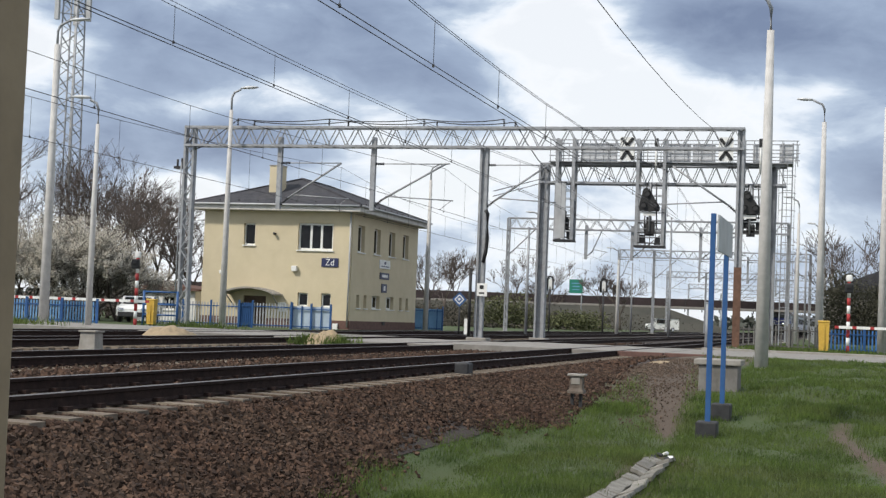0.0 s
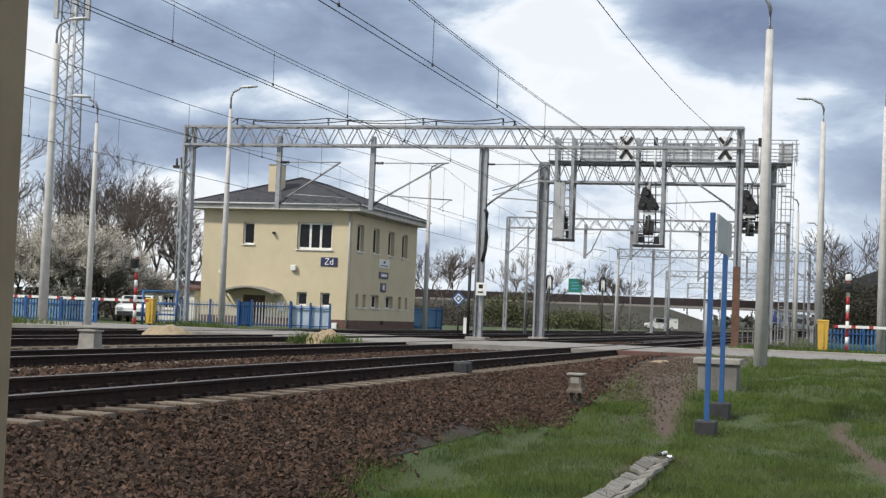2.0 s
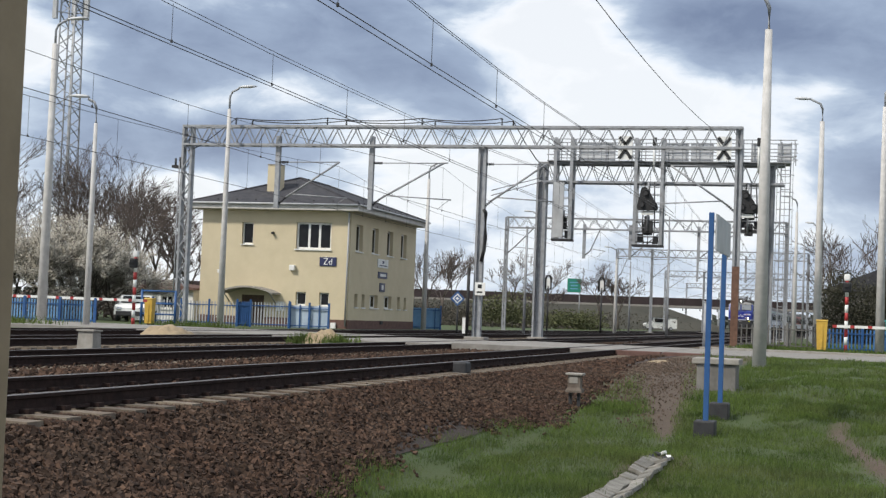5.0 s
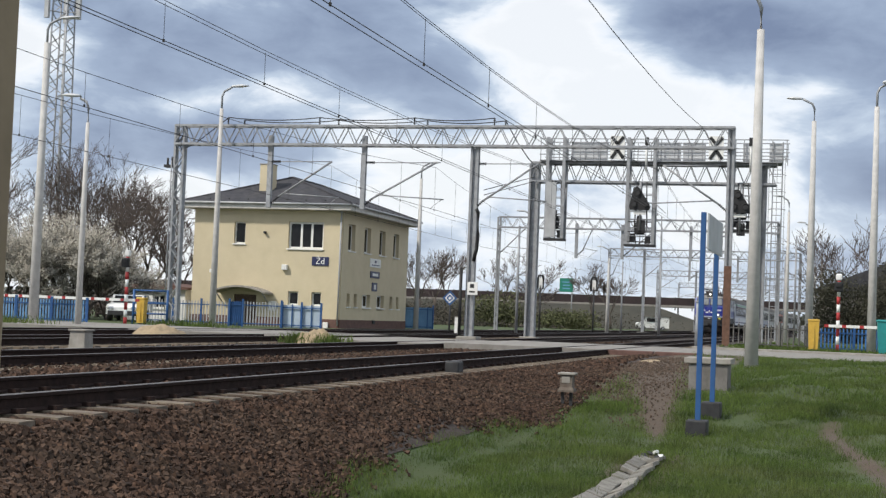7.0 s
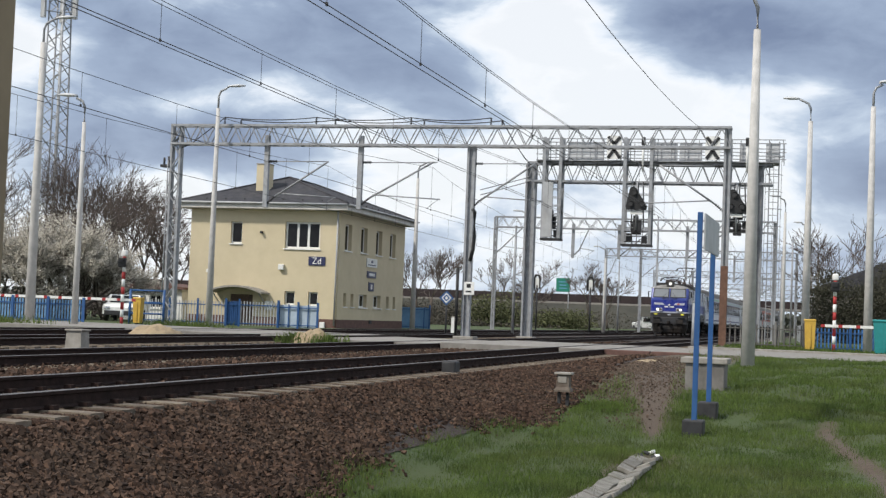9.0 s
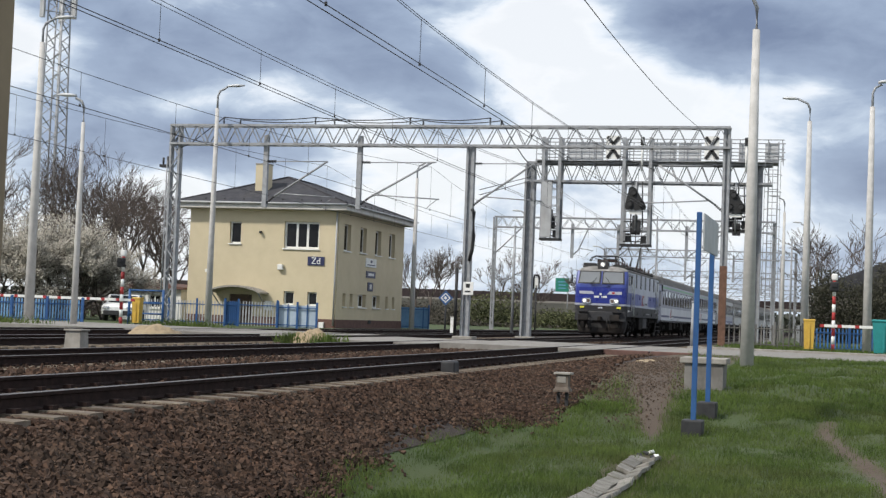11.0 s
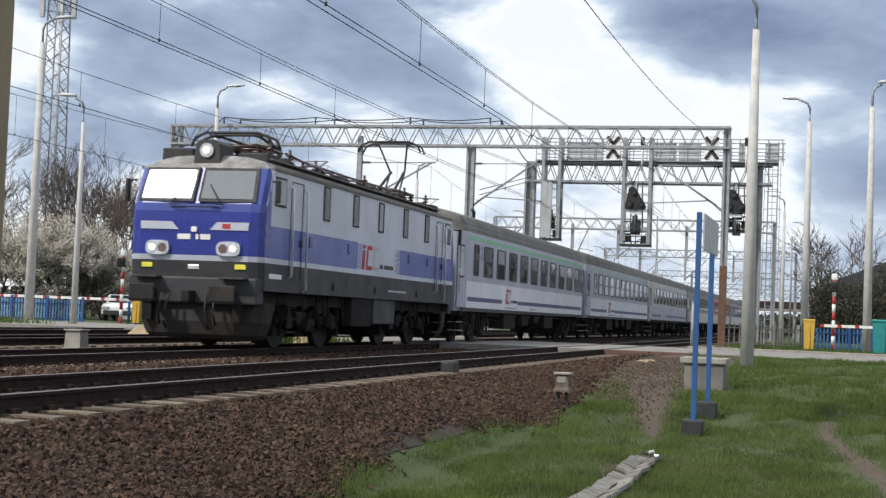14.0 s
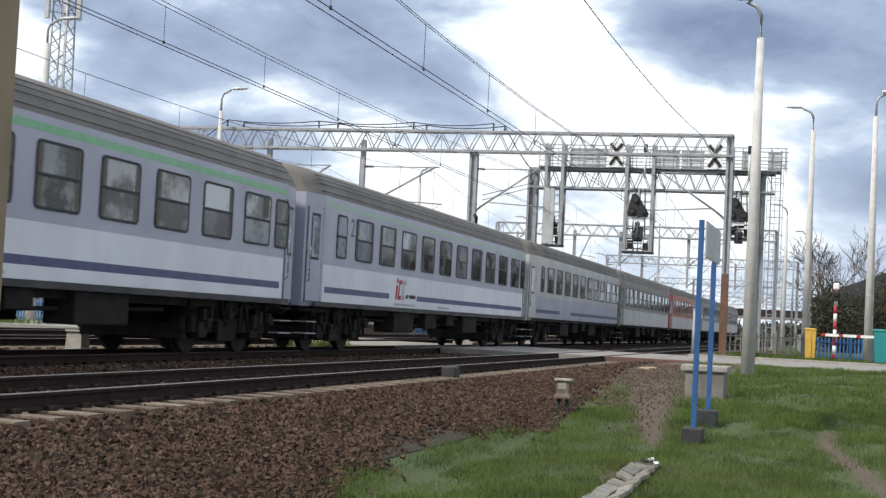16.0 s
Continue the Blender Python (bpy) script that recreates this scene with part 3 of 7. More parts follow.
    for q, m in (((84.04, 86.1, 3.57, 4.09), WHITE_PAINT), ((84.2, 86.0, 2.92, 3.32), NAVY), ((84.6, 85.6, 2.12, 2.65), NAVY)):
        bm = bm_new()
        box(bm, q[0], q[1], BY0 - 0.05, BY0, q[2], q[3], 0.01)
        board = part("board", bm, m, b)
        mm, h = (NAVY if m is WHITE_PAINT else WHITE_PAINT), q[3] - q[2]
        if h < 0.5:
            bars(board, "lettering", "y", BY0 - 0.052, q[0] + 0.35, q[1] - 0.35, q[2] + 0.12, q[3] - 0.12, mm)
        elif m is WHITE_PAINT:
            bars(board, "lettering", "y", BY0 - 0.052, q[0] + 0.25, q[1] - 0.25, q[2] + 0.10, q[2] + 0.16, mm)
            bars(board, "emblem", "y", BY0 - 0.052, q[0] + 0.85, q[1] - 0.85, q[2] + 0.26, q[2] + 0.42, mm)
        else:
            bars(board, "lettering", "y", BY0 - 0.052, q[0] + 0.32, q[1] - 0.32, q[2] + 0.12, q[3] - 0.12, mm)
    for y, z, s in ((30.7, 3.23, 0.32), (35.2, 2.9, 0.2), (32.0, 5.2, 0.14)):
        bm = bm_new()
        box(bm, BX0 - 0.22, BX0, y - s / 2, y + s / 2, z - s / 2, z + s / 2, 0.03)
        part("wall_lamp", bm, WHITE_PAINT if s > 0.15 else DARK, b)
    for y, z, s in ((31.35, 1.0, 0.45), (28.1, -0.0, 0.3)):
        bm = bm_new()
        box(bm, BX0 - 0.15, BX0, y - s / 2, y + s / 2, z - s * 0.6, z + s * 0.6, 0.02)
        part("meter_box", bm, WHITE_PAINT, b)
    for x, z in ((84.9, 0.15),):
        bm = bm_new()
        box(bm, x, x + 0.45, BY0 - 0.08, BY0, z, z + 0.22, 0.01)
        part("vent_grille", bm, DARK, b)
    bm = bm_new()
    tube(bm, [(BX0 - 0.1, BY0 + 0.12, 6.6), (BX0 - 0.1, BY0 + 0.12, 0.0)], 0.05, 8)
    part("downpipe", bm, GREY_SHEET, b)


build_signal_box()


# ---------------- overhead line structures ----------------
def truss(parent, name, x, y0, y1, z0, z1, depth, pitch, chord=0.06, lace=0.028):
    """A box truss along Y: four chords, and zigzag lacing on its four faces."""
    beam = new(name)
    beam.parent = parent
    for dx in (-depth / 2, depth / 2):
        for z in (z0, z1):
            bm = bm_new()
            bar(bm, (x + dx, y0, z), (x + dx, y1, z), 0, flat=(chord, chord * 0.8))
            part("chord", bm, STEEL, beam)
    n = max(2, round((y1 - y0) / pitch))
    s = (y1 - y0) / n
    shapes = []
    for za, zb in ((z0, z1), (z1, z0)):
        bm = bm_new()
        bar(bm, (0, 0, za), (0, s / 2, zb), 0, flat=(lace, lace * 0.6))
        shapes.append(mesh_of("lacing_bar", bm, STEEL))
    for dx in (-depth / 2, depth / 2):
        for i in range(n):
            for k in (0, 1):
                share("lacing_bar", shapes[k], beam, put(x + dx, y0 + (i + 0.5 * k) * s, 0))
    bm = bm_new()
    for i in range(n):
        a = y0 + i * s
        for z in (z0, z1):
            bar(bm, (x - depth / 2, a, z), (x + depth / 2, a + s, z), 0, flat=(lace, lace * 0.6))
    tagged(part("plan_bracing", bm, STEEL, beam), kind="stuff")
    return beam


def column(parent, x, y, z0, z1, w=0.36, d=0.30, solid_web=True):
    """Two channels with battens, on a concrete foot."""
    leg = new("leg")
    leg.parent = parent
    for s in (-1, 1):
        bm = bm_new()
        box(bm, x - d / 2, x + d / 2, y + s * w / 2 - 0.05, y + s * w / 2 + 0.05, z0 - 0.1, z1)
        part("channel", bm, STEEL, leg)
    if solid_web:
        bm = bm_new()
        box(bm, x - 0.04, x + 0.04, y - w / 2 + 0.05, y + w / 2 - 0.05, z0, z1 - 0.02)
        part("web", bm, STEEL, leg)
    else:
        n = int((z1 - z0) / 0.6)
        bm = bm_new()
        for i in range(n):
            z, s = z0 + i * 0.6, 1 if i % 2 else -1
            for dx in (-d / 2 + 0.02, d / 2 - 0.02):
                bar(bm, (x + dx, y - s * w / 2, z), (x + dx, y + s * w / 2, z + 0.6), 0, flat=(0.03, 0.02))
        tagged(part("lacing", bm, STEEL, leg), kind="stuff")
    bm = bm_new()
    box(bm, x - 0.45, x + 0.45, y - 0.45, y + 0.45, z0 - 0.6, z0 + 0.12, 0.04)
    part("footing", bm, CONCRETE, leg)
    return leg


def insulator(parent, a, b, r=0.06):
    a, b = Vector(a), Vector(b)
    bm = bm_new()
    for i in range(5):
        disc(bm, a.lerp(b, (i + 0.5) / 5), b - a, r, (b - a).length / 12, 8)
    bar(bm, a, b, r * 0.4, 6)
    return part("insulator", bm, DARK, parent)


def cantilever(parent, x, ym, yt, zb=5.55, zt=7.45):
    """A bracket from a mast at ym out over the track at yt."""
    c = new("cantilever")
    c.parent = parent
    s = 1 if yt > ym else -1
    bm = bm_new()
    bar(bm, (x, ym + 0.45 * s, zb + 0.3), (x, yt, zt), 0.045, 6)
    part("stay_tube", bm, STEEL, c)
    insulator(c, (x, ym + 0.1 * s, zb), (x, ym + 0.45 * s, zb + 0.3))
    bm = bm_new()
    bar(bm, (x, ym + 0.5 * s, zt - 0.02), (x, yt, zt), 0.025, 6)
    part("top_tie", bm, STEEL, c)
    insulator(c, (x, ym + 0.1 * s, zt - 0.02), (x, ym + 0.5 * s, zt - 0.02))
    bm = bm_new()
    bar(bm, (x, ym + 0.6 * s, zb + 0.45), (x, yt + 0.4 * s, zb + 0.3), 0.03, 6)
    part("registration_arm", bm, STEEL, c)
    bm = bm_new()
    tube(bm, [(x, yt + 0.35 * s, zb + 0.32), (x, yt + 0.1 * s, zb + 0.14), (x, yt - 0.2 * s, zb - 0.12)], 0.015, 5)
    part("steady_arm", bm, STEEL, c)
    return c


def drop_post(parent, x, y, z0, z1):
    bm = bm_new()
    bar(bm, (x, y, z0), (x, y, z1), 0, flat=(0.105, 0.10))
    return part("drop_post", bm, STEEL, parent)


def build_main_gantry():
    g = thing("portal_gantry", "grey steel lattice portal gantry carrying the overhead line", "gantry")
    x = 61.6
    truss(g, "beam", x, 4.35, 29.5, 8.18, 9.02, 0.5, 0.86)
    column(g, x, 29.3, -0.15, 9.0, 0.42, 0.34, False)
    column(g, x, 15.39, -0.15, 8.15, 0.26, 0.28)
    column(g, x, 4.5, -0.1, 9.0, 0.19, 0.28)
    for y in (24.87, 20.44):
        drop_post(g, x, y, 5.35, 8.6)
    cantilever(g, x, 24.87, 21.95)
    cantilever(g, x, 20.44, 17.15)
    cantilever(g, x, 15.39, 12.6)
    cantilever(g, x, 4.5, 7.3)
    bm = bm_new()
    box(bm, x - 0.15, x + 0.15, 4.353, 4.647, -0.1, 3.3)
    part("leg_sleeve", bm, RUST, g, "rust-brown lower part of the leg")
    # feeder on posts along the top
    pts = []
    ys = [27.0, 26.2, 22.6, 21.7, 18.2, 17.6, 14.6, 14.1]
    for k, y in enumerate(ys):
        z = 9.42 if k % 2 == 0 else 9.30
        insulator(g, (x, y, 9.05), (x, y, z), 0.05)
        pts.append((x, y, z))
    for half in (0, 1):
        sel = pts[half::2]
        curve = []
        for a, b in zip(sel, sel[1:]):
            for i in range(8):
                f = i / 8
                v = Vector(a).lerp(Vector(b), f)
                v.z -= 0.35 * 4 * f * (1 - f) * 0.35
                curve.append(v)
        curve.append(Vector(sel[-1]))
        bm = bm_new()
        tube(bm, curve, 0.022, 4)
        part("feeder", bm, WIRE, g)
    bm = bm_new()
    tube(bm, [(x, 14.1, 9.3), (x + 0.2, 13.6, 8.4), (x + 0.3, 13.1, 7.7), (x + 0.3, 12.6, 7.2)], 0.022, 4)
    part("jumper", bm, WIRE, g)
    bm = bm_new()
    tube(bm, [(x, 27.0, 9.4), (x, 28.6, 8.2), (x, 29.3, 7.9)], 0.022, 4)
    part("jumper", bm, WIRE, g)
    bm = bm_new()      # isolating switch on the far mast
    box(bm, x - 0.2, x + 0.2, 29.55, 30.0, 7.1, 7.22)
    bar(bm, (x, 29.68, 7.2), (x, 29.68, 7.6), 0.05, 6)
    bar(bm, (x, 29.9, 7.2), (x, 29.9, 7.55), 0.05, 6)
    part("switch", bm, DARK, g)
    bm = bm_new()
    bar(bm, (x - 0.2, 29.62, 0.6), (x - 0.2, 29.62, 7.4), 0.03, 6)
    part("control_rod", bm, STEEL, g)
    bm = bm_new()      # dark cable loop and plate on the middle mast
    tube(bm, [(x - 0.2, 15.22, 5.45), (x - 0.2, 15.12, 5.3), (x - 0.2, 15.10, 4.3), (x - 0.2, 15.14, 3.7), (x - 0.2, 15.26, 3.2)], 0.08, 8)
    part("cable_loop", bm, BLACK, g)
    bm = bm_new()
    tube(bm, [(x - 0.3, 15.75, 0), (x - 0.3, 15.75, 2.9)], 0.07, 8)
    part("drive_rod", bm, BLACK, g)
    bm = bm_new()
    box(bm, x - 0.32, x - 0.29, 15.0, 15.45, 1.75, 2.3, 0.005)
    pl = part("number_plate", bm, WHITE_PAINT, g)
    bars(pl, "figures", "x", x - 0.322, 15.15, 15.33, 2.05, 2.22, BLACK)
    bars(pl, "figures", "x", x - 0.322, 15.12, 15.36, 1.85, 1.92, BLACK)


build_main_gantry()


def far_gantry(x, y0, y1, zt, posts, mids):
    g = thing("portal_gantry", "grey steel lattice portal gantry farther down the line", "gantry", group="portal gantries down the line")
    b = bend(x)
    truss(g, "beam", x, y0 + b, y1 + b, zt - 0.75, zt, 0.5, 1.0, 0.055, 0.028)
    for y in (y0, y1, *mids):
        column(g, x, y + b, -0.15, zt - 0.02, 0.17, 0.2, y != y1)
    for y in posts:
        drop_post(g, x, y + b, 5.3, zt - 0.4)
    for k, y in enumerate(TRACKS[:4]):
        if y0 < y < y1:
            s = [p for p in (*posts, *mids, y0, y1) if p > y or p == y0]
            m = min(s, key=lambda p: abs(p - y - 2.6))
            cantilever(g, x, m + b, y + b)
    return g


far_gantry(104.0, 4.2, 24.0, 8.15, (18.3, 15.0, 10.2), ())
far_gantry(150.5, 3.9, 23.0, 8.4, (14.8, 10.0), (19.4,))
far_gantry(205.0, 3.6, 24.7, 8.3, (14.8, 10.0), (19.4,))
far_gantry(262.0, 3.6, 28.3, 8.3, (14.8, 10.0), (19.4,))
far_gantry(325.0, 3.6, 29.0, 8.3, (14.8, 10.0), (19.4,))


def build_signal_bridge():
    g = thing("signal_bridge", "grey steel signal bridge with caged platforms and railings", "signal bridge")
    x = 74.3
    truss(g, "beam", x, 3.2, 15.5, 7.9, 8.85, 0.9, 0.75, 0.065, 0.03)
    column(g, x, 15.35, -0.2, 8.8, 0.42, 0.5)
    column(g, x, 3.85, -0.1, 8.8, 0.34, 0.5)
    bm = bm_new()
    box(bm, x - 0.75, x + 0.75, 2.9, 15.0, 8.92, 8.97)
    part("walkway", bm, STEEL, g)
    for xs in (x - 0.75, x + 0.75):
        for z in (9.25, 9.6, 10.05):
            bm = bm_new()
            bar(bm, (xs, 2.6, z), (xs, 15.0, z), 0.025, 5)
            part("rail", bm, STEEL, g)
        for i in range(19):
            y = 2.7 + i * 0.68
            bm = bm_new()
            bar(bm, (xs, y, 8.95), (xs, y, 10.07), 0.022, 5)
            part("baluster", bm, STEEL, g)
    for y0, y1 in ((12.0, 13.6), (8.0, 9.4), (6.8, 7.9), (11.75, 12.0), (4.1, 4.9), (2.9, 3.6)):
        bm = bm_new()
        box(bm, x + 0.80, x + 0.83, y0, y1, 9.02, 10.05)
        part("screen_panel", bm, LAMP_GREY, g)
    # white boards with black chevrons
    for yc in (11.0, 6.1):
        bm = bm_new()
        box(bm, x - 0.86, x - 0.83, yc - 0.36, yc + 0.36, 9.0, 10.2)
        bd = part("chevron_board", bm, WHITE_PAINT, g, "white board with two black chevrons")
        for sy in (-1, 1):
            bm = bm_new()
            bar(bm, (x - 0.88, yc + sy * 0.30, 9.06), (x - 0.88, yc, 9.50), 0, flat=(0.015, 0.08))
            part("chevron", bm, BLACK, bd)
            bm = bm_new()
            bar(bm, (x - 0.88, yc + sy * 0.30, 10.14), (x - 0.88, yc, 9.78), 0, flat=(0.015, 0.08))
            part("chevron", bm, BLACK, bd)
    # hanging cages
    for yc, zb, w in ((14.1, 4.95, 0.42), (9.75, 4.75, 0.66), (4.75, 5.6, 0.5)):
        cage = new("cage")
        cage.parent = g
        for sx in (-0.35, 0.35):
            for sy in (-w, w):
                bm = bm_new()
                box(bm, x - 0.6 + sx - 0.06, x - 0.6 + sx + 0.06, yc + sy - 0.08, yc + sy + 0.08, zb, 10.1 if w < 0.7 else 8.9)
                part("hanger", bm, STEEL, cage)
        for z in np.arange(zb, 8.0, 0.42):
            bm = bm_new()
            bar(bm, (x - 0.95, yc - w, z), (x - 0.95, yc + w, z), 0.02, 5)
            part("rung", bm, STEEL, cage)
            bm = bm_new()
            bar(bm, (x - 0.25, yc - w, z), (x - 0.25, yc + w, z), 0.02, 5)
            part("rung", bm, STEEL, cage)
        for dy in (-0.25, 0.0, 0.22):
            bm = bm_new()
            tube(bm, [(x - 0.7, yc + dy, zb), (x - 0.75, yc + dy * 1.3, zb + 1.0), (x - 0.65, yc + dy, 7.9)], 0.035, 6)
            part("cable", bm, DARK, cage)
        bm = bm_new()
        box(bm, x - 0.75, x - 0.45, yc - 0.2, yc + 0.25, zb + 0.5, zb + 1.1, 0.03)
        part("relay_case", bm, BLACK, cage)
        for dy, z in ((-0.6 * w, 0.25), (0.6 * w, 0.35), (0.1 * w, 1.25)):
            bm = bm_new()
            box(bm, x - 0.80, x - 0.55, yc + dy - 0.12, yc + dy + 0.12, zb + z - 0.2, zb + z + 0.2, 0.02)
            part("junction_box", bm, DARK, cage)
        for z in (0.12, 0.62, 1.12):
            bm = bm_new()
            box(bm, x - 1.0, x - 0.94, yc - w, yc + w, zb + z - 0.03, zb + z + 0.03)
            part("guard_rail", bm, DARK, cage)
        bm = bm_new()
        box(bm, x - 1.0, x - 0.2, yc - w - 0.1, yc + w + 0.1, zb - 0.10, zb)
        part("platform", bm, DARK, cage)
    bm = bm_new()
    box(bm, x - 1.02, x - 0.90, 14.02, 14.56, 5.0, 7.8, 0.02)
    part("screen_panel", bm, GREY_SHEET, g)
    # signal heads, wide at the foot
    for yc, zc in ((9.75, 6.95), (4.85, 6.9)):
        head = new("signal_head")
        head.parent = g
        out = [(-0.56, -0.50), (0.56, -0.50), (0.62, -0.32), (0.18, 0.60), (0.0, 0.66), (-0.18, 0.60), (-0.62, -0.32)]
        # the plate leans to one side as three lamps sit in a triangle
        ring = [(yc + (-a * 0.86) + (0.18 if b > 0.3 else 0.0), zc + b) for a, b in out]
        bm = bm_new()
        loft(bm, [[(xx, y, z) for y, z in ring] for xx in (x - 1.20, x - 1.08)])
        part("backplate", bm, BLACK, head)
        for dy, dz in ((0.10, 0.35), (0.28, -0.22), (-0.28, -0.22)):
            bm = bm_new()
            disc(bm, (x - 1.26, yc + dy, zc + dz), (1, 0, 0), 0.12, 0.12, 12)
            part("lens", bm, DARK, head)
            bm = bm_new()
            tube(bm, [(x - 1.22, yc + dy + 0.16 * math.cos(a), zc + dz + 0.16 * math.sin(a)) for a in np.linspace(0.2, 2.94, 8)], 0.03, 4)
            part("hood", bm, BLACK, head)
        bm = bm_new()
        bar(bm, (x - 1.02, yc, zc - 1.5), (x - 1.02, yc, zc + 0.9), 0.05, 8)
        part("post", bm, STEEL, head)
        bm = bm_new()
        box(bm, x - 1.1, x - 1.0, yc - 0.3, yc + 0.3, zc - 0.72, zc - 0.55, 0.01)
        part("plate", bm, WHITE_PAINT, head)
        bm = bm_new()
        box(bm, x - 1.0, x - 0.7, yc - 0.25, yc + 0.15, zc - 1.6, zc - 1.0, 0.03)
        part("junction_box", bm, DARK, head)
    # floodlight heads and a ladder with hoops
    for yc in (9.5, 4.4):
        bm = bm_new()
        tube(bm, [(x - 1.1, yc, 8.4), (x - 1.1, yc, 10.0)], 0.06, 6)
        part("marker_light", bm, WHITE_PAINT, g)
        bm = bm_new()
        box(bm, x - 1.2, x - 1.0, yc - 0.09, yc + 0.09, 9.7, 10.1, 0.02)
        part("marker_cap", bm, BLACK, g)
    lad = new("ladder")
    lad.parent = g
    for y in (2.9, 3.35):
        bm = bm_new()
        bar(bm, (x - 0.3, y, 0), (x - 0.3, y, 10.0), 0.03, 5)
        part("stile", bm, STEEL, lad)
    for i in range(30):
        bm = bm_new()
        bar(bm, (x - 0.3, 2.9, 0.3 + i * 0.32), (x - 0.3, 3.35, 0.3 + i * 0.32), 0.016, 5)
        part("rung", bm, STEEL, lad)
    for i in range(9):
        z = 2.4 + i * 0.85
        bm = bm_new()
        tube(bm, [(x - 0.3 - 0.6 * math.sin(a), 3.12 + 0.4 * math.cos(a), z) for a in np.linspace(0, math.pi, 9)], 0.018, 5)
        part("hoop", bm, STEEL, lad)
    for y in (2.75, 3.12, 3.5):
        bm = bm_new()
        bar(bm, (x - 0.88, y, 2.4), (x - 0.88, y, 9.2), 0.014, 5)
        part("hoop_strap", bm, STEEL, lad)
    # inclined strut tubes to the left mast
    for dz in (0.0, 0.22):
        bm = bm_new()
        bar(bm, (x - 12.5, 15.0, 6.1 + dz), (x - 0.3, 15.3, 7.9 + dz), 0.02, 5)
        part("stay_wire", bm, WIRE, g)


build_signal_bridge()


def overhead_line(k, zc, zm, spans, twin=False):
    """Contact wire, messenger and droppers over track k, from support to support."""
    y = TRACKS[k]
    o = thing("overhead_line", "dark overhead contact line with droppers above a track", "overhead wire", group="overhead contact lines")
    for dy in ((-0.09, 0.09) if twin else (0.0,)):
        pts = [(x, y + dy + bend(x) + 0.2 * (1 if i % 2 else -1), zc) for i, x in enumerate(spans)]
        bm = bm_new()
        tube(bm, pts, 0.0095, 4)
        part("contact_wire", bm, WIRE, o)
    line = []
    for a, b in zip(spans, spans[1:]):
        for i in range(12):
            f = i / 12
            x = a + (b - a) * f
            sag = 4 * f * (1 - f)
            line.append((x, y + bend(x), 7.25 + (zm - 7.25) * sag))
    line.append((spans[-1], y + bend(spans[-1]), 7.25))
    for dy in ((-0.09, 0.09) if k == 1 else (-0.03, 0.03) if twin else (0.0,)):
        bm = bm_new()
        tube(bm, [(a, b + dy, c) for a, b, c in line], 0.008, 4)
        part("messenger_wire", bm, WIRE, o)
    for p in line[1:-1]:
        if -20 < p[0] < 200:
            bm = bm_new()
            bar(bm, (p[0], p[1], zc), p, 0.006, 4)
            part("dropper", bm, WIRE, o)
            if p[0] < 70:
                bm = bm_new()
                box(bm, p[0] - 0.025, p[0] + 0.025, p[1] - 0.015, p[1] + 0.015, zc - 0.01, zc + 0.05)
                part("clamp", bm, DARK, o)
    return o


SPANS = (-62.0, 0.0, 61.6, 104.0, 150.5, 205.0, 262.0, 325.0, 390.0)
overhead_line(0, 5.35, 6.18, SPANS, True)
overhead_line(1, 5.85, 6.58, SPANS, True)
overhead_line(2, 5.35, 6.15, SPANS)
overhead_line(3, 5.3, 6.4, SPANS)


def build_feeder():
    f = thing("feeder_wire", "single dark feeder wire strung beside the tracks", "overhead wire")
    bm = bm_new()
    pts = []
    for a, b in ((0.0, 61.6), (61.6, 104.0)):
        for i in range(12):
            t = i / 12
            pts.append((a + (b - a) * t, 5.7, 9.05 - 0.95 * 4 * t * (1 - t) * (1.0 if a == 0 else 0.5)))
    tube(bm, pts, 0.014, 4)
    part("wire", bm, WIRE, f)


build_feeder()


def lamp_post(x, y, z0, z1, arm, r0=0.19, head=0.75, label="tall grey concrete lamp post with an arched arm"):
    """A tapered concrete column with an arched steel arm along Y and a flat lamp head."""
    p = thing("street_lamp", label, "street lamp", group="lamp posts along the crossing")
    bm = bm_new()
    hs = z1 - z0
    tube(bm, [(x, y, z0 - 0.4), (x, y, z0 + hs * 0.5), (x, y, z1 - 0.9)], r0, 14, [r0, r0 * 0.76, r0 * 0.52])
    part("column", bm, POLE, p)
    s = 1 if arm > 0 else -1
    bm = bm_new()
    tube(bm, [(x, y, z1 - 1.0), (x, y, z1 - 0.35), (x, y + s * 0.1, z1 - 0.12), (x, y + s * 0.35, z1), (x, y + arm, z1 + 0.08)], 0.05, 8)
    part("arm", bm, STEEL, p)
    bm = bm_new()
    sec = []
    for f, w, h in ((0, 0.05, 0.05), (0.15, 0.12, 0.07), (0.6, 0.16, 0.09), (1.0, 0.08, 0.04)):
        yy, zz = y + arm + s * head * f, z1 + 0.09 + 0.03 * f
        sec.append([(x + w * math.cos(a), yy, zz + h * math.sin(a) * (1 if math.sin(a) > 0 else 0.6)) for a in np.linspace(0, 2 * math.pi, 11)[:-1]])
    loft(bm, sec, smooth=True)
    part("lamp_head", bm, LAMP_GREY, p)
    return p


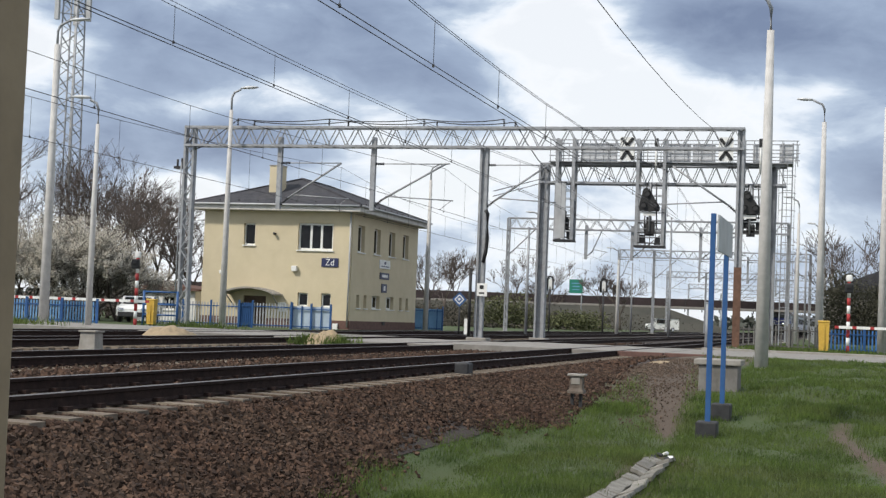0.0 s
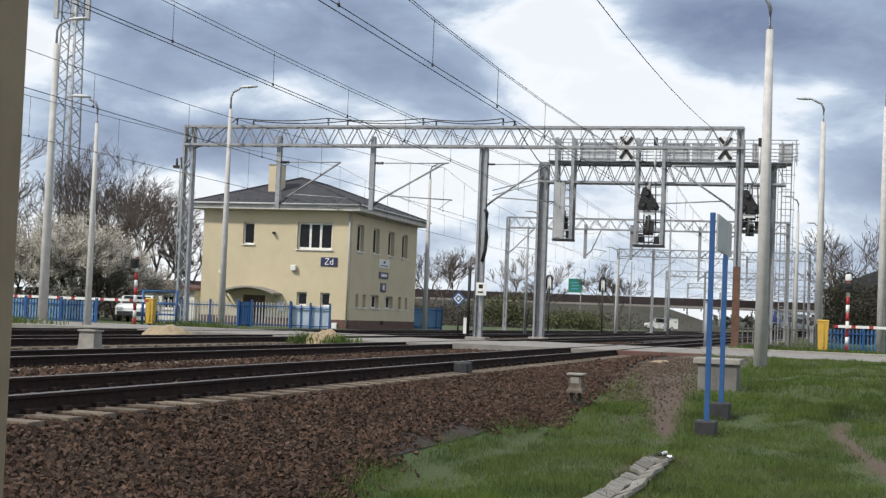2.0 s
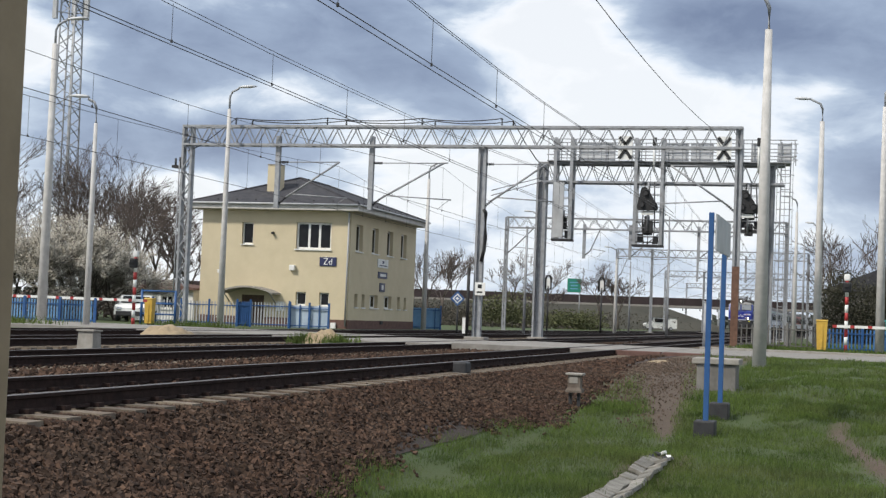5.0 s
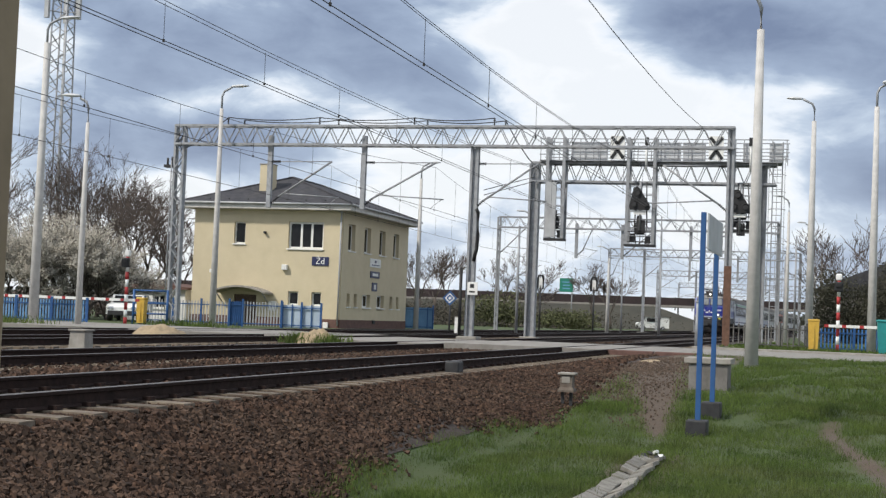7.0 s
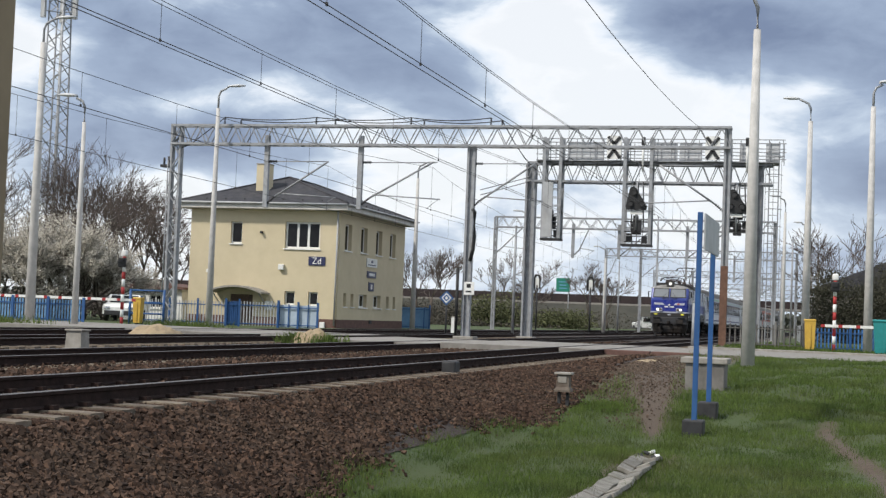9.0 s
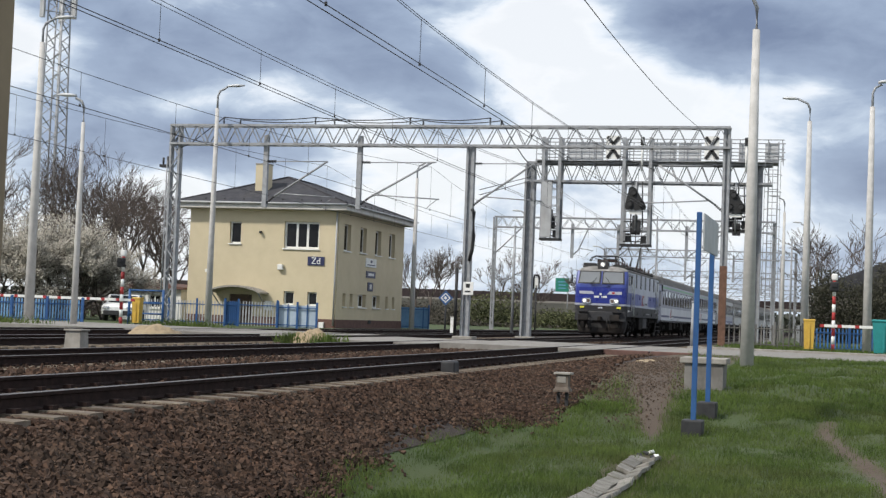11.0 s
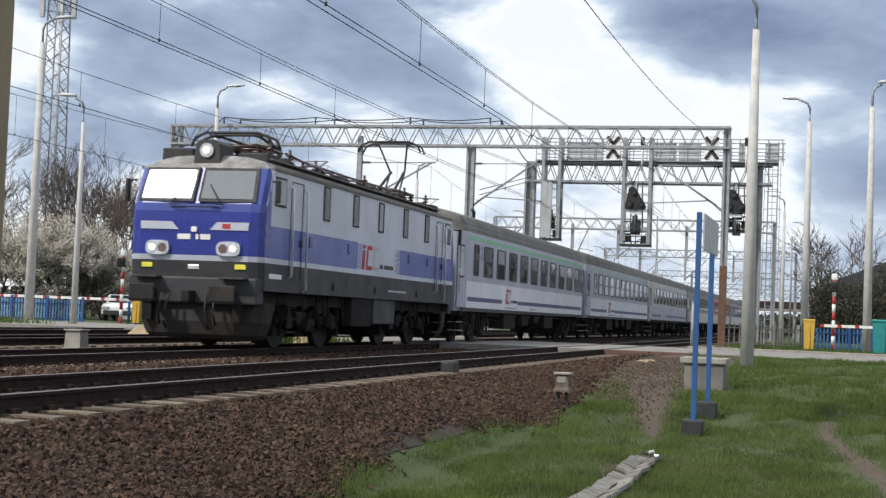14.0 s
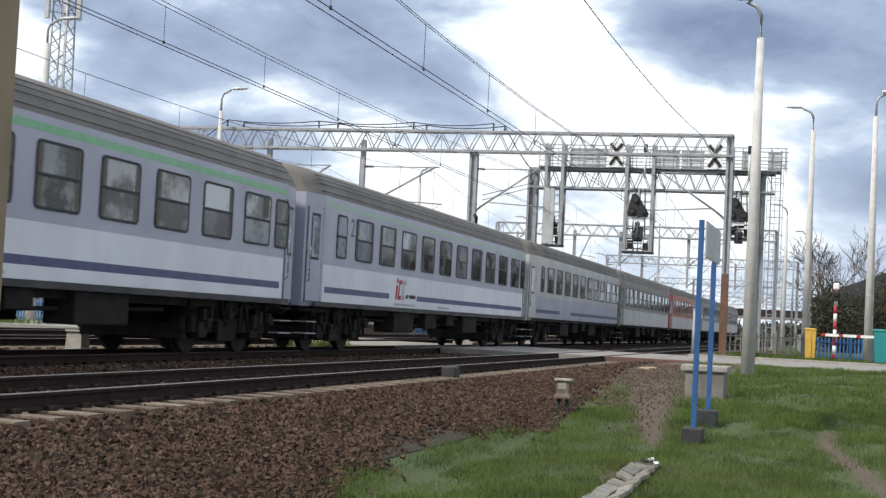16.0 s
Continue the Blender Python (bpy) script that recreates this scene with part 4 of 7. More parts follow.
lamp_post(53.3, 31.5, -0.1, 12.2, -0.55, 0.21, 0.9)
lamp_post(49.0, 27.1, -0.05, 8.35, 0.35, 0.13, 0.75)
lamp_post(60.8, 27.0, -0.1, 10.6, -0.45, 0.16, 0.8)
lamp_post(37.0, 2.07, -0.17, 9.1, 0.26, 0.175, 0.5)
lamp_post(66.5, 1.30, -0.1, 10.9, 0.5, 0.19, 0.7)
lamp_post(61.5, -1.24, -0.05, 10.8, -0.2, 0.19, 0.45)
lamp_post(88.0, 25.4, -0.15, 10.2, -0.5, 0.17, 0.7)
for q in ((96.0, 19.9, 7.9), (128.0, 19.6, 7.3), (96.5, 3.3, 9.2), (110.0, 2.2, 8.5), (132.0, 1.6, 8.4), (160.0, 2.6, 8.5)):
    lamp_post(q[0], q[1], -0.15, q[2], 0.5 if q[1] > 5 else 0.35, 0.15, 0.6)


def slim_pole(x, y, h, r=0.09, label="slim grey steel pole beside the tracks"):
    p = thing("pole", label, "pole", group="poles down the line")
    bm = bm_new()
    bar(bm, (x, y, -0.3), (x, y, h), r, 8, r * 0.7)
    part("shaft", bm, STEEL, p)
    bm = bm_new()
    bar(bm, (x, y, h), (x, y, h + 0.06), r * 0.9, 8)
    part("cap", bm, STEEL, p)


for q in ((83.0, 17.95, 6.1), (138.0, 16.3, 10.8), (141.0, 16.6, 10.0), (188.0, 15.5, 9.4), (126, 14.8, 6.0), (138, 19.8, 6.5), (250, 14.3, 9.5), (185, 3.0, 8), (230, 3.2, 8), (118, 3.4, 8.0), (142, 3.0, 7.4), (57.5, 5.3, 1.7), (140, 5.0, 7.5), (172, 5.0, 7.5)):
    slim_pole(*q)


def dwarf_signal(x, y):
    p = thing("loop_signal_post", "white indicator with a black rounded hood on a thin post", "railway signal", group="loop indicators")
    bm = bm_new()
    bar(bm, (x, y, -0.2), (x, y, 3.6), 0.07, 8)
    part("post", bm, DARK, p)
    bm = bm_new()
    box(bm, x - 0.05, x + 0.05, y - 0.16, y + 0.16, 3.4, 4.2, 0.04)
    part("indicator", bm, WHITE_PAINT, p)
    bm = bm_new()
    tube(bm, [(x - 0.06, y - 0.24, 3.3), (x - 0.06, y - 0.24, 4.15), (x - 0.06, y - 0.12, 4.42), (x - 0.06, y + 0.12, 4.42), (x - 0.06, y + 0.24, 4.15), (x - 0.06, y + 0.24, 3.3)], 0.09, 6)
    part("hood", bm, BLACK, p)


dwarf_signal(118.0, 23.6)
dwarf_signal(119.2, 19.4)


def lattice_tower():
    t = thing("lattice_mast", "tall grey steel lattice telecom mast with aerials", "mast")
    cx, cy = 89.1, 51.5
    legs = [(1, 1), (1, -1), (-1, 1), (-1, -1)]
    for sx, sy in legs:
        bm = bm_new()
        tube(bm, [(cx + sx * 0.75, cy + sy * 0.75, -0.2), (cx + sx * 0.48, cy + sy * 0.48, 26)], 0.06, 6)
        part("leg", bm, STEEL, t)
    bm = bm_new()
    z, k = 0.0, 0
    while z < 25.5:
        h = 0.75 - 0.27 * z / 26
        for (ax, ay), (bx, by) in (((1, 1), (1, -1)), ((1, -1), (-1, -1)), ((-1, -1), (-1, 1)), ((-1, 1), (1, 1))):
            a, b = ((ax, ay), (bx, by)) if k % 2 else ((bx, by), (ax, ay))
            bar(bm, (cx + a[0] * h, cy + a[1] * h, z), (cx + b[0] * h, cy + b[1] * h, z + 0.7), 0, flat=(0.035, 0.02))
        z += 0.7
        k += 1
    part("bracing", bm, STEEL, t)
    for z in (19.9, 21.8):
        for a in range(3):
            bm = bm_new()
            an = a * 2.1 + 0.4
            box(bm, cx + 1.2 * math.cos(an) - 0.12, cx + 1.2 * math.cos(an) + 0.12, cy + 1.2 * math.sin(an) - 0.15, cy + 1.2 * math.sin(an) + 0.15, z, z + 1.9)
            bar(bm, (cx, cy, z + 0.5), (cx + 1.2 * math.cos(an), cy + 1.2 * math.sin(an), z + 0.5), 0.04, 5)
            part("aerial", bm, GREY_SHEET, t)
    bm = bm_new()
    bar(bm, (cx - 0.2, cy - 0.3, 0), (cx - 0.2, cy - 0.3, 25), 0.09, 6)
    part("cable_run", bm, GREY_SHEET, t)


lattice_tower()


# ---------------- roadside things ----------------
def fence(x0, y0, x1, y1, z, h, post_mat, slat_mat, gap=0.13, backed=None, label="blue painted steel picket fence"):
    f = thing("fence", label, "fence", group="blue fences by the crossing")
    a, b = Vector((x0, y0, z)), Vector((x1, y1, z))
    L, d = (b - a).length, (b - a).normalized()
    turn = Matrix.Rotation(math.atan2(d.y, d.x), 4, "Z")
    n = max(1, round(L / (1.0 if backed else 1.6)))
    bm = bm_new()
    box(bm, -0.05, 0.05, -0.05, 0.05, -0.2, h + 0.12)
    pm = mesh_of("post", bm, post_mat)
    for i in range(n + 1):
        share("post", pm, f, Matrix.Translation(a + d * L * i / n) @ turn)
    for zz in (0.18, h - 0.18):
        bm = bm_new()
        bar(bm, a + Vector((0, 0, zz)), b + Vector((0, 0, zz)), 0, flat=(0.02, 0.025))
        part("rail", bm, post_mat, f)
    bm = bm_new()
    box(bm, -0.03, 0.03, -0.012, 0.012, 0.06, h)
    sm = mesh_of("slat", bm, slat_mat)
    k = min(290, int(L / gap))
    for i in range(k):
        share("slat", sm, f, Matrix.Translation(a + d * L * (i + 0.5) / k + Vector((0.035, 0, 0))) @ turn)
    if backed:
        bm = bm_new()
        bar(bm, a + Vector((0.09, 0, h * 0.5)), b + Vector((0.09, 0, h * 0.5)), 0, flat=(0.01, h * 0.46))
        part("panel", bm, backed, f)
    return f


fence(52.6, 40.0, 54.4, 29.7, -0.12, 0.98, BLUE_PAINT, PALE_BLUE, 0.12, None, "faded blue steel picket fence along the road")
fence(68.6, 34.2, 69.75, 30.05, -0.15, 1.25, BLUE_PAINT, GREY_SHEET, 0.15, None, "blue-posted fence with pale grey pickets before the building")
fence(69.75, 30.05, 69.95, 29.4, -0.15, 1.3, BLUE_PAINT, BLUE_PAINT, 0.09, BLUE_PAINT, "blue steel gate panel in the fence before the building")
fence(69.95, 29.4, 70.5, 27.5, -0.15, 1.3, BLUE_PAINT, GREY_SHEET, 0.15, None, "blue-posted fence with pale grey pickets before the building")
fence(70.6, 27.5, 70.9, 25.5, -0.15, 1.25, BLUE_PAINT, BLUE_PAINT, 0.70, PALE_PANEL, "pale blue panelled gate with dark blue posts")
fence(64.5, -4.0, 63.6, 1.1, -0.1, 1.0, BLUE_PAINT, FENCE_BLUE, 0.15)
fence(93.0, 28.0, 93.4, 25.8, -0.15, 1.5, BLUE_PAINT, BLUE_PAINT, 0.60, PALE_BLUE, "pale blue panelled enclosure behind the signal box")
fence(72.0, 1.2, 120.0, 2.9, -0.1, 1.1, STEEL, STEEL, 0.22, None, "grey steel picket fence along the railway")


def barrier(x, y, start, tip, z=-0.1):
    """A crossing signal post with a lowered boom along Y."""
    b = thing("level_crossing_barrier", "red and white banded crossing post with a lowered barrier boom", "barrier", group="crossing barriers")
    for i in range(9):
        bm = bm_new()
        bar(bm, (x, y, z + i * 0.32), (x, y, z + (i + 1) * 0.32), 0.072, 10)
        part("band", bm, RED_PAINT if i % 2 == 0 else WHITE_PAINT, b)
    bm = bm_new()
    box(bm, x - 0.28, x - 0.10, y - 0.17, y + 0.17, z + 2.42, z + 2.82, 0.05)
    box(bm, x - 0.34, x - 0.28, y - 0.11, y + 0.11, z + 2.60, z + 2.78, 0.02)
    part("warning_light_head", bm, BLACK, b)
    bm = bm_new()
    box(bm, x - 0.1, x + 0.1, y - 0.12, y + 0.12, z + 2.88, z + 3.15, 0.05)
    part("lamp_cap", bm, WHITE_PAINT, b)
    n = int(abs(tip - start) / 0.68)
    cuts = [k + e for k in range(n) for e in (0.0, 0.24)] + [n]
    for i, (c0, c1) in enumerate(zip(cuts, cuts[1:])):
        bm = bm_new()
        y0, y1 = start + (tip - start) * c0 / n, start + (tip - start) * c1 / n
        box(bm, x - 0.22, x - 0.16, min(y0, y1), max(y0, y1), z + 1.0, z + 1.11)
        part("boom_section", bm, WHITE_PAINT if i % 2 else RED_PAINT, b)
    return b


barrier(56.4, 29.0, 28.3, 36.5, -0.1)
fence(65.0, 1.30, 66.8, 4.9, -0.08, 1.05, STAKE, STAKE, 0.26, None, "weathered dark grey stake fence along the verge")
barrier(61.0, 0.06, 0.58, -3.5, -0.05)


def bin_box(x, y, z, w, h, m, label, name, category):
    b = thing(name, label, category)
    bm = bm_new()
    sec = [[(x + sx * w * k, y + sy * w * k, z + zz) for sx, sy in ((-0.5, -0.5), (0.5, -0.5), (0.5, 0.5), (-0.5, 0.5))] for k, zz in ((0.82, 0.1), (1.0, h))]
    loft(bm, sec)
    part("body", bm, m, b)
    bm = bm_new()
    box(bm, x - w * 0.54, x + w * 0.54, y - w * 0.54, y + w * 0.54, z + h, z + h + 0.09, 0.03)
    part("lid", bm, m, b)
    for s in (-0.3, 0.3):
        bm = bm_new()
        disc(bm, (x + w * 0.35, y + s * w, z + 0.1), (0, 1, 0), 0.10, 0.06, 12)
        part("wheel", bm, BLACK, b)
    bm = bm_new()
    box(bm, x - w * 0.54, x - w * 0.50, y - 0.04, y + 0.04, z + 0.2, z + h - 0.1)
    part("rib", bm, m, b)


bin_box(60.2, 0.98, -0.05, 0.43, 1.2, YELLOW, "yellow plastic wheeled grit bin beside the fence", "grit_bin", "bin")
bin_box(57.6, 28.85, -0.1, 0.36, 1.1, YELLOW, "yellow plastic wheeled bin beside the barrier", "grit_bin", "bin")
bin_box(57.0, -1.75, -0.05, 0.8, 1.25, TEAL, "teal plastic wheeled waste container", "waste_container", "bin")


def mound(x, y, z, rx, ry, h, label):
    bm = bm_new()
    bmesh.ops.create_uvsphere(bm, u_segments=40, v_segments=20, radius=1.0)
    for v in bm.verts:
        nz = noise.fractal(v.co * 2.6 + Vector((x, y, 0)), 1.0, 2.0, 4)
        r = math.hypot(v.co.x, v.co.y)
        v.co = Vector((x + v.co.x * rx * (1 + 0.15 * nz), y + v.co.y * ry * (1 + 0.15 * nz), z - 0.15 + max(v.co.z, -0.2) * (h + 0.15) * (1 + 0.25 * nz)))
    for f in bm.faces:
        f.smooth = True
    solid("sand_mound", bm, SAND, label, "sand heap")


mound(40.3, 19.5, -0.22, 0.8, 0.90, 0.40, "heap of pale yellow sand between the tracks")
mound(41.2, 14.95, -0.22, 0.6, 0.68, 0.42, "low heap of yellow sand with grass tufts")


mound(37.2, 4.55, -0.20, 1.0, 0.42, 0.10, "thin spill of pale sand beside the trodden path")


def cable_post(x, y, z, w, h, cap=True, label="small grey concrete cable marker block", m=CONCRETE):
    p = thing("cable_cabinet", label, "marker")
    bm = bm_new()
    loft(bm, [[(x + sx * w * k / 2, y + sy * w * k / 2, z + zz) for sx, sy in ((-1, -1), (1, -1), (1, 1), (-1, 1))] for k, zz in ((1.2, -0.2), (1.2, 0.05), (1.0, 0.06), (0.9, h))])
    part("body", bm, m, p)
    if cap:
        bm = bm_new()
        box(bm, x - w * 0.55, x + w * 0.55, y - w * 0.55, y + w * 0.55, z + h, z + h + 0.04, 0.01)
        part("cap", bm, m, p)
    return p


cable_post(27.2, 14.95, -0.2, 0.36, 0.40, label="squat grey concrete cable pillar between the tracks")


def track_box():
    """Connector box on an iron foot in the ballast."""
    p = thing("track_connector_box", "pale grey connector box on a rusty iron foot in the ballast", "connector box")
    x, y = 24.3, 4.35
    z = ground_z(x, y)
    for s in (-0.07, 0.07):
        bm = bm_new()
        box(bm, x - 0.03, x + 0.03, y + s - 0.025, y + s + 0.025, z - 0.1, -0.37)
        part("foot", bm, DARK, p)
    bm = bm_new()
    loft(bm, [[(x - w, y - w, q), (x + w, y - w, q), (x + w, y + w, q), (x - w, y + w, q)] for w, q in ((0.135, -0.385), (0.135, -0.35), (0.105, -0.30), (0.10, -0.10))])
    part("body", bm, RUSTY_BOX, p)
    bm = bm_new()
    box(bm, x - 0.112, x - 0.098, y - 0.065, y + 0.075, -0.235, -0.125, 0.004)
    part("plate", bm, CONCRETE, p, "pale maker plate")
    bm = bm_new()
    box(bm, x - 0.14, x + 0.14, y - 0.15, y + 0.14, -0.10, -0.062, 0.01)
    part("lid", bm, CONCRETE, p)


track_box()


def rail_joint_box():
    p = thing("rail_bond_box", "small dark box fixed beside the near rail", "connector box")
    bm = bm_new()
    box(bm, 24.6, 24.95, TRACKS[0] - 1.15, TRACKS[0] - 0.9, -0.2, 0.02, 0.03)
    part("housing", bm, DARK, p)


rail_joint_box()


def well():
    w = thing("concrete_well", "square grey concrete inspection well with a slab lid", "well")
    x0, x1, y0, y1 = 27.6, 28.5, 1.93, 2.70
    z = -0.6
    for q in ((x0, x0 + 0.14, y0 + 0.03, y1 - 0.03), (x1 - 0.14, x1, y0 + 0.03, y1 - 0.03), (x0 + 0.14, x1 - 0.14, y0 + 0.03, y0 + 0.15), (x0 + 0.14, x1 - 0.14, y1 - 0.15, y1 - 0.03)):
        bm = bm_new()
        box(bm, *q, z, 0.095, 0.01)
        part("wall", bm, DAMP_CONCRETE, w)
    bm = bm_new()
    box(bm, x0 - 0.05, x1 + 0.05, y0 - 0.03, y1 + 0.06, 0.10, 0.21, 0.02)
    part("lid", bm, CONCRETE, w)


well()


def platform_sign():
    s = thing("station_sign", "blue steel two-post sign with a blank grey board", "sign")
    posts = ((22.25, 2.0), (24.4, 1.97))
    for (x, y), zt in zip(posts, (2.50, 1.95)):
        zt = 2.50
        bm = bm_new()
        box(bm, x - 0.025, x + 0.025, y - 0.04, y + 0.04, ground_z(x, y) + 0.2, zt, 0.008)
        part("post", bm, BLUE_PAINT, s)
        bm = bm_new()
        box(bm, x - 0.20, x + 0.20, y - 0.15, y + 0.16, ground_z(x, y) - 0.1, ground_z(x, y) + 0.24, 0.02)
        part("footing", bm, DARK, s)
    bm = bm_new()
    a, b = Vector((*posts[0], 0)), Vector((*posts[1], 0))
    d = (b - a)
    bar(bm, a + d * -0.02 + Vector((0, -0.075, 2.21)), b + d * 0.02 + Vector((0, -0.075, 2.21)), 0, flat=(0.012, 0.27))
    part("board", bm, GREY_SHEET, s, "blank weathered grey back of the board")


platform_sign()


def near_post():
    p = thing("timber_post", "tall weathered brown post close by", "post")
    bm = bm_new()
    x, y = 2.75, 1.822
    box(bm, x - 0.09, x + 0.09, y - 0.075, y + 0.085, -1.3, 2.6, 0.01)
    part("shaft", bm, WOOD_POST, p)
    bm = bm_new()
    box(bm, x - 0.11, x + 0.11, y - 0.095, y + 0.105, 2.6, 2.68, 0.01)
    part("cap", bm, WOOD_POST, p)


near_post()


def drain():
    d = thing("drain_channel", "broken concrete slab drain channel in the grass", "drain", kind="structure")
    rng = random.Random(4)
    for i in range(10):
        x = 13.3 + i * 0.60
        for e in (-1, 1):
            bm = bm_new()
            box(bm, -0.285, 0.285, -0.085, 0.085, -0.025, 0.025, 0.008)
            ob = part("slab", bm, WEATHERED, d)
            ob.matrix_basis = pose(x + rng.uniform(-0.03, 0.03), 2.27 + e * 0.088, ground_z(x, 2.27) + 0.022 + rng.uniform(0, 0.015), e * rng.uniform(14, 22), rng.uniform(-3, 3), rng.uniform(-4, 4))
    for k in range(9):      # rubble at the choked end
        x, y, w = 19.1 + rng.uniform(-0.25, 0.35), 2.27 + rng.uniform(-0.13, 0.13), rng.uniform(0.02, 0.05)
        bm = bm_new()
        box(bm, -w, w, -w * 0.7, w * 0.7, -w * 0.4, w * 0.4, w * 0.15)
        ob = part("rubble", bm, WHITE_PAINT if k % 3 == 0 else DARK, d)
        ob.matrix_basis = pose(x, y, ground_z(x, y) + 0.03, rng.uniform(-30, 30), rng.uniform(-30, 30), rng.uniform(0, 90))


drain()


def blue_diamond_sign():
    p = thing("diamond_sign", "blue diamond sign with a white outline on a dark post", "sign")
    x, y = 72.3, 19.1
    bm = bm_new()
    bar(bm, (x, y, -0.2), (x, y, 1.6), 0.05, 8)
    part("post", bm, DARK, p)
    bm = bm_new()
    loft(bm, [[(x - 0.05 - e, y + 0.38, 1.72), (x - 0.05 - e, y, 2.10), (x - 0.05 - e, y - 0.38, 1.72), (x - 0.05 - e, y, 1.34)] for e in (0, 0.02)])
    b = part("plate", bm, BLUE_PAINT, p)
    for k, m, o in ((0.26, WHITE_PAINT, 0.075), (0.19, BLUE_PAINT, 0.08), (0.09, WHITE_PAINT, 0.085)):
        bm = bm_new()
        loft(bm, [[(x - o - e, y + k, 1.72), (x - o - e, y, 1.72 + k), (x - o - e, y - k, 1.72), (x - o - e, y, 1.72 - k)] for e in (0, 0.004)])
        part("diamond", bm, m, b)
    q = thing("marker_post", "short white marker post beside the track", "post")
    bm = bm_new()
    box(bm, x - 0.1, x + 0.1, y - 0.55, y - 0.3, -0.25, 0.75, 0.02)
    part("shaft", bm, WHITE_PAINT, q)
    bm = bm_new()
    box(bm, x - 0.11, x + 0.11, y - 0.56, y - 0.29, 0.75, 0.8, 0.01)
    part("cap", bm, CONCRETE, q)


blue_diamond_sign()


# ---------------- the train ----------------
LOCO_WHITE = mat("loco_pale_grey", (0.50, 0.52, 0.60), (0.44, 0.46, 0.54), rough=0.38, scale=1.2, stain=(0.34, 0.34, 0.37), stain_scale=0.8, stain_amt=0.35, streak=0.3)
LOCO_NAVY = mat("loco_deep_blue", (0.018, 0.030, 0.235), (0.014, 0.024, 0.195), rough=0.30, scale=1.5)
LOCO_BLUE = mat("loco_mid_blue", (0.052, 0.080, 0.33), (0.042, 0.066, 0.28), rough=0.35, scale=1.2, stain=(0.11, 0.13, 0.29), stain_scale=1.0, stain_amt=0.35)
LOCO_SKIRT = mat("loco_dark_grey", (0.042, 0.044, 0.049), (0.032, 0.032, 0.036), rough=0.6, scale=1.5, stain=(0.09, 0.075, 0.062), stain_scale=1.4, stain_amt=0.5, spec=0.3)
ROOF_GREY = mat("roof_grey", (0.165, 0.15, 0.138), (0.13, 0.12, 0.108), rough=0.75, scale=1.0, stain=(0.075, 0.068, 0.06), stain_scale=0.9, stain_amt=0.4)
VISOR = mat("weathered_visor", (0.36, 0.35, 0.34), (0.17, 0.165, 0.155), rough=0.7, scale=2.2, stain=(0.10, 0.095, 0.085), stain_scale=3.0, stain_amt=0.7)
PLOUGH = mat("plough_grime", (0.030, 0.029, 0.029), (0.02, 0.019, 0.019), rough=0.8, scale=2, stain=(0.055, 0.042, 0.034), stain_scale=1.3, stain_amt=0.7, spec=0.2)
YELLOW_PLATE = mat("yellow_plate", (0.75, 0.72, 0.06), rough=0.5)
COACH_LILAC = mat("coach_lilac_grey", (0.355, 0.36, 0.445), (0.315, 0.32, 0.395), rough=0.40, scale=0.8, stain=(0.27, 0.27, 0.31), stain_scale=0.9, stain_amt=0.4, streak=0.3)
COACH_WHITE = mat("coach_white", (0.66, 0.67, 0.72), (0.59, 0.60, 0.65), rough=0.4, scale=0.8, stain=(0.42, 0.41, 0.42), stain_scale=0.9, stain_amt=0.4, streak=0.3)
COACH_GREEN = mat("coach_green", (0.19, 0.43, 0.24), (0.165, 0.37, 0.205), rough=0.45)
COACH_STRIPE = mat("coach_stripe_blue", (0.048, 0.052, 0.155), (0.038, 0.042, 0.125), rough=0.45)
UNDER = mat("underframe_grime", (0.024, 0.022, 0.021), (0.015, 0.014, 0.0135), rough=0.85, scale=3, stain=(0.042, 0.034, 0.028), stain_scale=2, spec=0.12)
WHEEL = mat("wheel_steel", (0.025, 0.022, 0.02), (0.016, 0.015, 0.014), rough=0.75, spec=0.2)
CHROME = mat("lamp_bezel", (0.72, 0.73, 0.75), (0.6, 0.6, 0.62), rough=0.25, metal=0.8)
LIT = mat("lit_lens", (0.50, 0.48, 0.42), (0.40, 0.385, 0.34), rough=0.2, emit=0.25)
BULB = mat("lit_bulb", (1.0, 0.96, 0.86), (1.0, 0.96, 0.86), rough=0.3, emit=7.0)
UNLIT = mat("dull_lens", (0.16, 0.10, 0.08), (0.1, 0.07, 0.06), rough=0.15)
CERAMIC = mat("brown_ceramic", (0.055, 0.026, 0.021), (0.035, 0.018, 0.015), rough=0.35)
# pale blotches in the base colour stand for reflections on the dark panes
COACH_SHEEN_GLASS = mat("coach_glass_painted_sheen", (0.17, 0.175, 0.18), (0.010, 0.010, 0.012), rough=0.04, metal=0.02, spec=0.2, scale=0.75, spread=(0.43, 0.52), by_object=0.5)
# paler base and blotches paint in bright sky, mirrored or seen through
COACH_SKY_GLASS = mat("coach_glass_painted_sky", (0.30, 0.315, 0.335), (0.030, 0.031, 0.034), rough=0.04, spec=0.28, scale=0.7, spread=(0.46, 0.57), by_object=0.4, metal=0.06)
SCREEN_GLASS = mat("cab_glass", (0.23, 0.245, 0.26), (0.19, 0.205, 0.22), rough=0.045, metal=0.04, spec=0.3, scale=0.6)
SEAT_SHADE = mat("blind_cloth", (0.14, 0.125, 0.108), (0.10, 0.088, 0.075), rough=0.9)


def split(bm, axis, at):
    co = [0, 0, 0]
    no = [0, 0, 0]
    co[axis], no[axis] = at, 1
    bmesh.ops.bisect_plane(bm, geom=bm.verts[:] + bm.edges[:] + bm.faces[:], plane_co=co, plane_no=no)


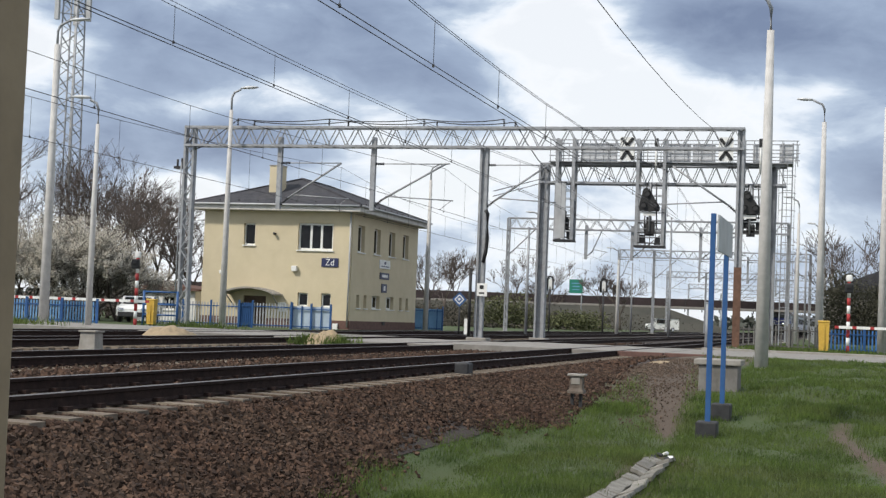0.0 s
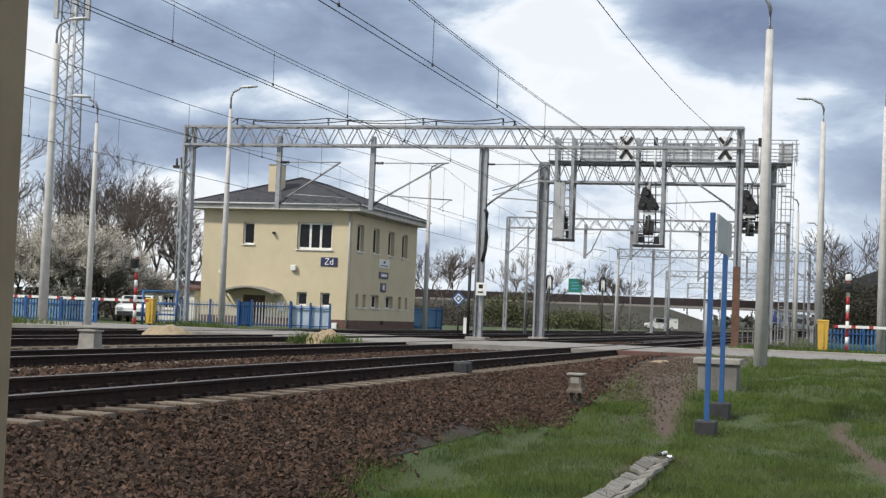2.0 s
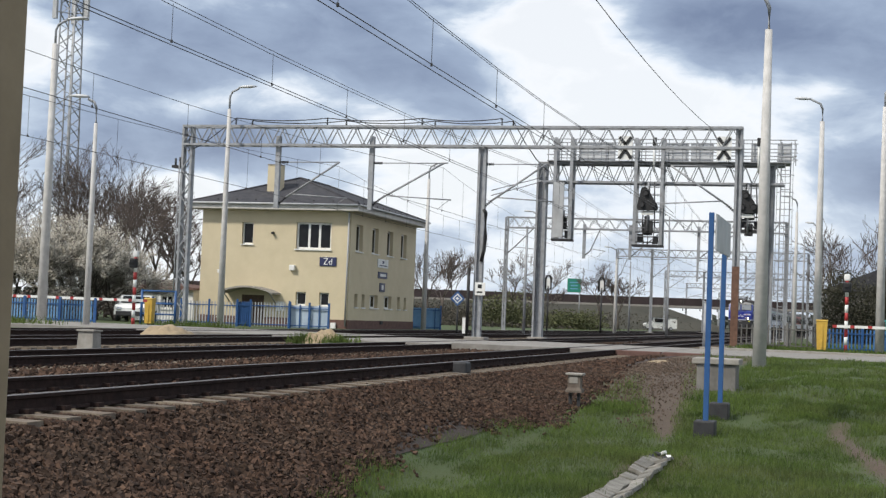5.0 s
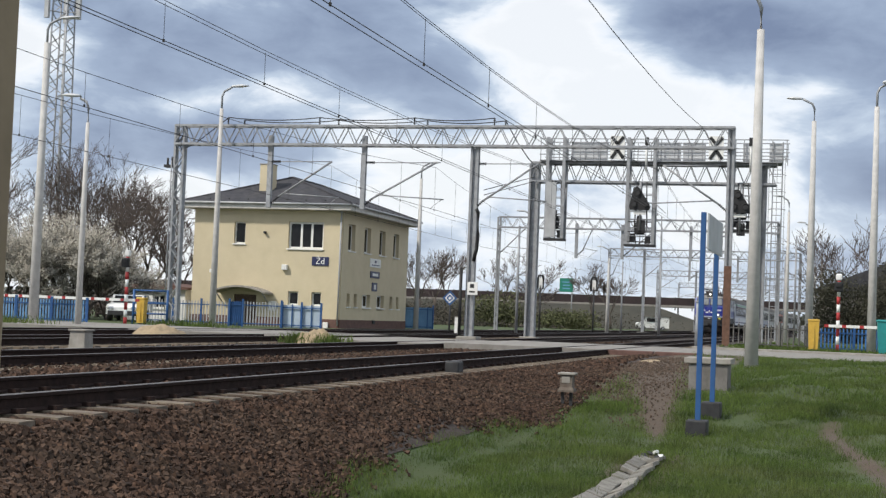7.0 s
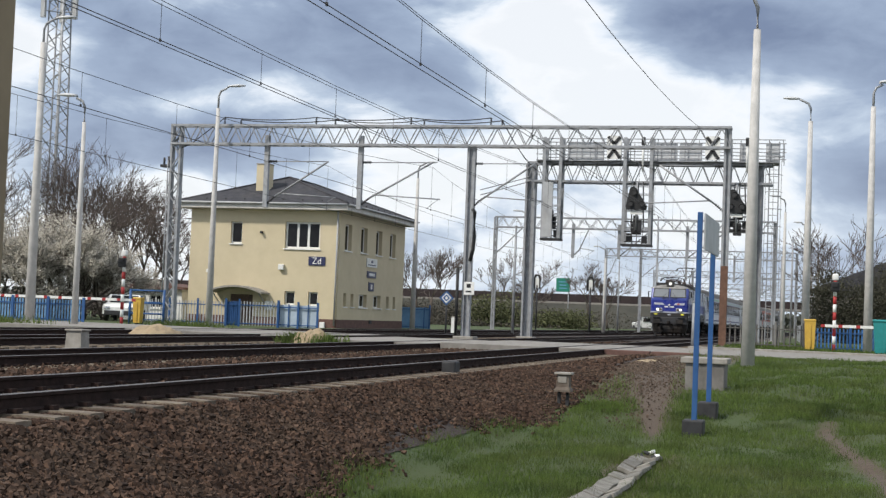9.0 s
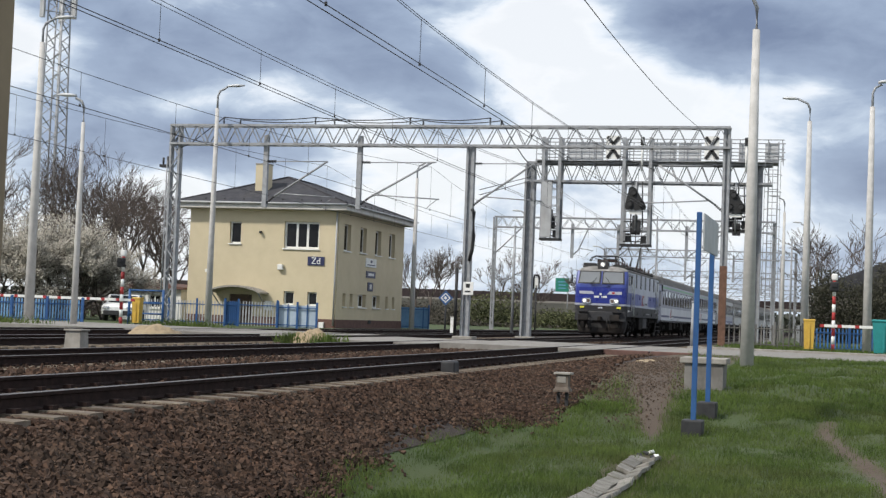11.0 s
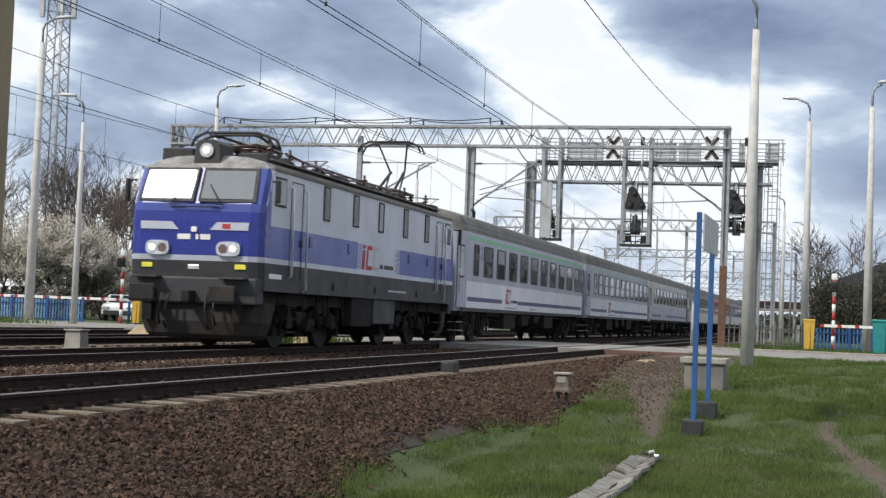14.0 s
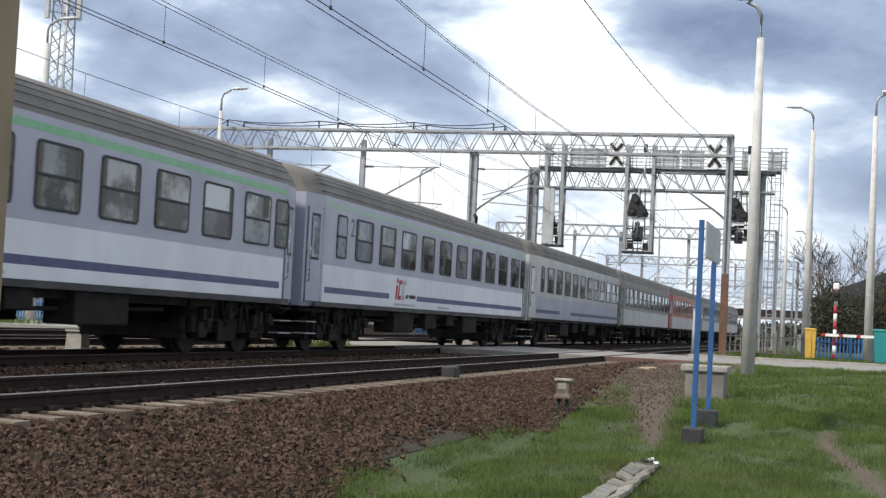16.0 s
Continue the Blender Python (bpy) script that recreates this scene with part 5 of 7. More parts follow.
def wheelset(parent, x, r, z0=-0.05, n=24):
    for s in (-1, 1):
        w = new("wheel")
        w.parent = parent
        bm = bm_new()
        disc(bm, (x, s * 0.76, z0 + r), (0, 1, 0), r, 0.13, n)
        disc(bm, (x, s * 0.70, z0 + r), (0, 1, 0), r + 0.025, 0.03, n)
        part("tyre", bm, WHEEL, w)
        bm = bm_new()
        disc(bm, (x, s * 0.84, z0 + r), (0, 1, 0), r * 0.3, 0.10, 12)
        part("hub", bm, UNDER, w)
    bm = bm_new()
    bar(bm, (x, -0.7, z0 + r), (x, 0.7, z0 + r), 0.09, 8)
    part("axle", bm, UNDER, parent)


def bogie(thing_ob, xc, base, r, clutter=9):
    b = new("bogie")
    b.parent = thing_ob
    for s in (-1, 1):
        bm = bm_new()
        box(bm, xc - base / 2 - 0.75, xc + base / 2 + 0.75, s * 1.02 - 0.07, s * 1.02 + 0.07, r - 0.12, r + 0.16, 0.03)
        box(bm, xc - 0.45, xc + 0.45, s * 1.02 - 0.08, s * 1.02 + 0.08, r - 0.28, r - 0.10, 0.03)
        part("side_frame", bm, UNDER, b)
        for dx in (-base / 2, base / 2):
            bm = bm_new()
            box(bm, xc + dx - 0.2, xc + dx + 0.2, s * 1.02 - 0.14, s * 1.02 + 0.14, r - 0.22, r + 0.10, 0.04)
            part("axle_box", bm, UNDER, b)
            for e in (-0.34, 0.34):
                bm = bm_new()
                for k in range(5):
                    disc(bm, (xc + dx + e, s * 1.05, r + 0.16 + k * 0.06), (0, 0, 1), 0.10, 0.035, 10)
                part("spring", bm, UNDER, b)
        bm = bm_new()
        bar(bm, (xc - 0.3, s * 1.14, r + 0.05), (xc + 0.5, s * 1.14, r + 0.45), 0.05, 8)
        part("damper", bm, UNDER, b)
    bm = bm_new()
    box(bm, xc - 0.4, xc + 0.4, -1.0, 1.0, r - 0.05, r + 0.35)
    part("bolster", bm, UNDER, b)
    for e in (-1, 1):
        bm = bm_new()
        box(bm, xc + e * base * 0.28 - 0.5, xc + e * base * 0.28 + 0.5, -0.62, 0.62, 0.18, r + 0.42, 0.04)
        part("motor_case" if r > 0.5 else "brake_gear", bm, UNDER, b)
        bm = bm_new()
        box(bm, xc + e * (base / 2 + 0.62) - 0.10, xc + e * (base / 2 + 0.62) + 0.10, -1.05, 1.05, 0.22, r + 0.05, 0.02)
        part("brake_beam", bm, UNDER, b)
    for dx in (-base / 2, base / 2):
        wheelset(b, xc + dx, r)
    # rods, pipes, brackets and sand boxes hung along the frame
    rng = random.Random(int(base * 100))
    for s in (-1, 1):
        for k in range(clutter):
            x, z, w, h = xc + rng.uniform(-base / 2 - 0.9, base / 2 + 0.9), rng.uniform(0.45, r + 0.5), rng.uniform(0.08, 0.3), rng.uniform(0.1, 0.32)
            q = bm_new()
            if k % 3:
                box(q, x - w / 2, x + w / 2, min(s * 1.10, s * 1.22), max(s * 1.10, s * 1.22), z - h / 2, z + h / 2, 0.02)
                part("bracket", q, UNDER, b)
            else:
                bar(q, (x, s * 1.2, z - 0.3), (x + rng.uniform(-0.25, 0.25), s * 1.2, z + 0.4), 0.035, 6)
                part("pipe", q, UNDER, b)
    return b


def buffer_pair(parent, x, s):
    for y in (-0.875, 0.875):
        bm = bm_new()
        bar(bm, (x, y, 1.02), (x + s * 0.45, y, 1.02), 0.11, 10)
        disc(bm, (x + s * 0.50, y, 1.02), (1, 0, 0), 0.25, 0.06, 16)
        part("buffer", bm, UNDER, parent)


def pantograph(parent, x, raised):
    p = new("pantograph")
    p.parent = parent
    for sx in (-0.55, 0.55):
        for sy in (-0.5, 0.5):
            bm = bm_new()
            for k in range(4):
                disc(bm, (x + sx, sy, 4.02 + k * 0.07), (0, 0, 1), 0.09, 0.035, 10)
            bar(bm, (x + sx, sy, 3.88), (x + sx, sy, 4.3), 0.04, 6)
            part("insulator", bm, CERAMIC, p)
    bm = bm_new()
    for sy in (-0.5, 0.5):
        bar(bm, (x - 0.75, sy, 4.32), (x + 0.75, sy, 4.32), 0.045, 6)
    for sx in (-0.55, 0.0, 0.55):
        bar(bm, (x + sx, -0.5, 4.32), (x + sx, 0.5, 4.32), 0.04, 6)
    part("base_frame", bm, CERAMIC, p)
    bm = bm_new()
    if raised:
        knee, head = (x + 0.75, 5.0), (x + 0.05, 5.78)
        for a, b, w in ((-0.25, 0.18, 0.05), (0.25, -0.18, 0.05)):
            bar(bm, (x - 0.35, a, 4.36), (knee[0], a * 0.8, knee[1]), 0.045, 6)
        for a in (-0.22, 0.22):
            bar(bm, (knee[0], a, knee[1]), (head[0] + 0.12, a * 2.0, head[1]), 0.028, 6)
            bar(bm, (x + 0.25, a, 4.36), (knee[0] - 0.05, a, knee[1] - 0.05), 0.028, 6)
    else:
        head = (x - 0.7, 4.55)
        for a in (-0.25, 0.25):
            bar(bm, (x - 0.35, a, 4.36), (x + 1.05, a, 4.46), 0.045, 6)
            bar(bm, (x + 1.05, a, 4.46), (head[0], a * 2, head[1]), 0.03, 6)
        bar(bm, (x + 1.05, -0.35, 4.46), (x + 1.05, 0.35, 4.46), 0.05, 6)
        for a in (-0.7, 0.7):
            bar(bm, (x - 0.6, a, 4.42), (x + 0.9, a * 0.6, 4.40), 0.03, 5)
    part("arm_frame", bm, DARK, p)
    for dx in (-0.22, 0.22):
        bm = bm_new()
        tube(bm, [(head[0] + dx, -0.95, head[1] - 0.28), (head[0] + dx, -0.85, head[1] - 0.08), (head[0] + dx, -0.6, head[1] + 0.02), (head[0] + dx, 0.6, head[1] + 0.02),
                  (head[0] + dx, 0.85, head[1] - 0.08), (head[0] + dx, 0.95, head[1] - 0.28)], 0.032, 6)
        part("collector_strip", bm, DARK, p)
    for a in (-0.5, 0.5):
        bm = bm_new()
        bar(bm, (head[0] - 0.25, a, head[1] - 0.04), (head[0] + 0.25, a, head[1] - 0.04), 0.025, 5)
        part("head_link", bm, DARK, p)


def louvre(parent, x0, x1, z0, z1, s, slats=True):
    l = new("louvre" if slats else "side_window")
    l.parent = parent
    y = s * 1.47
    bm = bm_new()
    t = 0.04
    o = s * 0.012
    for q in ((x0 - t, x0, z0 - t, z1 + t), (x1, x1 + t, z0 - t, z1 + t), (x0, x1, z0 - t, z0), (x0, x1, z1, z1 + t)):
        box(bm, q[0], q[1], min(y - o, y + 2 * o), max(y - o, y + 2 * o), q[2], q[3])
    part("frame", bm, DARK, l)
    bm = bm_new()
    box(bm, x0, x1, min(y, y + o * 0.6), max(y, y + o * 0.6), z0, z1)
    part("backing", bm, DARK if slats else GREY_SHEET, l)
    if slats:
        n = 14
        bm = bm_new()
        for i in range(n):
            z = z0 + (i + 0.5) * (z1 - z0) / n
            bar(bm, (x0, y + o, z), (x1, y + o, z), 0, flat=(0.012, 0.014))
        part("slats", bm, GREY_SHEET, l)


def make_loco():
    L = thing("locomotive", "blue and pale grey electric locomotive with one raised pantograph", "locomotive")
    # shell: side profiles skinned across the width
    def profile(y):
        a = abs(y)
        inset = 0.0 if a < 1.3 else 0.06 if a < 1.4 else 0.20
        top = 3.98 if a < 0.5 else 3.93 if a < 0.95 else 3.84 if a < 1.3 else 3.70
        k = inset
        front = [(0.66 + k, 1.16), (0.56 + k, 1.84), (0.57 + k, 2.55), (0.60 + k, 2.90), (0.93 + k, min(3.69, top)), (1.25 + k, top)]
        return front + [(16.74 - x, z) for x, z in front[::-1]]
    ys = (-1.47, -1.46, -1.38, -1.2, -0.8, 0.0, 0.8, 1.2, 1.38, 1.46, 1.47)
    secs = []
    for y in ys:
        pr = profile(y if abs(y) < 1.46 else 1.47)
        secs.append([(x, y, z) for x, z in pr])
    bm = bm_new()
    loft(bm, secs)
    for z in (1.73, 1.84, 2.50, 2.74, 2.90, 3.66):
        split(bm, 2, z)
    for x in (1.05, 1.55, 6.75, 10.35, 15.2, 15.69):
        split(bm, 0, x)
    mats = [LOCO_WHITE, LOCO_NAVY, LOCO_BLUE, LOCO_SKIRT, ROOF_GREY, VISOR]
    for f in bm.faces:
        c, n = f.calc_center_median(), f.normal
        end = min(c.x, 16.74 - c.x)
        if c.z < 1.73:
            f.material_index = 3
        elif c.z < 1.84:
            f.material_index = 0
        elif c.z > 3.66:
            f.material_index = 5 if end < 1.5 else 4
        elif end < 1.05 and abs(c.y) < 1.455:
            f.material_index = 1 if c.z < 2.75 else 2
        elif end < 1.05:
            f.material_index = 1
        elif 1.84 < c.z < 2.5 and (c.x < 6.75 or c.x > 10.35):
            f.material_index = 2
        elif c.z < 3.66:
            f.material_index = 0
    part("body", bm, mats, L)
    # fading comb at the ends of the blue bands, and the emblem
    for s in (-1, 1):
        y = s * 1.473
        for i in range(18):
            z = 1.865 + i * 0.0345
            for x0, x1 in ((6.75, 7.15 + 0.25 * ((i * 5) % 4) / 4), (10.35 - 0.3 - 0.25 * ((i * 3) % 4) / 4, 10.35)):
                bm = bm_new()
                box(bm, x0, x1, min(y, y - s * 0.003), max(y, y - s * 0.003), z, z + 0.017)
                part("livery_bar", bm, LOCO_BLUE, L)
        lg = new("emblem")
        lg.parent = L
        for x0, x1, m in ((7.12, 7.36, RED_PAINT), (7.44, 7.92, RED_PAINT), (8.00, 8.46, GREY_SHEET)):
            z0, z1 = 1.86, 2.46
            def slab(a, b, c, d):
                q = bm_new()
                loft(q, [[(a, yy, c), (b, yy, c), (b + (d - c) * 0.1, yy, d), (a + (d - c) * 0.1, yy, d)] for yy in (y, y + s * 0.004)])
                part("emblem_stroke", q, m, lg)
            if x1 - x0 < 0.25:
                slab(x0, x1 - 0.03, z0, z1 - 0.13)
                slab(x0 + 0.05, x1, z1 - 0.08, z1)
            else:
                slab(x0, x0 + 0.12, z0, z1)
                slab(x0 + 0.12, x1, z0, z0 + 0.10)
                slab(x0 + 0.16, x1, z1 - 0.10, z1)
        for x0, x1 in ((8.58, 8.85), (8.95, 9.75)):
            bm = bm_new()
            box(bm, x0, x1, min(y, y + s * 0.004), max(y, y + s * 0.004), 1.93, 2.03)
            part("lettering_bar", bm, LOCO_SKIRT, lg)
        bm = bm_new()
        box(bm, 1.05, 1.75, min(y, y + s * 0.004), max(y, y + s * 0.004), 1.42, 1.52)
        part("number_bar", bm, WHITE_PAINT, L)
        bm = bm_new()
        box(bm, 9.4, 11.0, min(y, y + s * 0.004), max(y, y + s * 0.004), 1.36, 1.41)
        part("lettering_bar", bm, GREY_SHEET, L)
        for x0 in (4.15, 6.25, 10.5, 12.62):
            louvre(L, x0 + 0.08, x0 + 0.42, 2.88, 3.58, s)
        louvre(L, 8.37, 8.71, 2.88, 3.56, s, False)
        for x0, x1 in ((1.22, 1.86), (14.88, 15.52)):
            w = new("cab_side_window")
            w.parent = L
            bm = bm_new()
            box(bm, x0, x1, min(y, y + s * 0.012), max(y, y + s * 0.012), 2.92, 3.54, 0.004)
            part("gasket", bm, DARK, w)
            bm = bm_new()
            box(bm, x0 + 0.05, x1 - 0.05, min(y, y + s * 0.018), max(y, y + s * 0.018), 2.97, 3.49)
            part("pane", bm, SCREEN_GLASS, w)
        for x0 in (2.15, 13.9):
            d = new("cab_door")
            d.parent = L
            bm = bm_new()
            for q in ((x0, x0 + 0.02, 1.45, 3.5), (x0 + 0.70, x0 + 0.72, 1.45, 3.5), (x0, x0 + 0.72, 3.5, 3.52)):
                box(bm, q[0], q[1], min(y, y + s * 0.01), max(y, y + s * 0.01), q[2], q[3])
            part("door_seam", bm, DARK, d)
            bm = bm_new()
            box(bm, x0 + 0.6, x0 + 0.66, min(y, y + s * 0.05), max(y, y + s * 0.05), 2.15, 2.3)
            part("handle", bm, DARK, d)
            for x in (x0 - 0.08, x0 + 0.80):
                bm = bm_new()
                yy = s * 1.56
                lo = 1.45 if x < x0 else 1.18
                tube(bm, [(x, s * 1.47, 3.42), (x, yy, 3.36), (x + 0.03, yy, lo + 0.06), (x + 0.03, s * 1.47, lo)], 0.030, 6)
                part("handrail", bm, WHITE_PAINT, d)
            for k in range(4):
                bm = bm_new()
                box(bm, x0 + 0.08, x0 + 0.64, min(s * 1.30, s * 1.46), max(s * 1.30, s * 1.46), 0.30 + k * 0.28, 0.34 + k * 0.28)
                part("step", bm, UNDER, d)
        for x0 in (3.35, 6.0, 11.1, 13.0):
            bm = bm_new()
            box(bm, x0, x0 + 0.17, min(y, y + s * 0.02), max(y, y + s * 0.02), 2.18, 2.42, 0.008)
            part("hatch", bm, LOCO_NAVY, L)
        for x0 in (5.0, 12.0, 8.2):
            bm = bm_new()
            box(bm, x0, x0 + 0.1, min(y, y + s * 0.03), max(y, y + s * 0.03), 1.28, 1.45, 0.008)
            part("lifting_lug", bm, DARK, L)
        bm = bm_new()
        bar(bm, (1.1, s * 1.47, 3.68), (15.64, s * 1.47, 3.68), 0, flat=(0.035, 0.03))
        part("roof_gutter", bm, ROOF_GREY, L)
    # ends
    for e in (0, 1):
        f = (lambda x: x) if e == 0 else (lambda x: 16.74 - x)
        sg = 1 if e == 0 else -1
        n = new("cab_front")
        n.parent = L

        def blk(name, x0, x1, y0, y1, z0, z1, m, bev=0.0):
            q = bm_new()
            a, b = sorted((f(x0), f(x1)))
            box(q, a, b, y0, y1, z0, z1, bev)
            return part(name, q, m, n)
        for s in (-1, 1):
            # windscreen gasket and pane on the raked plane
            for o, y0, y1, za, zb, m, nm in ((0.012, 0.05, 1.30, 2.94, 3.66, DARK, "gasket"), (0.024, 0.11, 1.23, 3.00, 3.60, SCREEN_GLASS, "windscreen")):
                q = bm_new()

                def on(y, z, d):
                    x = 0.60 + (z - 2.90) * (0.33 / 0.79)
                    return (f(x - d - 0.05 * (1.30 - y) / 1.25), s * y, z)
                ring0 = [on(y0, za, o), on(y1, za, o), on(y1 - 0.05, zb, o), on(y0, zb, o)]
                ring1 = [on(y0, za, o - 0.085), on(y1, za, o - 0.085), on(y1 - 0.05, zb, o - 0.085), on(y0, zb, o - 0.085)]
                loft(q, [ring0, ring1])
                part(nm, q, m, n)
            q = bm_new()
            bar(q, (f(0.53), s * 0.55, 2.92), (f(0.70), s * 0.25, 3.30), 0.014, 5)
            bar(q, (f(0.55), s * 0.62, 2.88), (f(0.52), s * 0.30, 2.90), 0.012, 5)
            part("wiper", q, BLACK, n)
            # headlamp cluster
            h = new("headlamp")
            h.parent = n
            q = bm_new()
            sec = []
            for x in (0.60, 0.50):
                sec.append([(f(x), s * 0.78 + 0.26 * (abs(math.cos(a)) ** 0.6) * (1 if math.cos(a) > 0 else -1), 1.98 + 0.15 * (abs(math.sin(a)) ** 0.6) * (1 if math.sin(a) > 0 else -1))
                            for a in np.linspace(0, 2 * math.pi, 21)[:-1]])
            loft(q, sec)
            part("bezel", q, CHROME, h)
            for dy, m in ((0.11, LIT if s > 0 else UNLIT), (-0.11, UNLIT if s > 0 else LIT)):
                q = bm_new()
                disc(q, (f(0.497), s * 0.78 + dy, 1.98), (1, 0, 0), 0.092, 0.02, 16)
                part("lens", q, m if e == 0 else UNLIT, h)
                if m is LIT and e == 0:
                    q = bm_new()
                    disc(q, (f(0.485), s * 0.78 + dy, 1.985), (1, 0, 0), 0.060, 0.012, 12)
                    part("bulb", q, BULB, h)
            q = bm_new()
            loft(q, [[(f(x), s * 0.35, 2.36), (f(x), s * 1.18, 2.36), (f(x), s * 1.20, 2.52), (f(x), s * 0.50, 2.52)] for x in (0.575, 0.545)])
            part("livery_flash", q, LOCO_WHITE, n)
            blk("marker_light", 0.60, 0.575, s * 1.03 - 0.12, s * 1.03 + 0.12, 1.57, 1.67, YELLOW_PLATE, 0.008)
            blk("footboard", 0.30, 0.72, s * 0.95 - 0.28, s * 0.95 + 0.28, 1.36, 1.40, LOCO_SKIRT, 0.008)
            q = bm_new()
            tube(q, [(f(0.95), s * 1.5, 3.40), (f(0.85), s * 1.68, 3.38)], 0.02, 5)
            a, b = sorted((f(0.92), f(0.80)))
            box(q, a, b, min(s * 1.64, s * 1.72), max(s * 1.64, s * 1.72), 2.95, 3.42, 0.02)
            part("mirror", q, BLACK, n)
            q = bm_new()
            tube(q, [(f(0.40), s * 0.42, 1.05), (f(0.28), s * 0.44, 0.75), (f(0.30), s * 0.46, 0.45), (f(0.42), s * 0.47, 0.35)], 0.03, 6)
            tube(q, [(f(0.42), s * 0.58, 1.05), (f(0.30), s * 0.60, 0.7), (f(0.42), s * 0.62, 0.42)], 0.028, 6)
            part("brake_hose", q, BLACK, n)
        for y0, y1 in ((-0.36, -0.08), (0.04, 0.10), (0.14, 0.36)):
            blk("number_bar", 0.56, 0.547, -y1 * sg if sg > 0 else y0, -y0 * sg if sg > 0 else y1, 2.16, 2.27, WHITE_PAINT)
        q = bm_new()
        tube(q, [(f(0.60), -0.52, 2.80), (f(0.53), -0.50, 2.83), (f(0.53), 0.50, 2.83), (f(0.60), 0.52, 2.80)], 0.014, 6)
        part("handrail", q, BLACK, n)
        blk("emblem", 0.56, 0.53, -0.06, 0.06, 2.31, 2.42, WHITE_PAINT, 0.01)
        blk("maker_plate", 0.61, 0.585, -0.12, 0.12, 1.55, 1.65, CHROME, 0.01)
        blk("red_flash", 0.545, 0.540, -0.80, -0.62, 2.39, 2.49, RED_PAINT)
        blk("buffer_beam", 0.55, 0.95, -1.42, 1.42, 0.86, 1.40, LOCO_SKIRT, 0.04)
        blk("coupling", 0.25, 0.60, -0.10, 0.10, 0.88, 1.12, UNDER, 0.03)
        q = bm_new()
        plan = [(0.62, 0.0), (0.64, 0.5), (0.70, 0.95), (0.82, 1.25), (1.05, 1.38), (1.55, 1.41)]
        rings = []
        for z, wide, back in ((0.15, 0.84, 0.16), (0.24, 0.90, 0.06), (0.50, 0.97, 0.0), (0.92, 1.0, 0.08)):
            line = [(f(x + back), y * wide, z) for x, y in plan[::-1]] + [(f(x + back), -y * wide, z) for x, y in plan[1:]]
            rings.append(line + [(f(x + back + 0.05), -y * wide * 0.97, z) for x, y in plan[:0:-1]] + [(f(x + back + 0.05), y * wide * 0.97, z) for x, y in plan])
        loft(q, rings)
        part("snow_plough", q, PLOUGH, n)
        blk("plough_bracket", 0.6, 0.8, -1.1, -0.9, 0.5, 0.9, UNDER)
        blk("plough_bracket", 0.6, 0.8, 0.9, 1.1, 0.5, 0.9, UNDER)
        for y in (-0.875, 0.875):
            q = bm_new()
            bar(q, (f(0.55), y, 1.06), (f(0.12), y, 1.06), 0.12, 10)
            a, b = sorted((f(0.05), f(0.12)))
            box(q, a, b, y - 0.28, y + 0.28, 0.89, 1.23, 0.03)
            part("buffer", q, PLOUGH, n)
        # roof lamp in its hood
        q = bm_new()
        loft(q, [[(f(x), y, z) for y, z in ((-0.30, 3.72), (0.30, 3.72), (0.26, 4.18), (0.16, 4.26), (-0.16, 4.26), (-0.26, 4.18))] for x in (1.02, 1.75)])
        part("lamp_hood", q, LOCO_SKIRT, n)
        q = bm_new()
        disc(q, (f(1.0), 0, 4.04), (1, 0, 0), 0.15, 0.04, 16)
        part("lamp_bezel", q, CHROME, n)
        q = bm_new()
        disc(q, (f(0.98), 0, 4.04), (1, 0, 0), 0.11, 0.03, 16)
        part("lens", q, LIT if e == 0 else UNLIT, n)
        if e == 0:
            q = bm_new()
            disc(q, (f(0.96), 0, 4.04), (1, 0, 0), 0.06, 0.012, 12)
            part("bulb", q, BULB, n)
        blk("roof_box", 1.30, 2.0, 0.45, 1.15, 3.86, 4.12, DARK, 0.03)
        blk("roof_box", 1.55, 2.2, -1.15, -0.5, 3.86, 4.06, DARK, 0.03)
    # roof gear
    pantograph(L, 3.2, False)
    pantograph(L, 13.9, True)
    for x in (5.2, 6.1, 7.3, 8.4, 9.6, 10.7, 11.8):
        q = bm_new()
        for k in range(3):
            disc(q, (x, -0.55, 4.0 + k * 0.07), (0, 0, 1), 0.10, 0.035, 10)
        bar(q, (x, -0.55, 3.9), (x, -0.55, 4.24), 0.04, 6)
        part("roof_insulator", q, CERAMIC, L)
    q = bm_new()
    tube(q, [(4.2, -0.5, 4.34), (5.2, -0.55, 4.26), (8.4, -0.55, 4.24), (11.8, -0.55, 4.26), (13.0, -0.5, 4.34)], 0.03, 6)
    part("bus_bar", q, CERAMIC, L)
    for x0, x1, y0, y1, h in ((5.4, 6.6, -0.35, 0.6, 0.22), (7.0, 8.2, -0.3, 0.8, 0.26), (9.0, 10.3, -0.35, 0.7, 0.22), (11.0, 12.1, -0.3, 0.6, 0.25), (6.7, 7.1, -0.95, -0.7, 0.2), (9.2, 9.8, -1.0, -0.7, 0.18)):
        q = bm_new()
        box(q, x0, x1, y0, y1, 3.86, 3.92 + h, 0.03)
        part("roof_box", q, LOCO_SKIRT, L)
    q = bm_new()
    bar(q, (1.6, -1.1, 3.93), (15.2, -1.1, 3.93), 0, flat=(0.12, 0.015))
    part("roof_walkway", q, ROOF_GREY, L)
    # busbars, surge arresters and cable runs crowd the roof edge
    rng = random.Random(31)
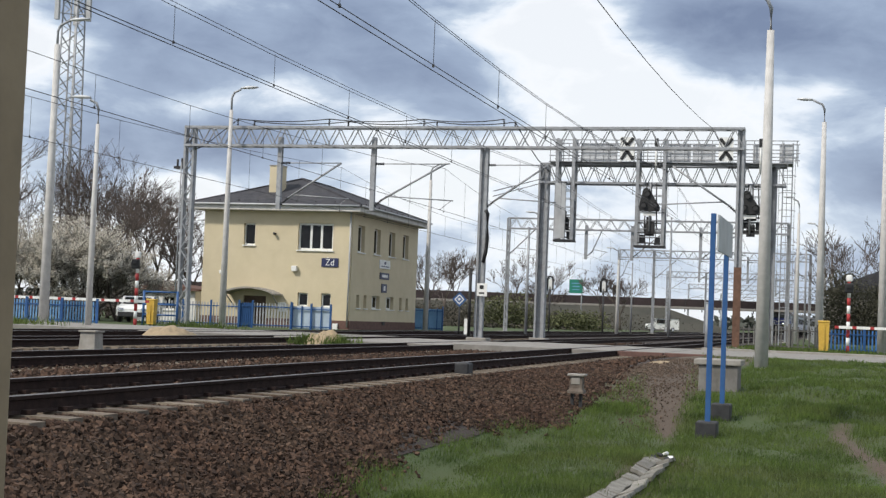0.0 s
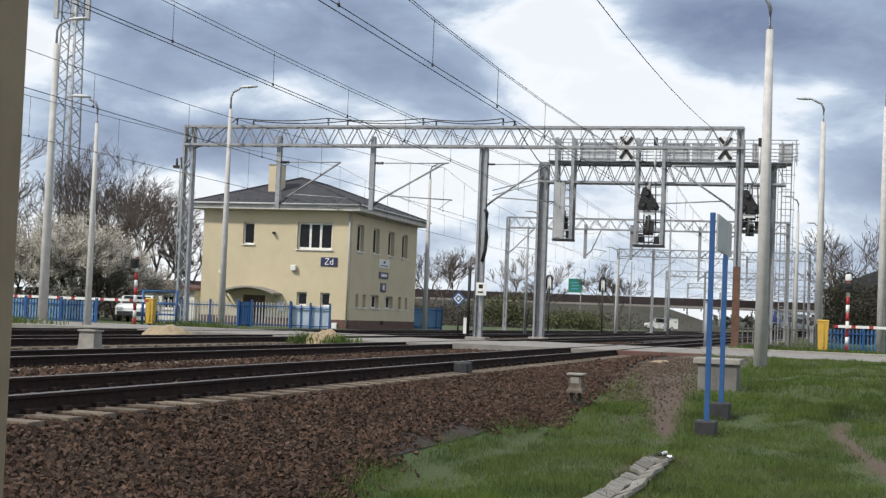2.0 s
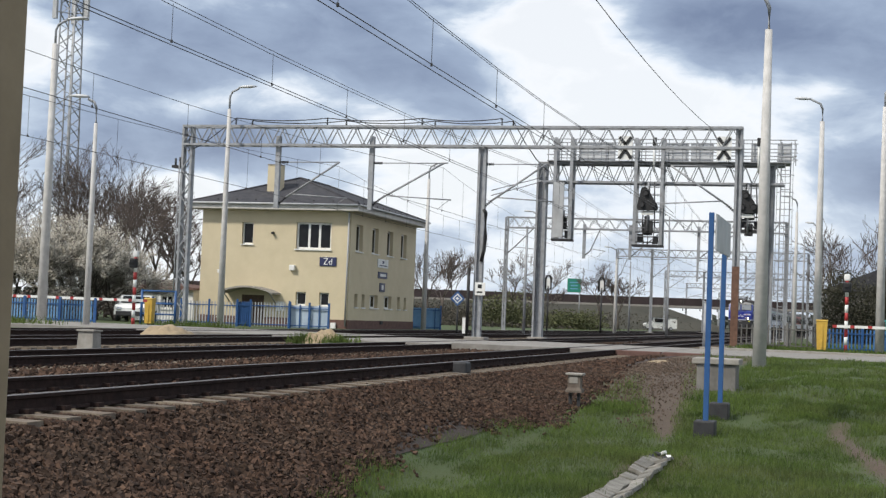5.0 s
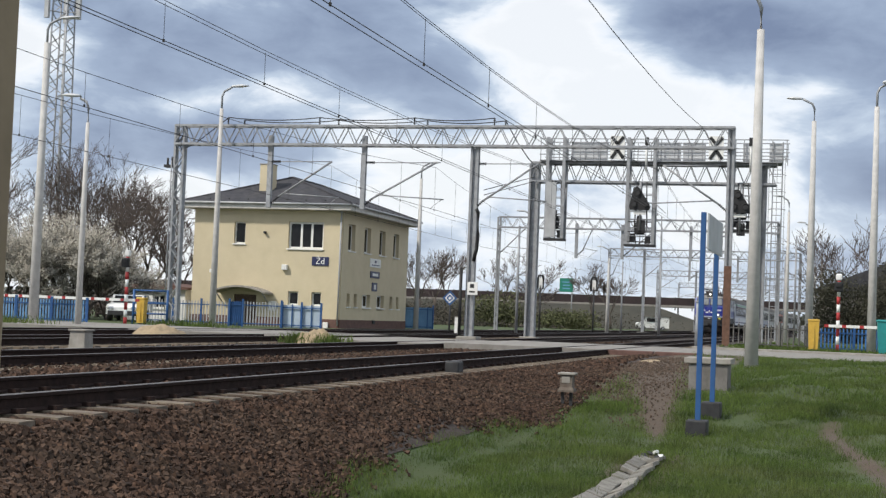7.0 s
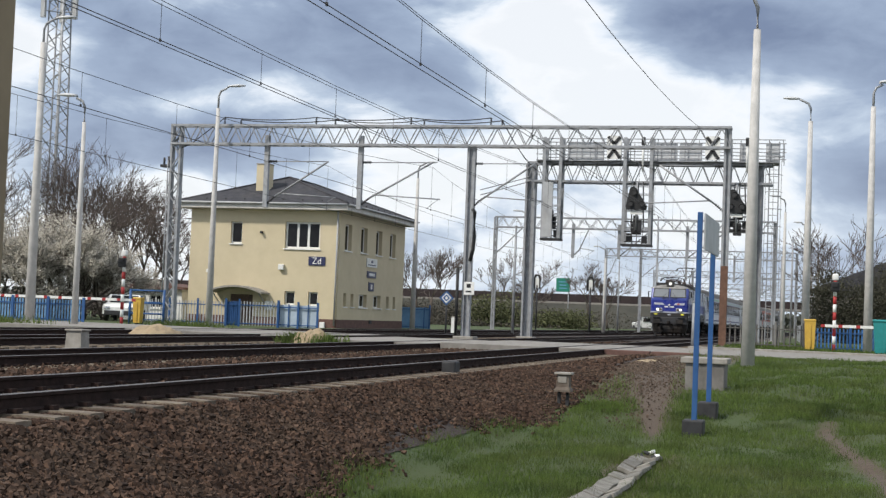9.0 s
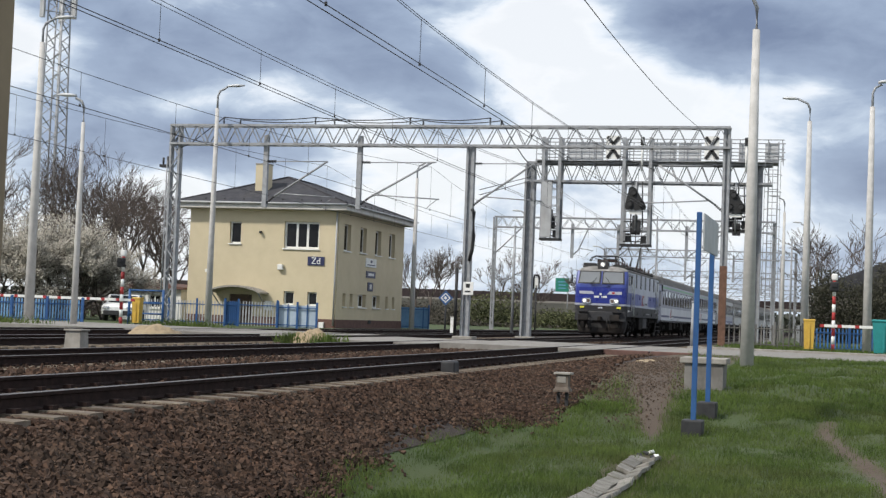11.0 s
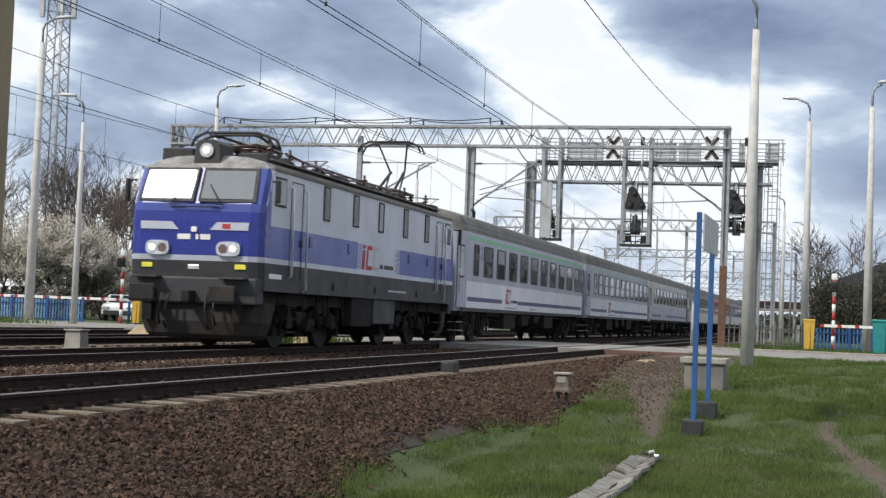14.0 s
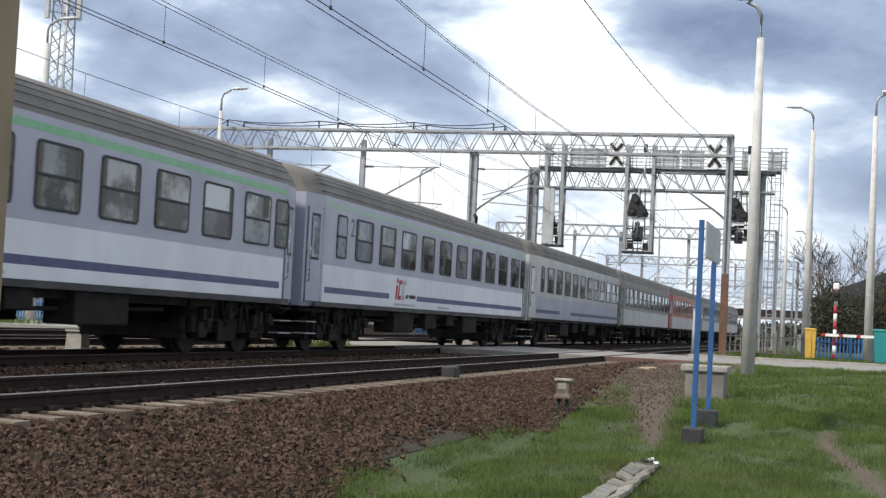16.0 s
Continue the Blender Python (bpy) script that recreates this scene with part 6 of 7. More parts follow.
    for k in range(34):
        x, y = 2.3 + k * 0.37 + rng.uniform(-0.1, 0.1), rng.uniform(-1.0, -0.25)
        q = bm_new()
        if k % 3 == 0:
            for e in range(4):
                disc(q, (x, y, 3.98 + e * 0.075), (0, 0, 1), 0.085, 0.035, 9)
            bar(q, (x, y, 3.88), (x, y, 4.34), 0.035, 6)
            part("roof_insulator", q, CERAMIC, L)
        elif k % 3 == 1:
            tube(q, [(x - 0.7, y, 3.90), (x - 0.55, y, 4.08), (x + 0.1, y, 4.12), (x + 0.55, y, 4.08), (x + 0.7, y, 3.90)], 0.03, 5)
            part("cable_run", q, CERAMIC, L)
        else:
            box(q, x - 0.16, x + 0.16, y - 0.12, y + 0.12, 3.88, 4.06 + rng.uniform(0, 0.16), 0.02)
            part("roof_box", q, LOCO_SKIRT, L)
    # running gear
    bogie(L, 4.65, 2.9, 0.60, 26)
    bogie(L, 12.3, 2.9, 0.60, 26)
    for x0, x1, z0 in ((6.7, 8.3, 0.45), (8.45, 10.3, 0.52)):
        for s in (-1, 1):
            q = bm_new()
            box(q, x0, x1, min(s * 0.9, s * 1.40), max(s * 0.9, s * 1.40), z0, 1.15, 0.03)
            part("underfloor_case", q, LOCO_SKIRT if x0 > 8 else UNDER, L)
    q = bm_new()
    box(q, 1.0, 15.7, -1.2, 1.2, 0.9, 1.17)
    part("underframe", q, UNDER, L)
    return L


def make_coach(label, upper, lower, line, stripe, emblem=True):
    C = thing("passenger_coach", label,
              "railway coach", group="coaches of the train")
    half = [(1.36, 0.98), (1.41, 1.10), (1.41, 3.30), (1.40, 3.50), (1.33, 3.76), (1.17, 3.97), (0.9, 4.11), (0.5, 4.20), (0.0, 4.23)]
    ring = half + [(-y, z) for y, z in half[-2::-1]]
    secs = []
    for x, k, dz in ((0.32, 0.90, -0.10), (0.75, 0.94, -0.03), (0.80, 0.945, -0.01), (1.25, 1.0, 0.0), (23.25, 1.0, 0.0), (23.70, 0.945, -0.01), (23.75, 0.94, -0.03), (24.18, 0.90, -0.10)):
        secs.append([(x, y * k, z + (dz if z > 3.6 else 0)) for y, z in ring])
    bm = bm_new()
    loft(bm, secs)
    for z in (1.08, 1.30, 1.44, 1.94, 3.26, 3.39, 3.50):
        split(bm, 2, z)
    for x in (1.4, 6.45, 9.05, 23.1):
        split(bm, 0, x)
    mats = [upper, lower, line, stripe, ROOF_GREY]
    for f in bm.faces:
        c = f.calc_center_median()
        if c.z > 3.50:
            f.material_index = 4
            f.smooth = True
        elif c.z > 3.39 or c.z > 1.94 and c.z < 3.26 or c.z < 1.08:
            f.material_index = 0
        elif c.z > 3.26:
            f.material_index = 2 if 1.25 < c.x < 23.25 else 0
        elif 1.30 < c.z < 1.44 and (1.4 < c.x < 6.45 or 9.05 < c.x < 23.1):
            f.material_index = 3
        else:
            f.material_index = 1 if 1.25 < c.x < 23.25 else 0
    part("body", bm, mats, C)
    bm = bm_new()
    for y, z in ((-1.375, 3.60), (-1.33, 3.76), (-1.25, 3.87), (-1.17, 3.97), (1.375, 3.60), (1.33, 3.76), (1.25, 3.87), (1.17, 3.97)):
        bar(bm, (1.0, y, z), (23.5, y, z), 0.011, 5)
    part("roof_ribs", bm, ROOF_GREY, C)
    for x in (3.0, 8.0, 13.0, 18.0, 21.5):
        bm = bm_new()
        box(bm, x, x + 0.45, -0.14, 0.14, 4.20, 4.30, 0.03)
        part("roof_vent", bm, ROOF_GREY, C)

    def gasket_mesh(w, h):
        q = bm_new()
        r, n = 0.10, 4

        def rr(a, b, rad, y):
            pts = []
            for cx, cz, s0 in ((a - rad, b - rad, 0), (-a + rad, b - rad, 1), (-a + rad, -b + rad, 2), (a - rad, -b + rad, 3)):
                for i in range(n):
                    t = (s0 + i / (n - 1)) * math.pi / 2
                    pts.append((cx + rad * math.cos(t), y, cz + rad * math.sin(t)))
            return pts
        loft(q, [rr(w / 2, h / 2, r, 0.0), rr(w / 2, h / 2, r, -0.016), rr(w / 2 - 0.045, h / 2 - 0.045, r * 0.7, -0.016), rr(w / 2 - 0.045, h / 2 - 0.045, r * 0.7, -0.006)], caps=False)
        return mesh_of("gasket", q, DARK)

    def plate(w, h, y, m, nm):
        q = bm_new()
        box(q, -w / 2, w / 2, y - 0.004, y, -h / 2, h / 2)
        return mesh_of(nm, q, m)
    g_big, g_slim = gasket_mesh(1.36, 1.02), gasket_mesh(0.72, 1.02)
    pane_u, pane_l = plate(1.28, 0.46, -0.006, COACH_SKY_GLASS, "pane"), plate(1.28, 0.46, -0.006, COACH_SHEEN_GLASS, "pane")
    pane_s, rail_b = plate(0.64, 0.46, -0.006, COACH_SHEEN_GLASS, "pane"), plate(1.28, 0.05, -0.016, DARK, "glazing_bar")
    rail_s = plate(0.64, 0.05, -0.016, DARK, "glazing_bar")
    rng = random.Random(len(label))
    blind, drape = plate(0.34, 0.40, -0.0085, SEAT_SHADE, "blind"), plate(0.13, 0.44, -0.0085, SEAT_SHADE, "curtain")
    for s in (-1, 1):
        side = Matrix.Identity(4) if s < 0 else Matrix.Rotation(math.pi, 4, "Z")
        for i in range(12):
            big = i not in (0, 11)
            x = 4.16 + 1.952 * (i - 1) if big else (2.45 if i == 0 else 23.05)
            w = new("window")
            w.parent = C
            w.matrix_basis = Matrix.Translation((x, s * 1.4105, 2.64)) @ side
            share("gasket", g_big if big else g_slim, w, Matrix.Identity(4))
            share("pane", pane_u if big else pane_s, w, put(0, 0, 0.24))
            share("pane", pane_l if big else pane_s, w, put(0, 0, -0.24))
            share("glazing_bar", rail_b if big else rail_s, w, Matrix.Identity(4))
            if big and rng.random() < 0.3:
                share("blind", blind, w, put(rng.choice((-0.4, 0.4)), 0, 0.26))
            elif big:
                for e in (-0.555, 0.555):
                    if rng.random() < 0.75:
                        for dz in (-0.24, 0.24):
                            share("curtain", drape, w, put(e, 0, dz))
        for x0 in (0.46, 23.38):
            d = new("door")
            d.parent = C
            def skin(xx):
                e = xx if xx < 12 else 24.5 - xx
                return 1.41 * float(np.interp(e, (0.32, 0.75, 0.80, 1.25), (0.90, 0.94, 0.945, 1.0)))

            def slab(nm, xa, xb, za, zb, d0, d1, m):
                q = bm_new()
                loft(q, [[(xx, s * (skin(xx) + dd), zz) for xx, zz in ((xa, za), (xb, za), (xb, zb), (xa, zb))] for dd in (d0, d1)])
                part(nm, q, m, d)
            slab("leaf", x0, x0 + 0.66, 1.10, 3.18, -0.01, 0.022, upper)
            slab("gasket", x0 + 0.14, x0 + 0.52, 2.02, 3.06, 0.018, 0.030, DARK)
            slab("pane", x0 + 0.18, x0 + 0.48, 2.08, 3.00, 0.026, 0.036, COACH_SKY_GLASS)
            for xa in (x0 - 0.03, x0 + 0.66):
                slab("door_seam", xa, xa + 0.03, 1.08, 3.2, -0.01, 0.012, DARK)
            q = bm_new()
            yr = skin(x0) + 0.07
            tube(q, [(x0 + 0.06, s * (yr - 0.07), 1.5), (x0 + 0.06, s * yr, 1.55), (x0 + 0.06, s * yr, 2.3), (x0 + 0.06, s * (yr - 0.07), 2.35)], 0.016, 5)
            part("grab_rail", q, CHROME, d)
            for k in range(3):
                q = bm_new()
                a, b = sorted((s * 1.05, s * 1.36))
                box(q, x0 - 0.02, x0 + 0.68, a, b, 0.36 + 0.26 * k, 0.385 + 0.26 * k)
                part("step", q, STEEL if k < 2 else UNDER, d)
        yb = sorted((s * 1.411, s * 1.415))
        if emblem:
            lg = new("emblem")
            lg.parent = C

            def stroke(a, b, c, d, m):
                q = bm_new()
                k = 0.22 * -s
                loft(q, [[(a + k * (c - 1.3), yy, c), (b + k * (c - 1.3), yy, c), (b + k * (d - 1.3), yy, d), (a + k * (d - 1.3), yy, d)] for yy in yb])
                part("emblem_stroke", q, m, lg)
            for x0, x1, m in ((6.98, 7.13, RED_PAINT), (7.20, 7.50, RED_PAINT), (7.56, 7.86, GREY_SHEET)):
                if x1 - x0 < 0.2:
                    stroke(x0, x1, 1.30, 1.68, m)
                    stroke(x0, x1, 1.74, 1.86, m)
                else:
                    stroke(x0, x0 + 0.11, 1.30, 1.82, m)
                    stroke(x0 + 0.11, x1, 1.30, 1.41, m)
                    stroke(x0 + 0.11, x1, 1.71, 1.82, m)
            for a, b in ((7.98, 8.22), (8.30, 8.92)):
                q = bm_new()
                box(q, a, b, *yb, 1.35, 1.45)
                part("lettering_bar", q, DARK, lg)
        for a, b in ((6.9, 8.9), (11.3, 12.6)):
            q = bm_new()
            box(q, a, b, *yb, 1.14, 1.20)
            part("lettering_bar", q, GREY_SHEET, C)
        turn = FACE_Y if s < 0 else Matrix.Rotation(math.pi, 4, "Z") @ FACE_Y
        lettering("class_figure", "2", 0.62, put(3.22 if s < 0 else 21.3, s * 1.412, 2.88) @ turn, COACH_STRIPE, C, 0.002)
        q = bm_new()
        bar(q, (0.8, s * 1.40, 1.04), (23.7, s * 1.40, 1.04), 0, flat=(0.015, 0.05))
        part("sole_bar", q, LOCO_SKIRT if emblem else UNDER, C)
        for x0, x1, z0 in ((7.3, 9.2, 0.42), (10.4, 11.6, 0.55), (12.8, 13.6, 0.65), (14.8, 16.6, 0.45)):
            q = bm_new()
            a, b = sorted((s * 0.75, s * 1.32))
            box(q, x0, x1, a, b, z0, 0.98, 0.03)
            part("underfloor_case", q, UNDER, C)
    for x in (0.05, 24.18):
        q = bm_new()
        loft(q, [[(xx, y, z) for y, z in ((-0.62, 1.15), (0.62, 1.15), (0.62, 3.35), (0.45, 3.5), (-0.45, 3.5), (-0.62, 3.35))] for xx in (x, x + 0.27)])
        part("gangway_bellows", q, BLACK, C)
    buffer_pair(C, 0.45, -1)
    buffer_pair(C, 24.05, 1)
    q = bm_new()
    box(q, 0.6, 23.9, -1.15, 1.15, 0.84, 1.0)
    part("underframe", q, UNDER, C)
    q = bm_new()
    tube(q, [(5.5, -1.0, 0.75), (9.8, -1.05, 0.62), (13.0, -1.05, 0.66), (18.5, -1.0, 0.75)], 0.04, 6)
    part("brake_pipe", q, UNDER, C)
    bogie(C, 3.25, 2.5, 0.46, 20)
    bogie(C, 21.25, 2.5, 0.46, 20)
    return C


loco = make_loco()
COACH_PALE_GREEN = mat("coach_paler_green", (0.30, 0.42, 0.34), (0.34, 0.40, 0.38), rough=0.5, scale=0.8)
COACH_CREAM = mat("coach_chalky_white", (0.50, 0.50, 0.49), (0.42, 0.42, 0.41), rough=0.5, scale=0.8, stain=(0.30, 0.29, 0.28), stain_scale=0.9, stain_amt=0.4, streak=0.3)
COACH_TAUPE = mat("coach_worn_taupe", (0.27, 0.25, 0.235), (0.22, 0.205, 0.19), rough=0.6, scale=0.8, stain=(0.16, 0.145, 0.13), stain_scale=0.9, stain_amt=0.5, streak=0.3)
COACH_RED = mat("coach_faded_red", (0.40, 0.10, 0.07), (0.34, 0.085, 0.06), rough=0.5, scale=0.8, stain=(0.28, 0.16, 0.13), stain_scale=0.9, stain_amt=0.4)
cars = [make_coach("lilac-grey and white passenger coach with a bright green line", COACH_LILAC, COACH_WHITE, COACH_GREEN, COACH_STRIPE),
        make_coach("lilac-grey and white passenger coach with a faded green line", COACH_LILAC, COACH_WHITE, COACH_PALE_GREEN, COACH_STRIPE),
        make_coach("chalky white passenger coach with a lilac lower side", COACH_CREAM, COACH_LILAC, COACH_CREAM, COACH_STRIPE, False),
        make_coach("weathered taupe-grey passenger coach with a pale lower side", COACH_TAUPE, COACH_CREAM, COACH_TAUPE, COACH_CREAM, False),
        make_coach("faded red and grey passenger coach", COACH_RED, COACH_CREAM, COACH_RED, COACH_CREAM, False)]
cars += [copy_thing(cars[3], pose(0, 0, 0)) for _ in range(2)]


# ---------------- plants and distance ----------------
def bare_tree(x, y, h, seed, spread=0.45, trunk_r=0.16, label="bare leafless tree with fine upright twigs", fine=5, blossom=0, multi=1, thin=0.013):
    """A branching tree: thick limbs in one mesh, fine twigs (and blossom) in others."""
    rng = random.Random(seed)
    t = thing("tree", label, "tree")
    limbs, twigs, petals = bm_new(), ([], []), ([], [])
    stems = []

    def twig(a, b, ra, rb):
        d = (b - a)
        s = d.cross(Vector((rng.uniform(-1, 1), rng.uniform(-1, 1), 0.3))).normalized()
        u = s.cross(d).normalized()
        k = len(twigs[0])
        for end, r in ((a, ra), (b, rb)):
            for ang in (0, 2.1, 4.2):
                twigs[0].append(tuple(end + (s * math.cos(ang) + u * math.sin(ang)) * r))
        for i in range(3):
            j = (i + 1) % 3
            twigs[1].append((k + i, k + j, k + 3 + j, k + 3 + i))

    def petal(p, n):
        for _ in range(n):
            c = p + Vector([rng.gauss(0, 0.10) for _ in range(3)])
            k = len(petals[0])
            r = rng.uniform(0.022, 0.052)
            a = Vector([rng.uniform(-1, 1) for _ in range(3)]).normalized()
            b = a.orthogonal().normalized()
            petals[0].extend((tuple(c + a * r), tuple(c + b * r), tuple(c - a * r), tuple(c - b * r)))
            petals[1].append((k, k + 1, k + 2, k + 3))

    def grow(p, d, length, r, depth):
        n = 3
        pts, q = [p], p
        for i in range(n):
            d = (d + Vector([rng.gauss(0, 0.10) for _ in range(3)]) + Vector((0, 0, 0.06))).normalized()
            q = q + d * length / n
            pts.append(q)
        r2 = r * 0.66
        if depth <= 2:
            if not depth:
                stems.append(bm_new())
            tube(limbs if depth else stems[-1], pts, r, 6 if depth < 2 else 5, [r + (r2 - r) * i / n for i in range(n + 1)])
        else:
            for i in range(n):
                twig(pts[i], pts[i + 1], max(r + (r2 - r) * i / n, thin), max(r + (r2 - r) * (i + 1) / n, thin * 0.85))
        if blossom and depth >= 3:
            for c in pts[1:]:
                petal(c, blossom)
        if depth >= fine:
            return
        kids = rng.choice((3, 4)) if depth < 3 else rng.choice((2, 3, 3))
        for i in range(kids):
            at = pts[rng.choice((1, 2, 3, 3))] if depth else pts[rng.choice((2, 3, 3))]
            side = Vector((rng.gauss(0, 1), rng.gauss(0, 1), rng.gauss(0, 0.4))).normalized()
            grow(at, (d + side * (spread + 0.25 * rng.random())).normalized(), length * rng.uniform(0.58, 0.80), r2 * rng.uniform(0.6, 0.85), depth + 1)

    z = ground_z(x, y) - 0.1
    for m in range(multi):
        lean = Vector((rng.gauss(0, 0.12 * multi), rng.gauss(0, 0.12 * multi), 1)).normalized()
        grow(Vector((x + rng.gauss(0, 0.25) * (multi - 1), y + rng.gauss(0, 0.3) * (multi - 1), z)), lean, h * 0.36, trunk_r, 0)
    for q in stems:
        part("trunk", q, BARK, t)
    tagged(part("branchwork", limbs, BARK, t), kind="stuff")
    for nm, (v, f), m in (("crown", twigs, TWIG), ("blossom", petals, BLOSSOM)):
        if f:
            me = bpy.data.meshes.new(nm)
            me.from_pydata(v, [], f)
            me.materials.append(m)
            ob = new(nm, me)
            ob.parent = t
            tagged(ob, kind="stuff")
    return t


LEFT_TREES = ((84.0, 53.5, 15.0), (86.5, 50.0, 11.5), (88.0, 47.3, 13.0), (86.0, 44.9, 10.0), (87.5, 43.0, 8.6), (89.0, 41.6, 7.0), (91.0, 45.8, 10.8), (90.0, 50.5, 12.0),
              (78.0, 49.5, 13.0), (92.0, 43.8, 8.8), (89.5, 48.8, 12.5), (93.0, 47.8, 12.0), (94.0, 41.0, 6.2), (85.0, 47.0, 10.0), (95.0, 50.5, 12.5))
for i, (x, y, h) in enumerate(LEFT_TREES):
    bare_tree(x, y, h * 0.9, 20 + i, 0.46, 0.15, fine=6, thin=0.012)
for i, (x, y, h) in enumerate(((72.0, 43.0, 6.9), (73.0, 41.0, 6.6), (71.5, 45.0, 6.4), (73.5, 40.2, 4.8), (70.0, 46.6, 5.4), (71.0, 42.0, 5.4), (74.5, 43.8, 6.2))):
    bare_tree(x, y, h, 60 + i, 0.62, 0.07, "white blossoming shrub with many thin stems", fine=4, blossom=11, multi=5)
for i, (x, y, h) in enumerate(((203.0, 54.3, 10.5), (205.0, 46.3, 10), (206.0, 42.8, 9.2), (208.5, 34.3, 10.0), (209.0, 31.5, 8.5), (150.0, 41.6, 8.5), (152.0, 43.4, 7.8))):
    bare_tree(x, y, h, 90 + i, 0.5, 0.16, "distant bare tree beside the railway bank", fine=6, thin=0.022 if x > 180 else 0.014)
for i, (x, y, h) in enumerate(((128.0, 0.9, 10.8), (128.5, -1.2, 10.5), (129.0, 2.4, 8.6))):
    bare_tree(x, y, h, 120 + i, 0.5, 0.10, "bare tree behind the house roof", fine=5, thin=0.018)


def clump_bank(name, boxes, n, size, material, label, seed):
    """Scrub: a great many small leaf clumps in uneven heaps."""
    rng = np.random.default_rng(seed)
    vs, fs = [], []
    for x0, y0, x1, y1, deep, hgt in boxes:
        m = n
        f = rng.random(m)
        px, py = x0 + (x1 - x0) * f + rng.normal(0, deep, m) * 0.5, y0 + (y1 - y0) * f + rng.normal(0, deep, m) * 0.5
        bumps = 0.62 + 0.38 * np.sin(f * 23.0 + x0) * np.sin(f * 9.0 + 1.3 + y0)
        pz = rng.random(m) ** 0.8 * hgt * bumps
        for a, b, c in zip(px, py, pz):
            k = len(vs)
            d1 = rng.normal(0, 1, 3)
            d1 /= np.linalg.norm(d1)
            d2 = np.cross(d1, rng.normal(0, 1, 3))
            d2 /= np.linalg.norm(d2)
            s = size * rng.uniform(0.5, 1.3)
            z = ground_z(a, b)
            p = np.array((a, b, z + max(c, 0.02)))
            vs += [tuple(p + d1 * s), tuple(p + d2 * s * 0.7), tuple(p - d1 * s), tuple(p - d2 * s * 0.7)]
            fs.append((k, k + 1, k + 2, k + 3))
    return stuff(name, vs, fs, material, label, "scrub")


clump_bank("scrub", ((212, 66, 222, 36, 12, 3.0), (214, 50, 220, 42, 3, 2.4), (140, 60, 160, 38, 9, 0.9), (190, 62, 198, 41, 7, 3.6)), 12000, 0.13, BUSH, "thin greenish scrub along the far bank", 3)
clump_bank("green_bushes", ((158, 38.6, 158, 34.2, 2.0, 4.2), (168, 33.0, 168, 28.0, 2.0, 2.6)), 5000, 0.12, mat("budding_leaves", (0.095, 0.105, 0.042), (0.07, 0.075, 0.035), rough=0.95, by_island=0.35), "budding greenish bushes before the bank", 5)
clump_bank("undergrowth", ((80, 54, 90, 39, 3, 2.2),), 7000, 0.10, TWIG, "tangled brown undergrowth below the bare trees", 4)
clump_bank("hedge", ((109, 1.5, 111, -8, 1.3, 6.1),), 48000, 0.075, mat("dark_thicket", (0.060, 0.058, 0.036), (0.042, 0.042, 0.028), rough=0.95, by_island=0.3), "dark thicket beside the house", 6)
clump_bank("far_woods", ((700, 420, 800, -260, 20, 11),), 22000, 1.8, mat("far_woods", (0.07, 0.075, 0.06), (0.05, 0.055, 0.045), rough=0.95, by_island=0.3), "far dark line of woods", 8)


def viaduct():
    v = thing("road_viaduct", "long road viaduct with dark brown noise barriers on a grassy bank", "viaduct")
    a, b = Vector((236.0, 124.0, 0)), Vector((278.0, -33.0, 0))
    d = (b - a).normalized()
    nrm = Vector((-d.y, d.x, 0))
    L = (b - a).length

    def along(s, off, z):
        p = a + d * s + nrm * off
        return (p.x, p.y, z)
    for i in range(54):
        s0, s1 = L * i / 54, L * (i + 1) / 54
        bm = bm_new()
        loft(bm, [[along(s, 0, z) for z in (3.7 + 0.9 * s / L, 5.3 + 0.5 * s / L)] + [along(s, -0.15, z) for z in (5.3 + 0.5 * s / L, 3.7 + 0.9 * s / L)] for s in (s0 + 0.06, s1 - 0.06)])
        part("barrier_panel", bm, WALL_BROWN, v)
        bm = bm_new()
        bar(bm, along(s0, 0, 3.4), along(s0, 0, 5.45 + 0.5 * s0 / L), 0, flat=(0.08, 0.08))
        part("barrier_post", bm, DARK, v)
    bm = bm_new()
    loft(bm, [[along(s, o, 3.62 + 0.9 * s / L + z) for o, z in ((0.5, -0.35), (0.5, 0), (-9, 0), (-9, -0.35))] for s in (0, L)])
    part("deck_edge", bm, CONCRETE, v)
    s_ab = 95.0
    bm = bm_new()
    loft(bm, [[along(s, o, z) for o, z in ((10, -0.3), (0.3, 3.3 + 0.9 * s / L), (-9, 3.3 + 0.9 * s / L), (-20, -0.3))] for s in (0, s_ab)])
    loft(bm, [[along(s_ab + k * 11, o * (1 - k * 0.1), z * (1 - k) - 0.2) for o, z in ((10, 0), (0.3, 3.9), (-9, 3.9), (-20, 0))] for k in (0, 1)])
    part("embankment", bm, EARTH_BANK, v)
    for s in (112.0, 124.0, 136.0):
        for o in (-2.0, -7.0):
            bm = bm_new()
            bar(bm, along(s, o, -0.3), along(s, o, 4.0), 0.5, 10)
            part("pier", bm, CONCRETE, v)


viaduct()


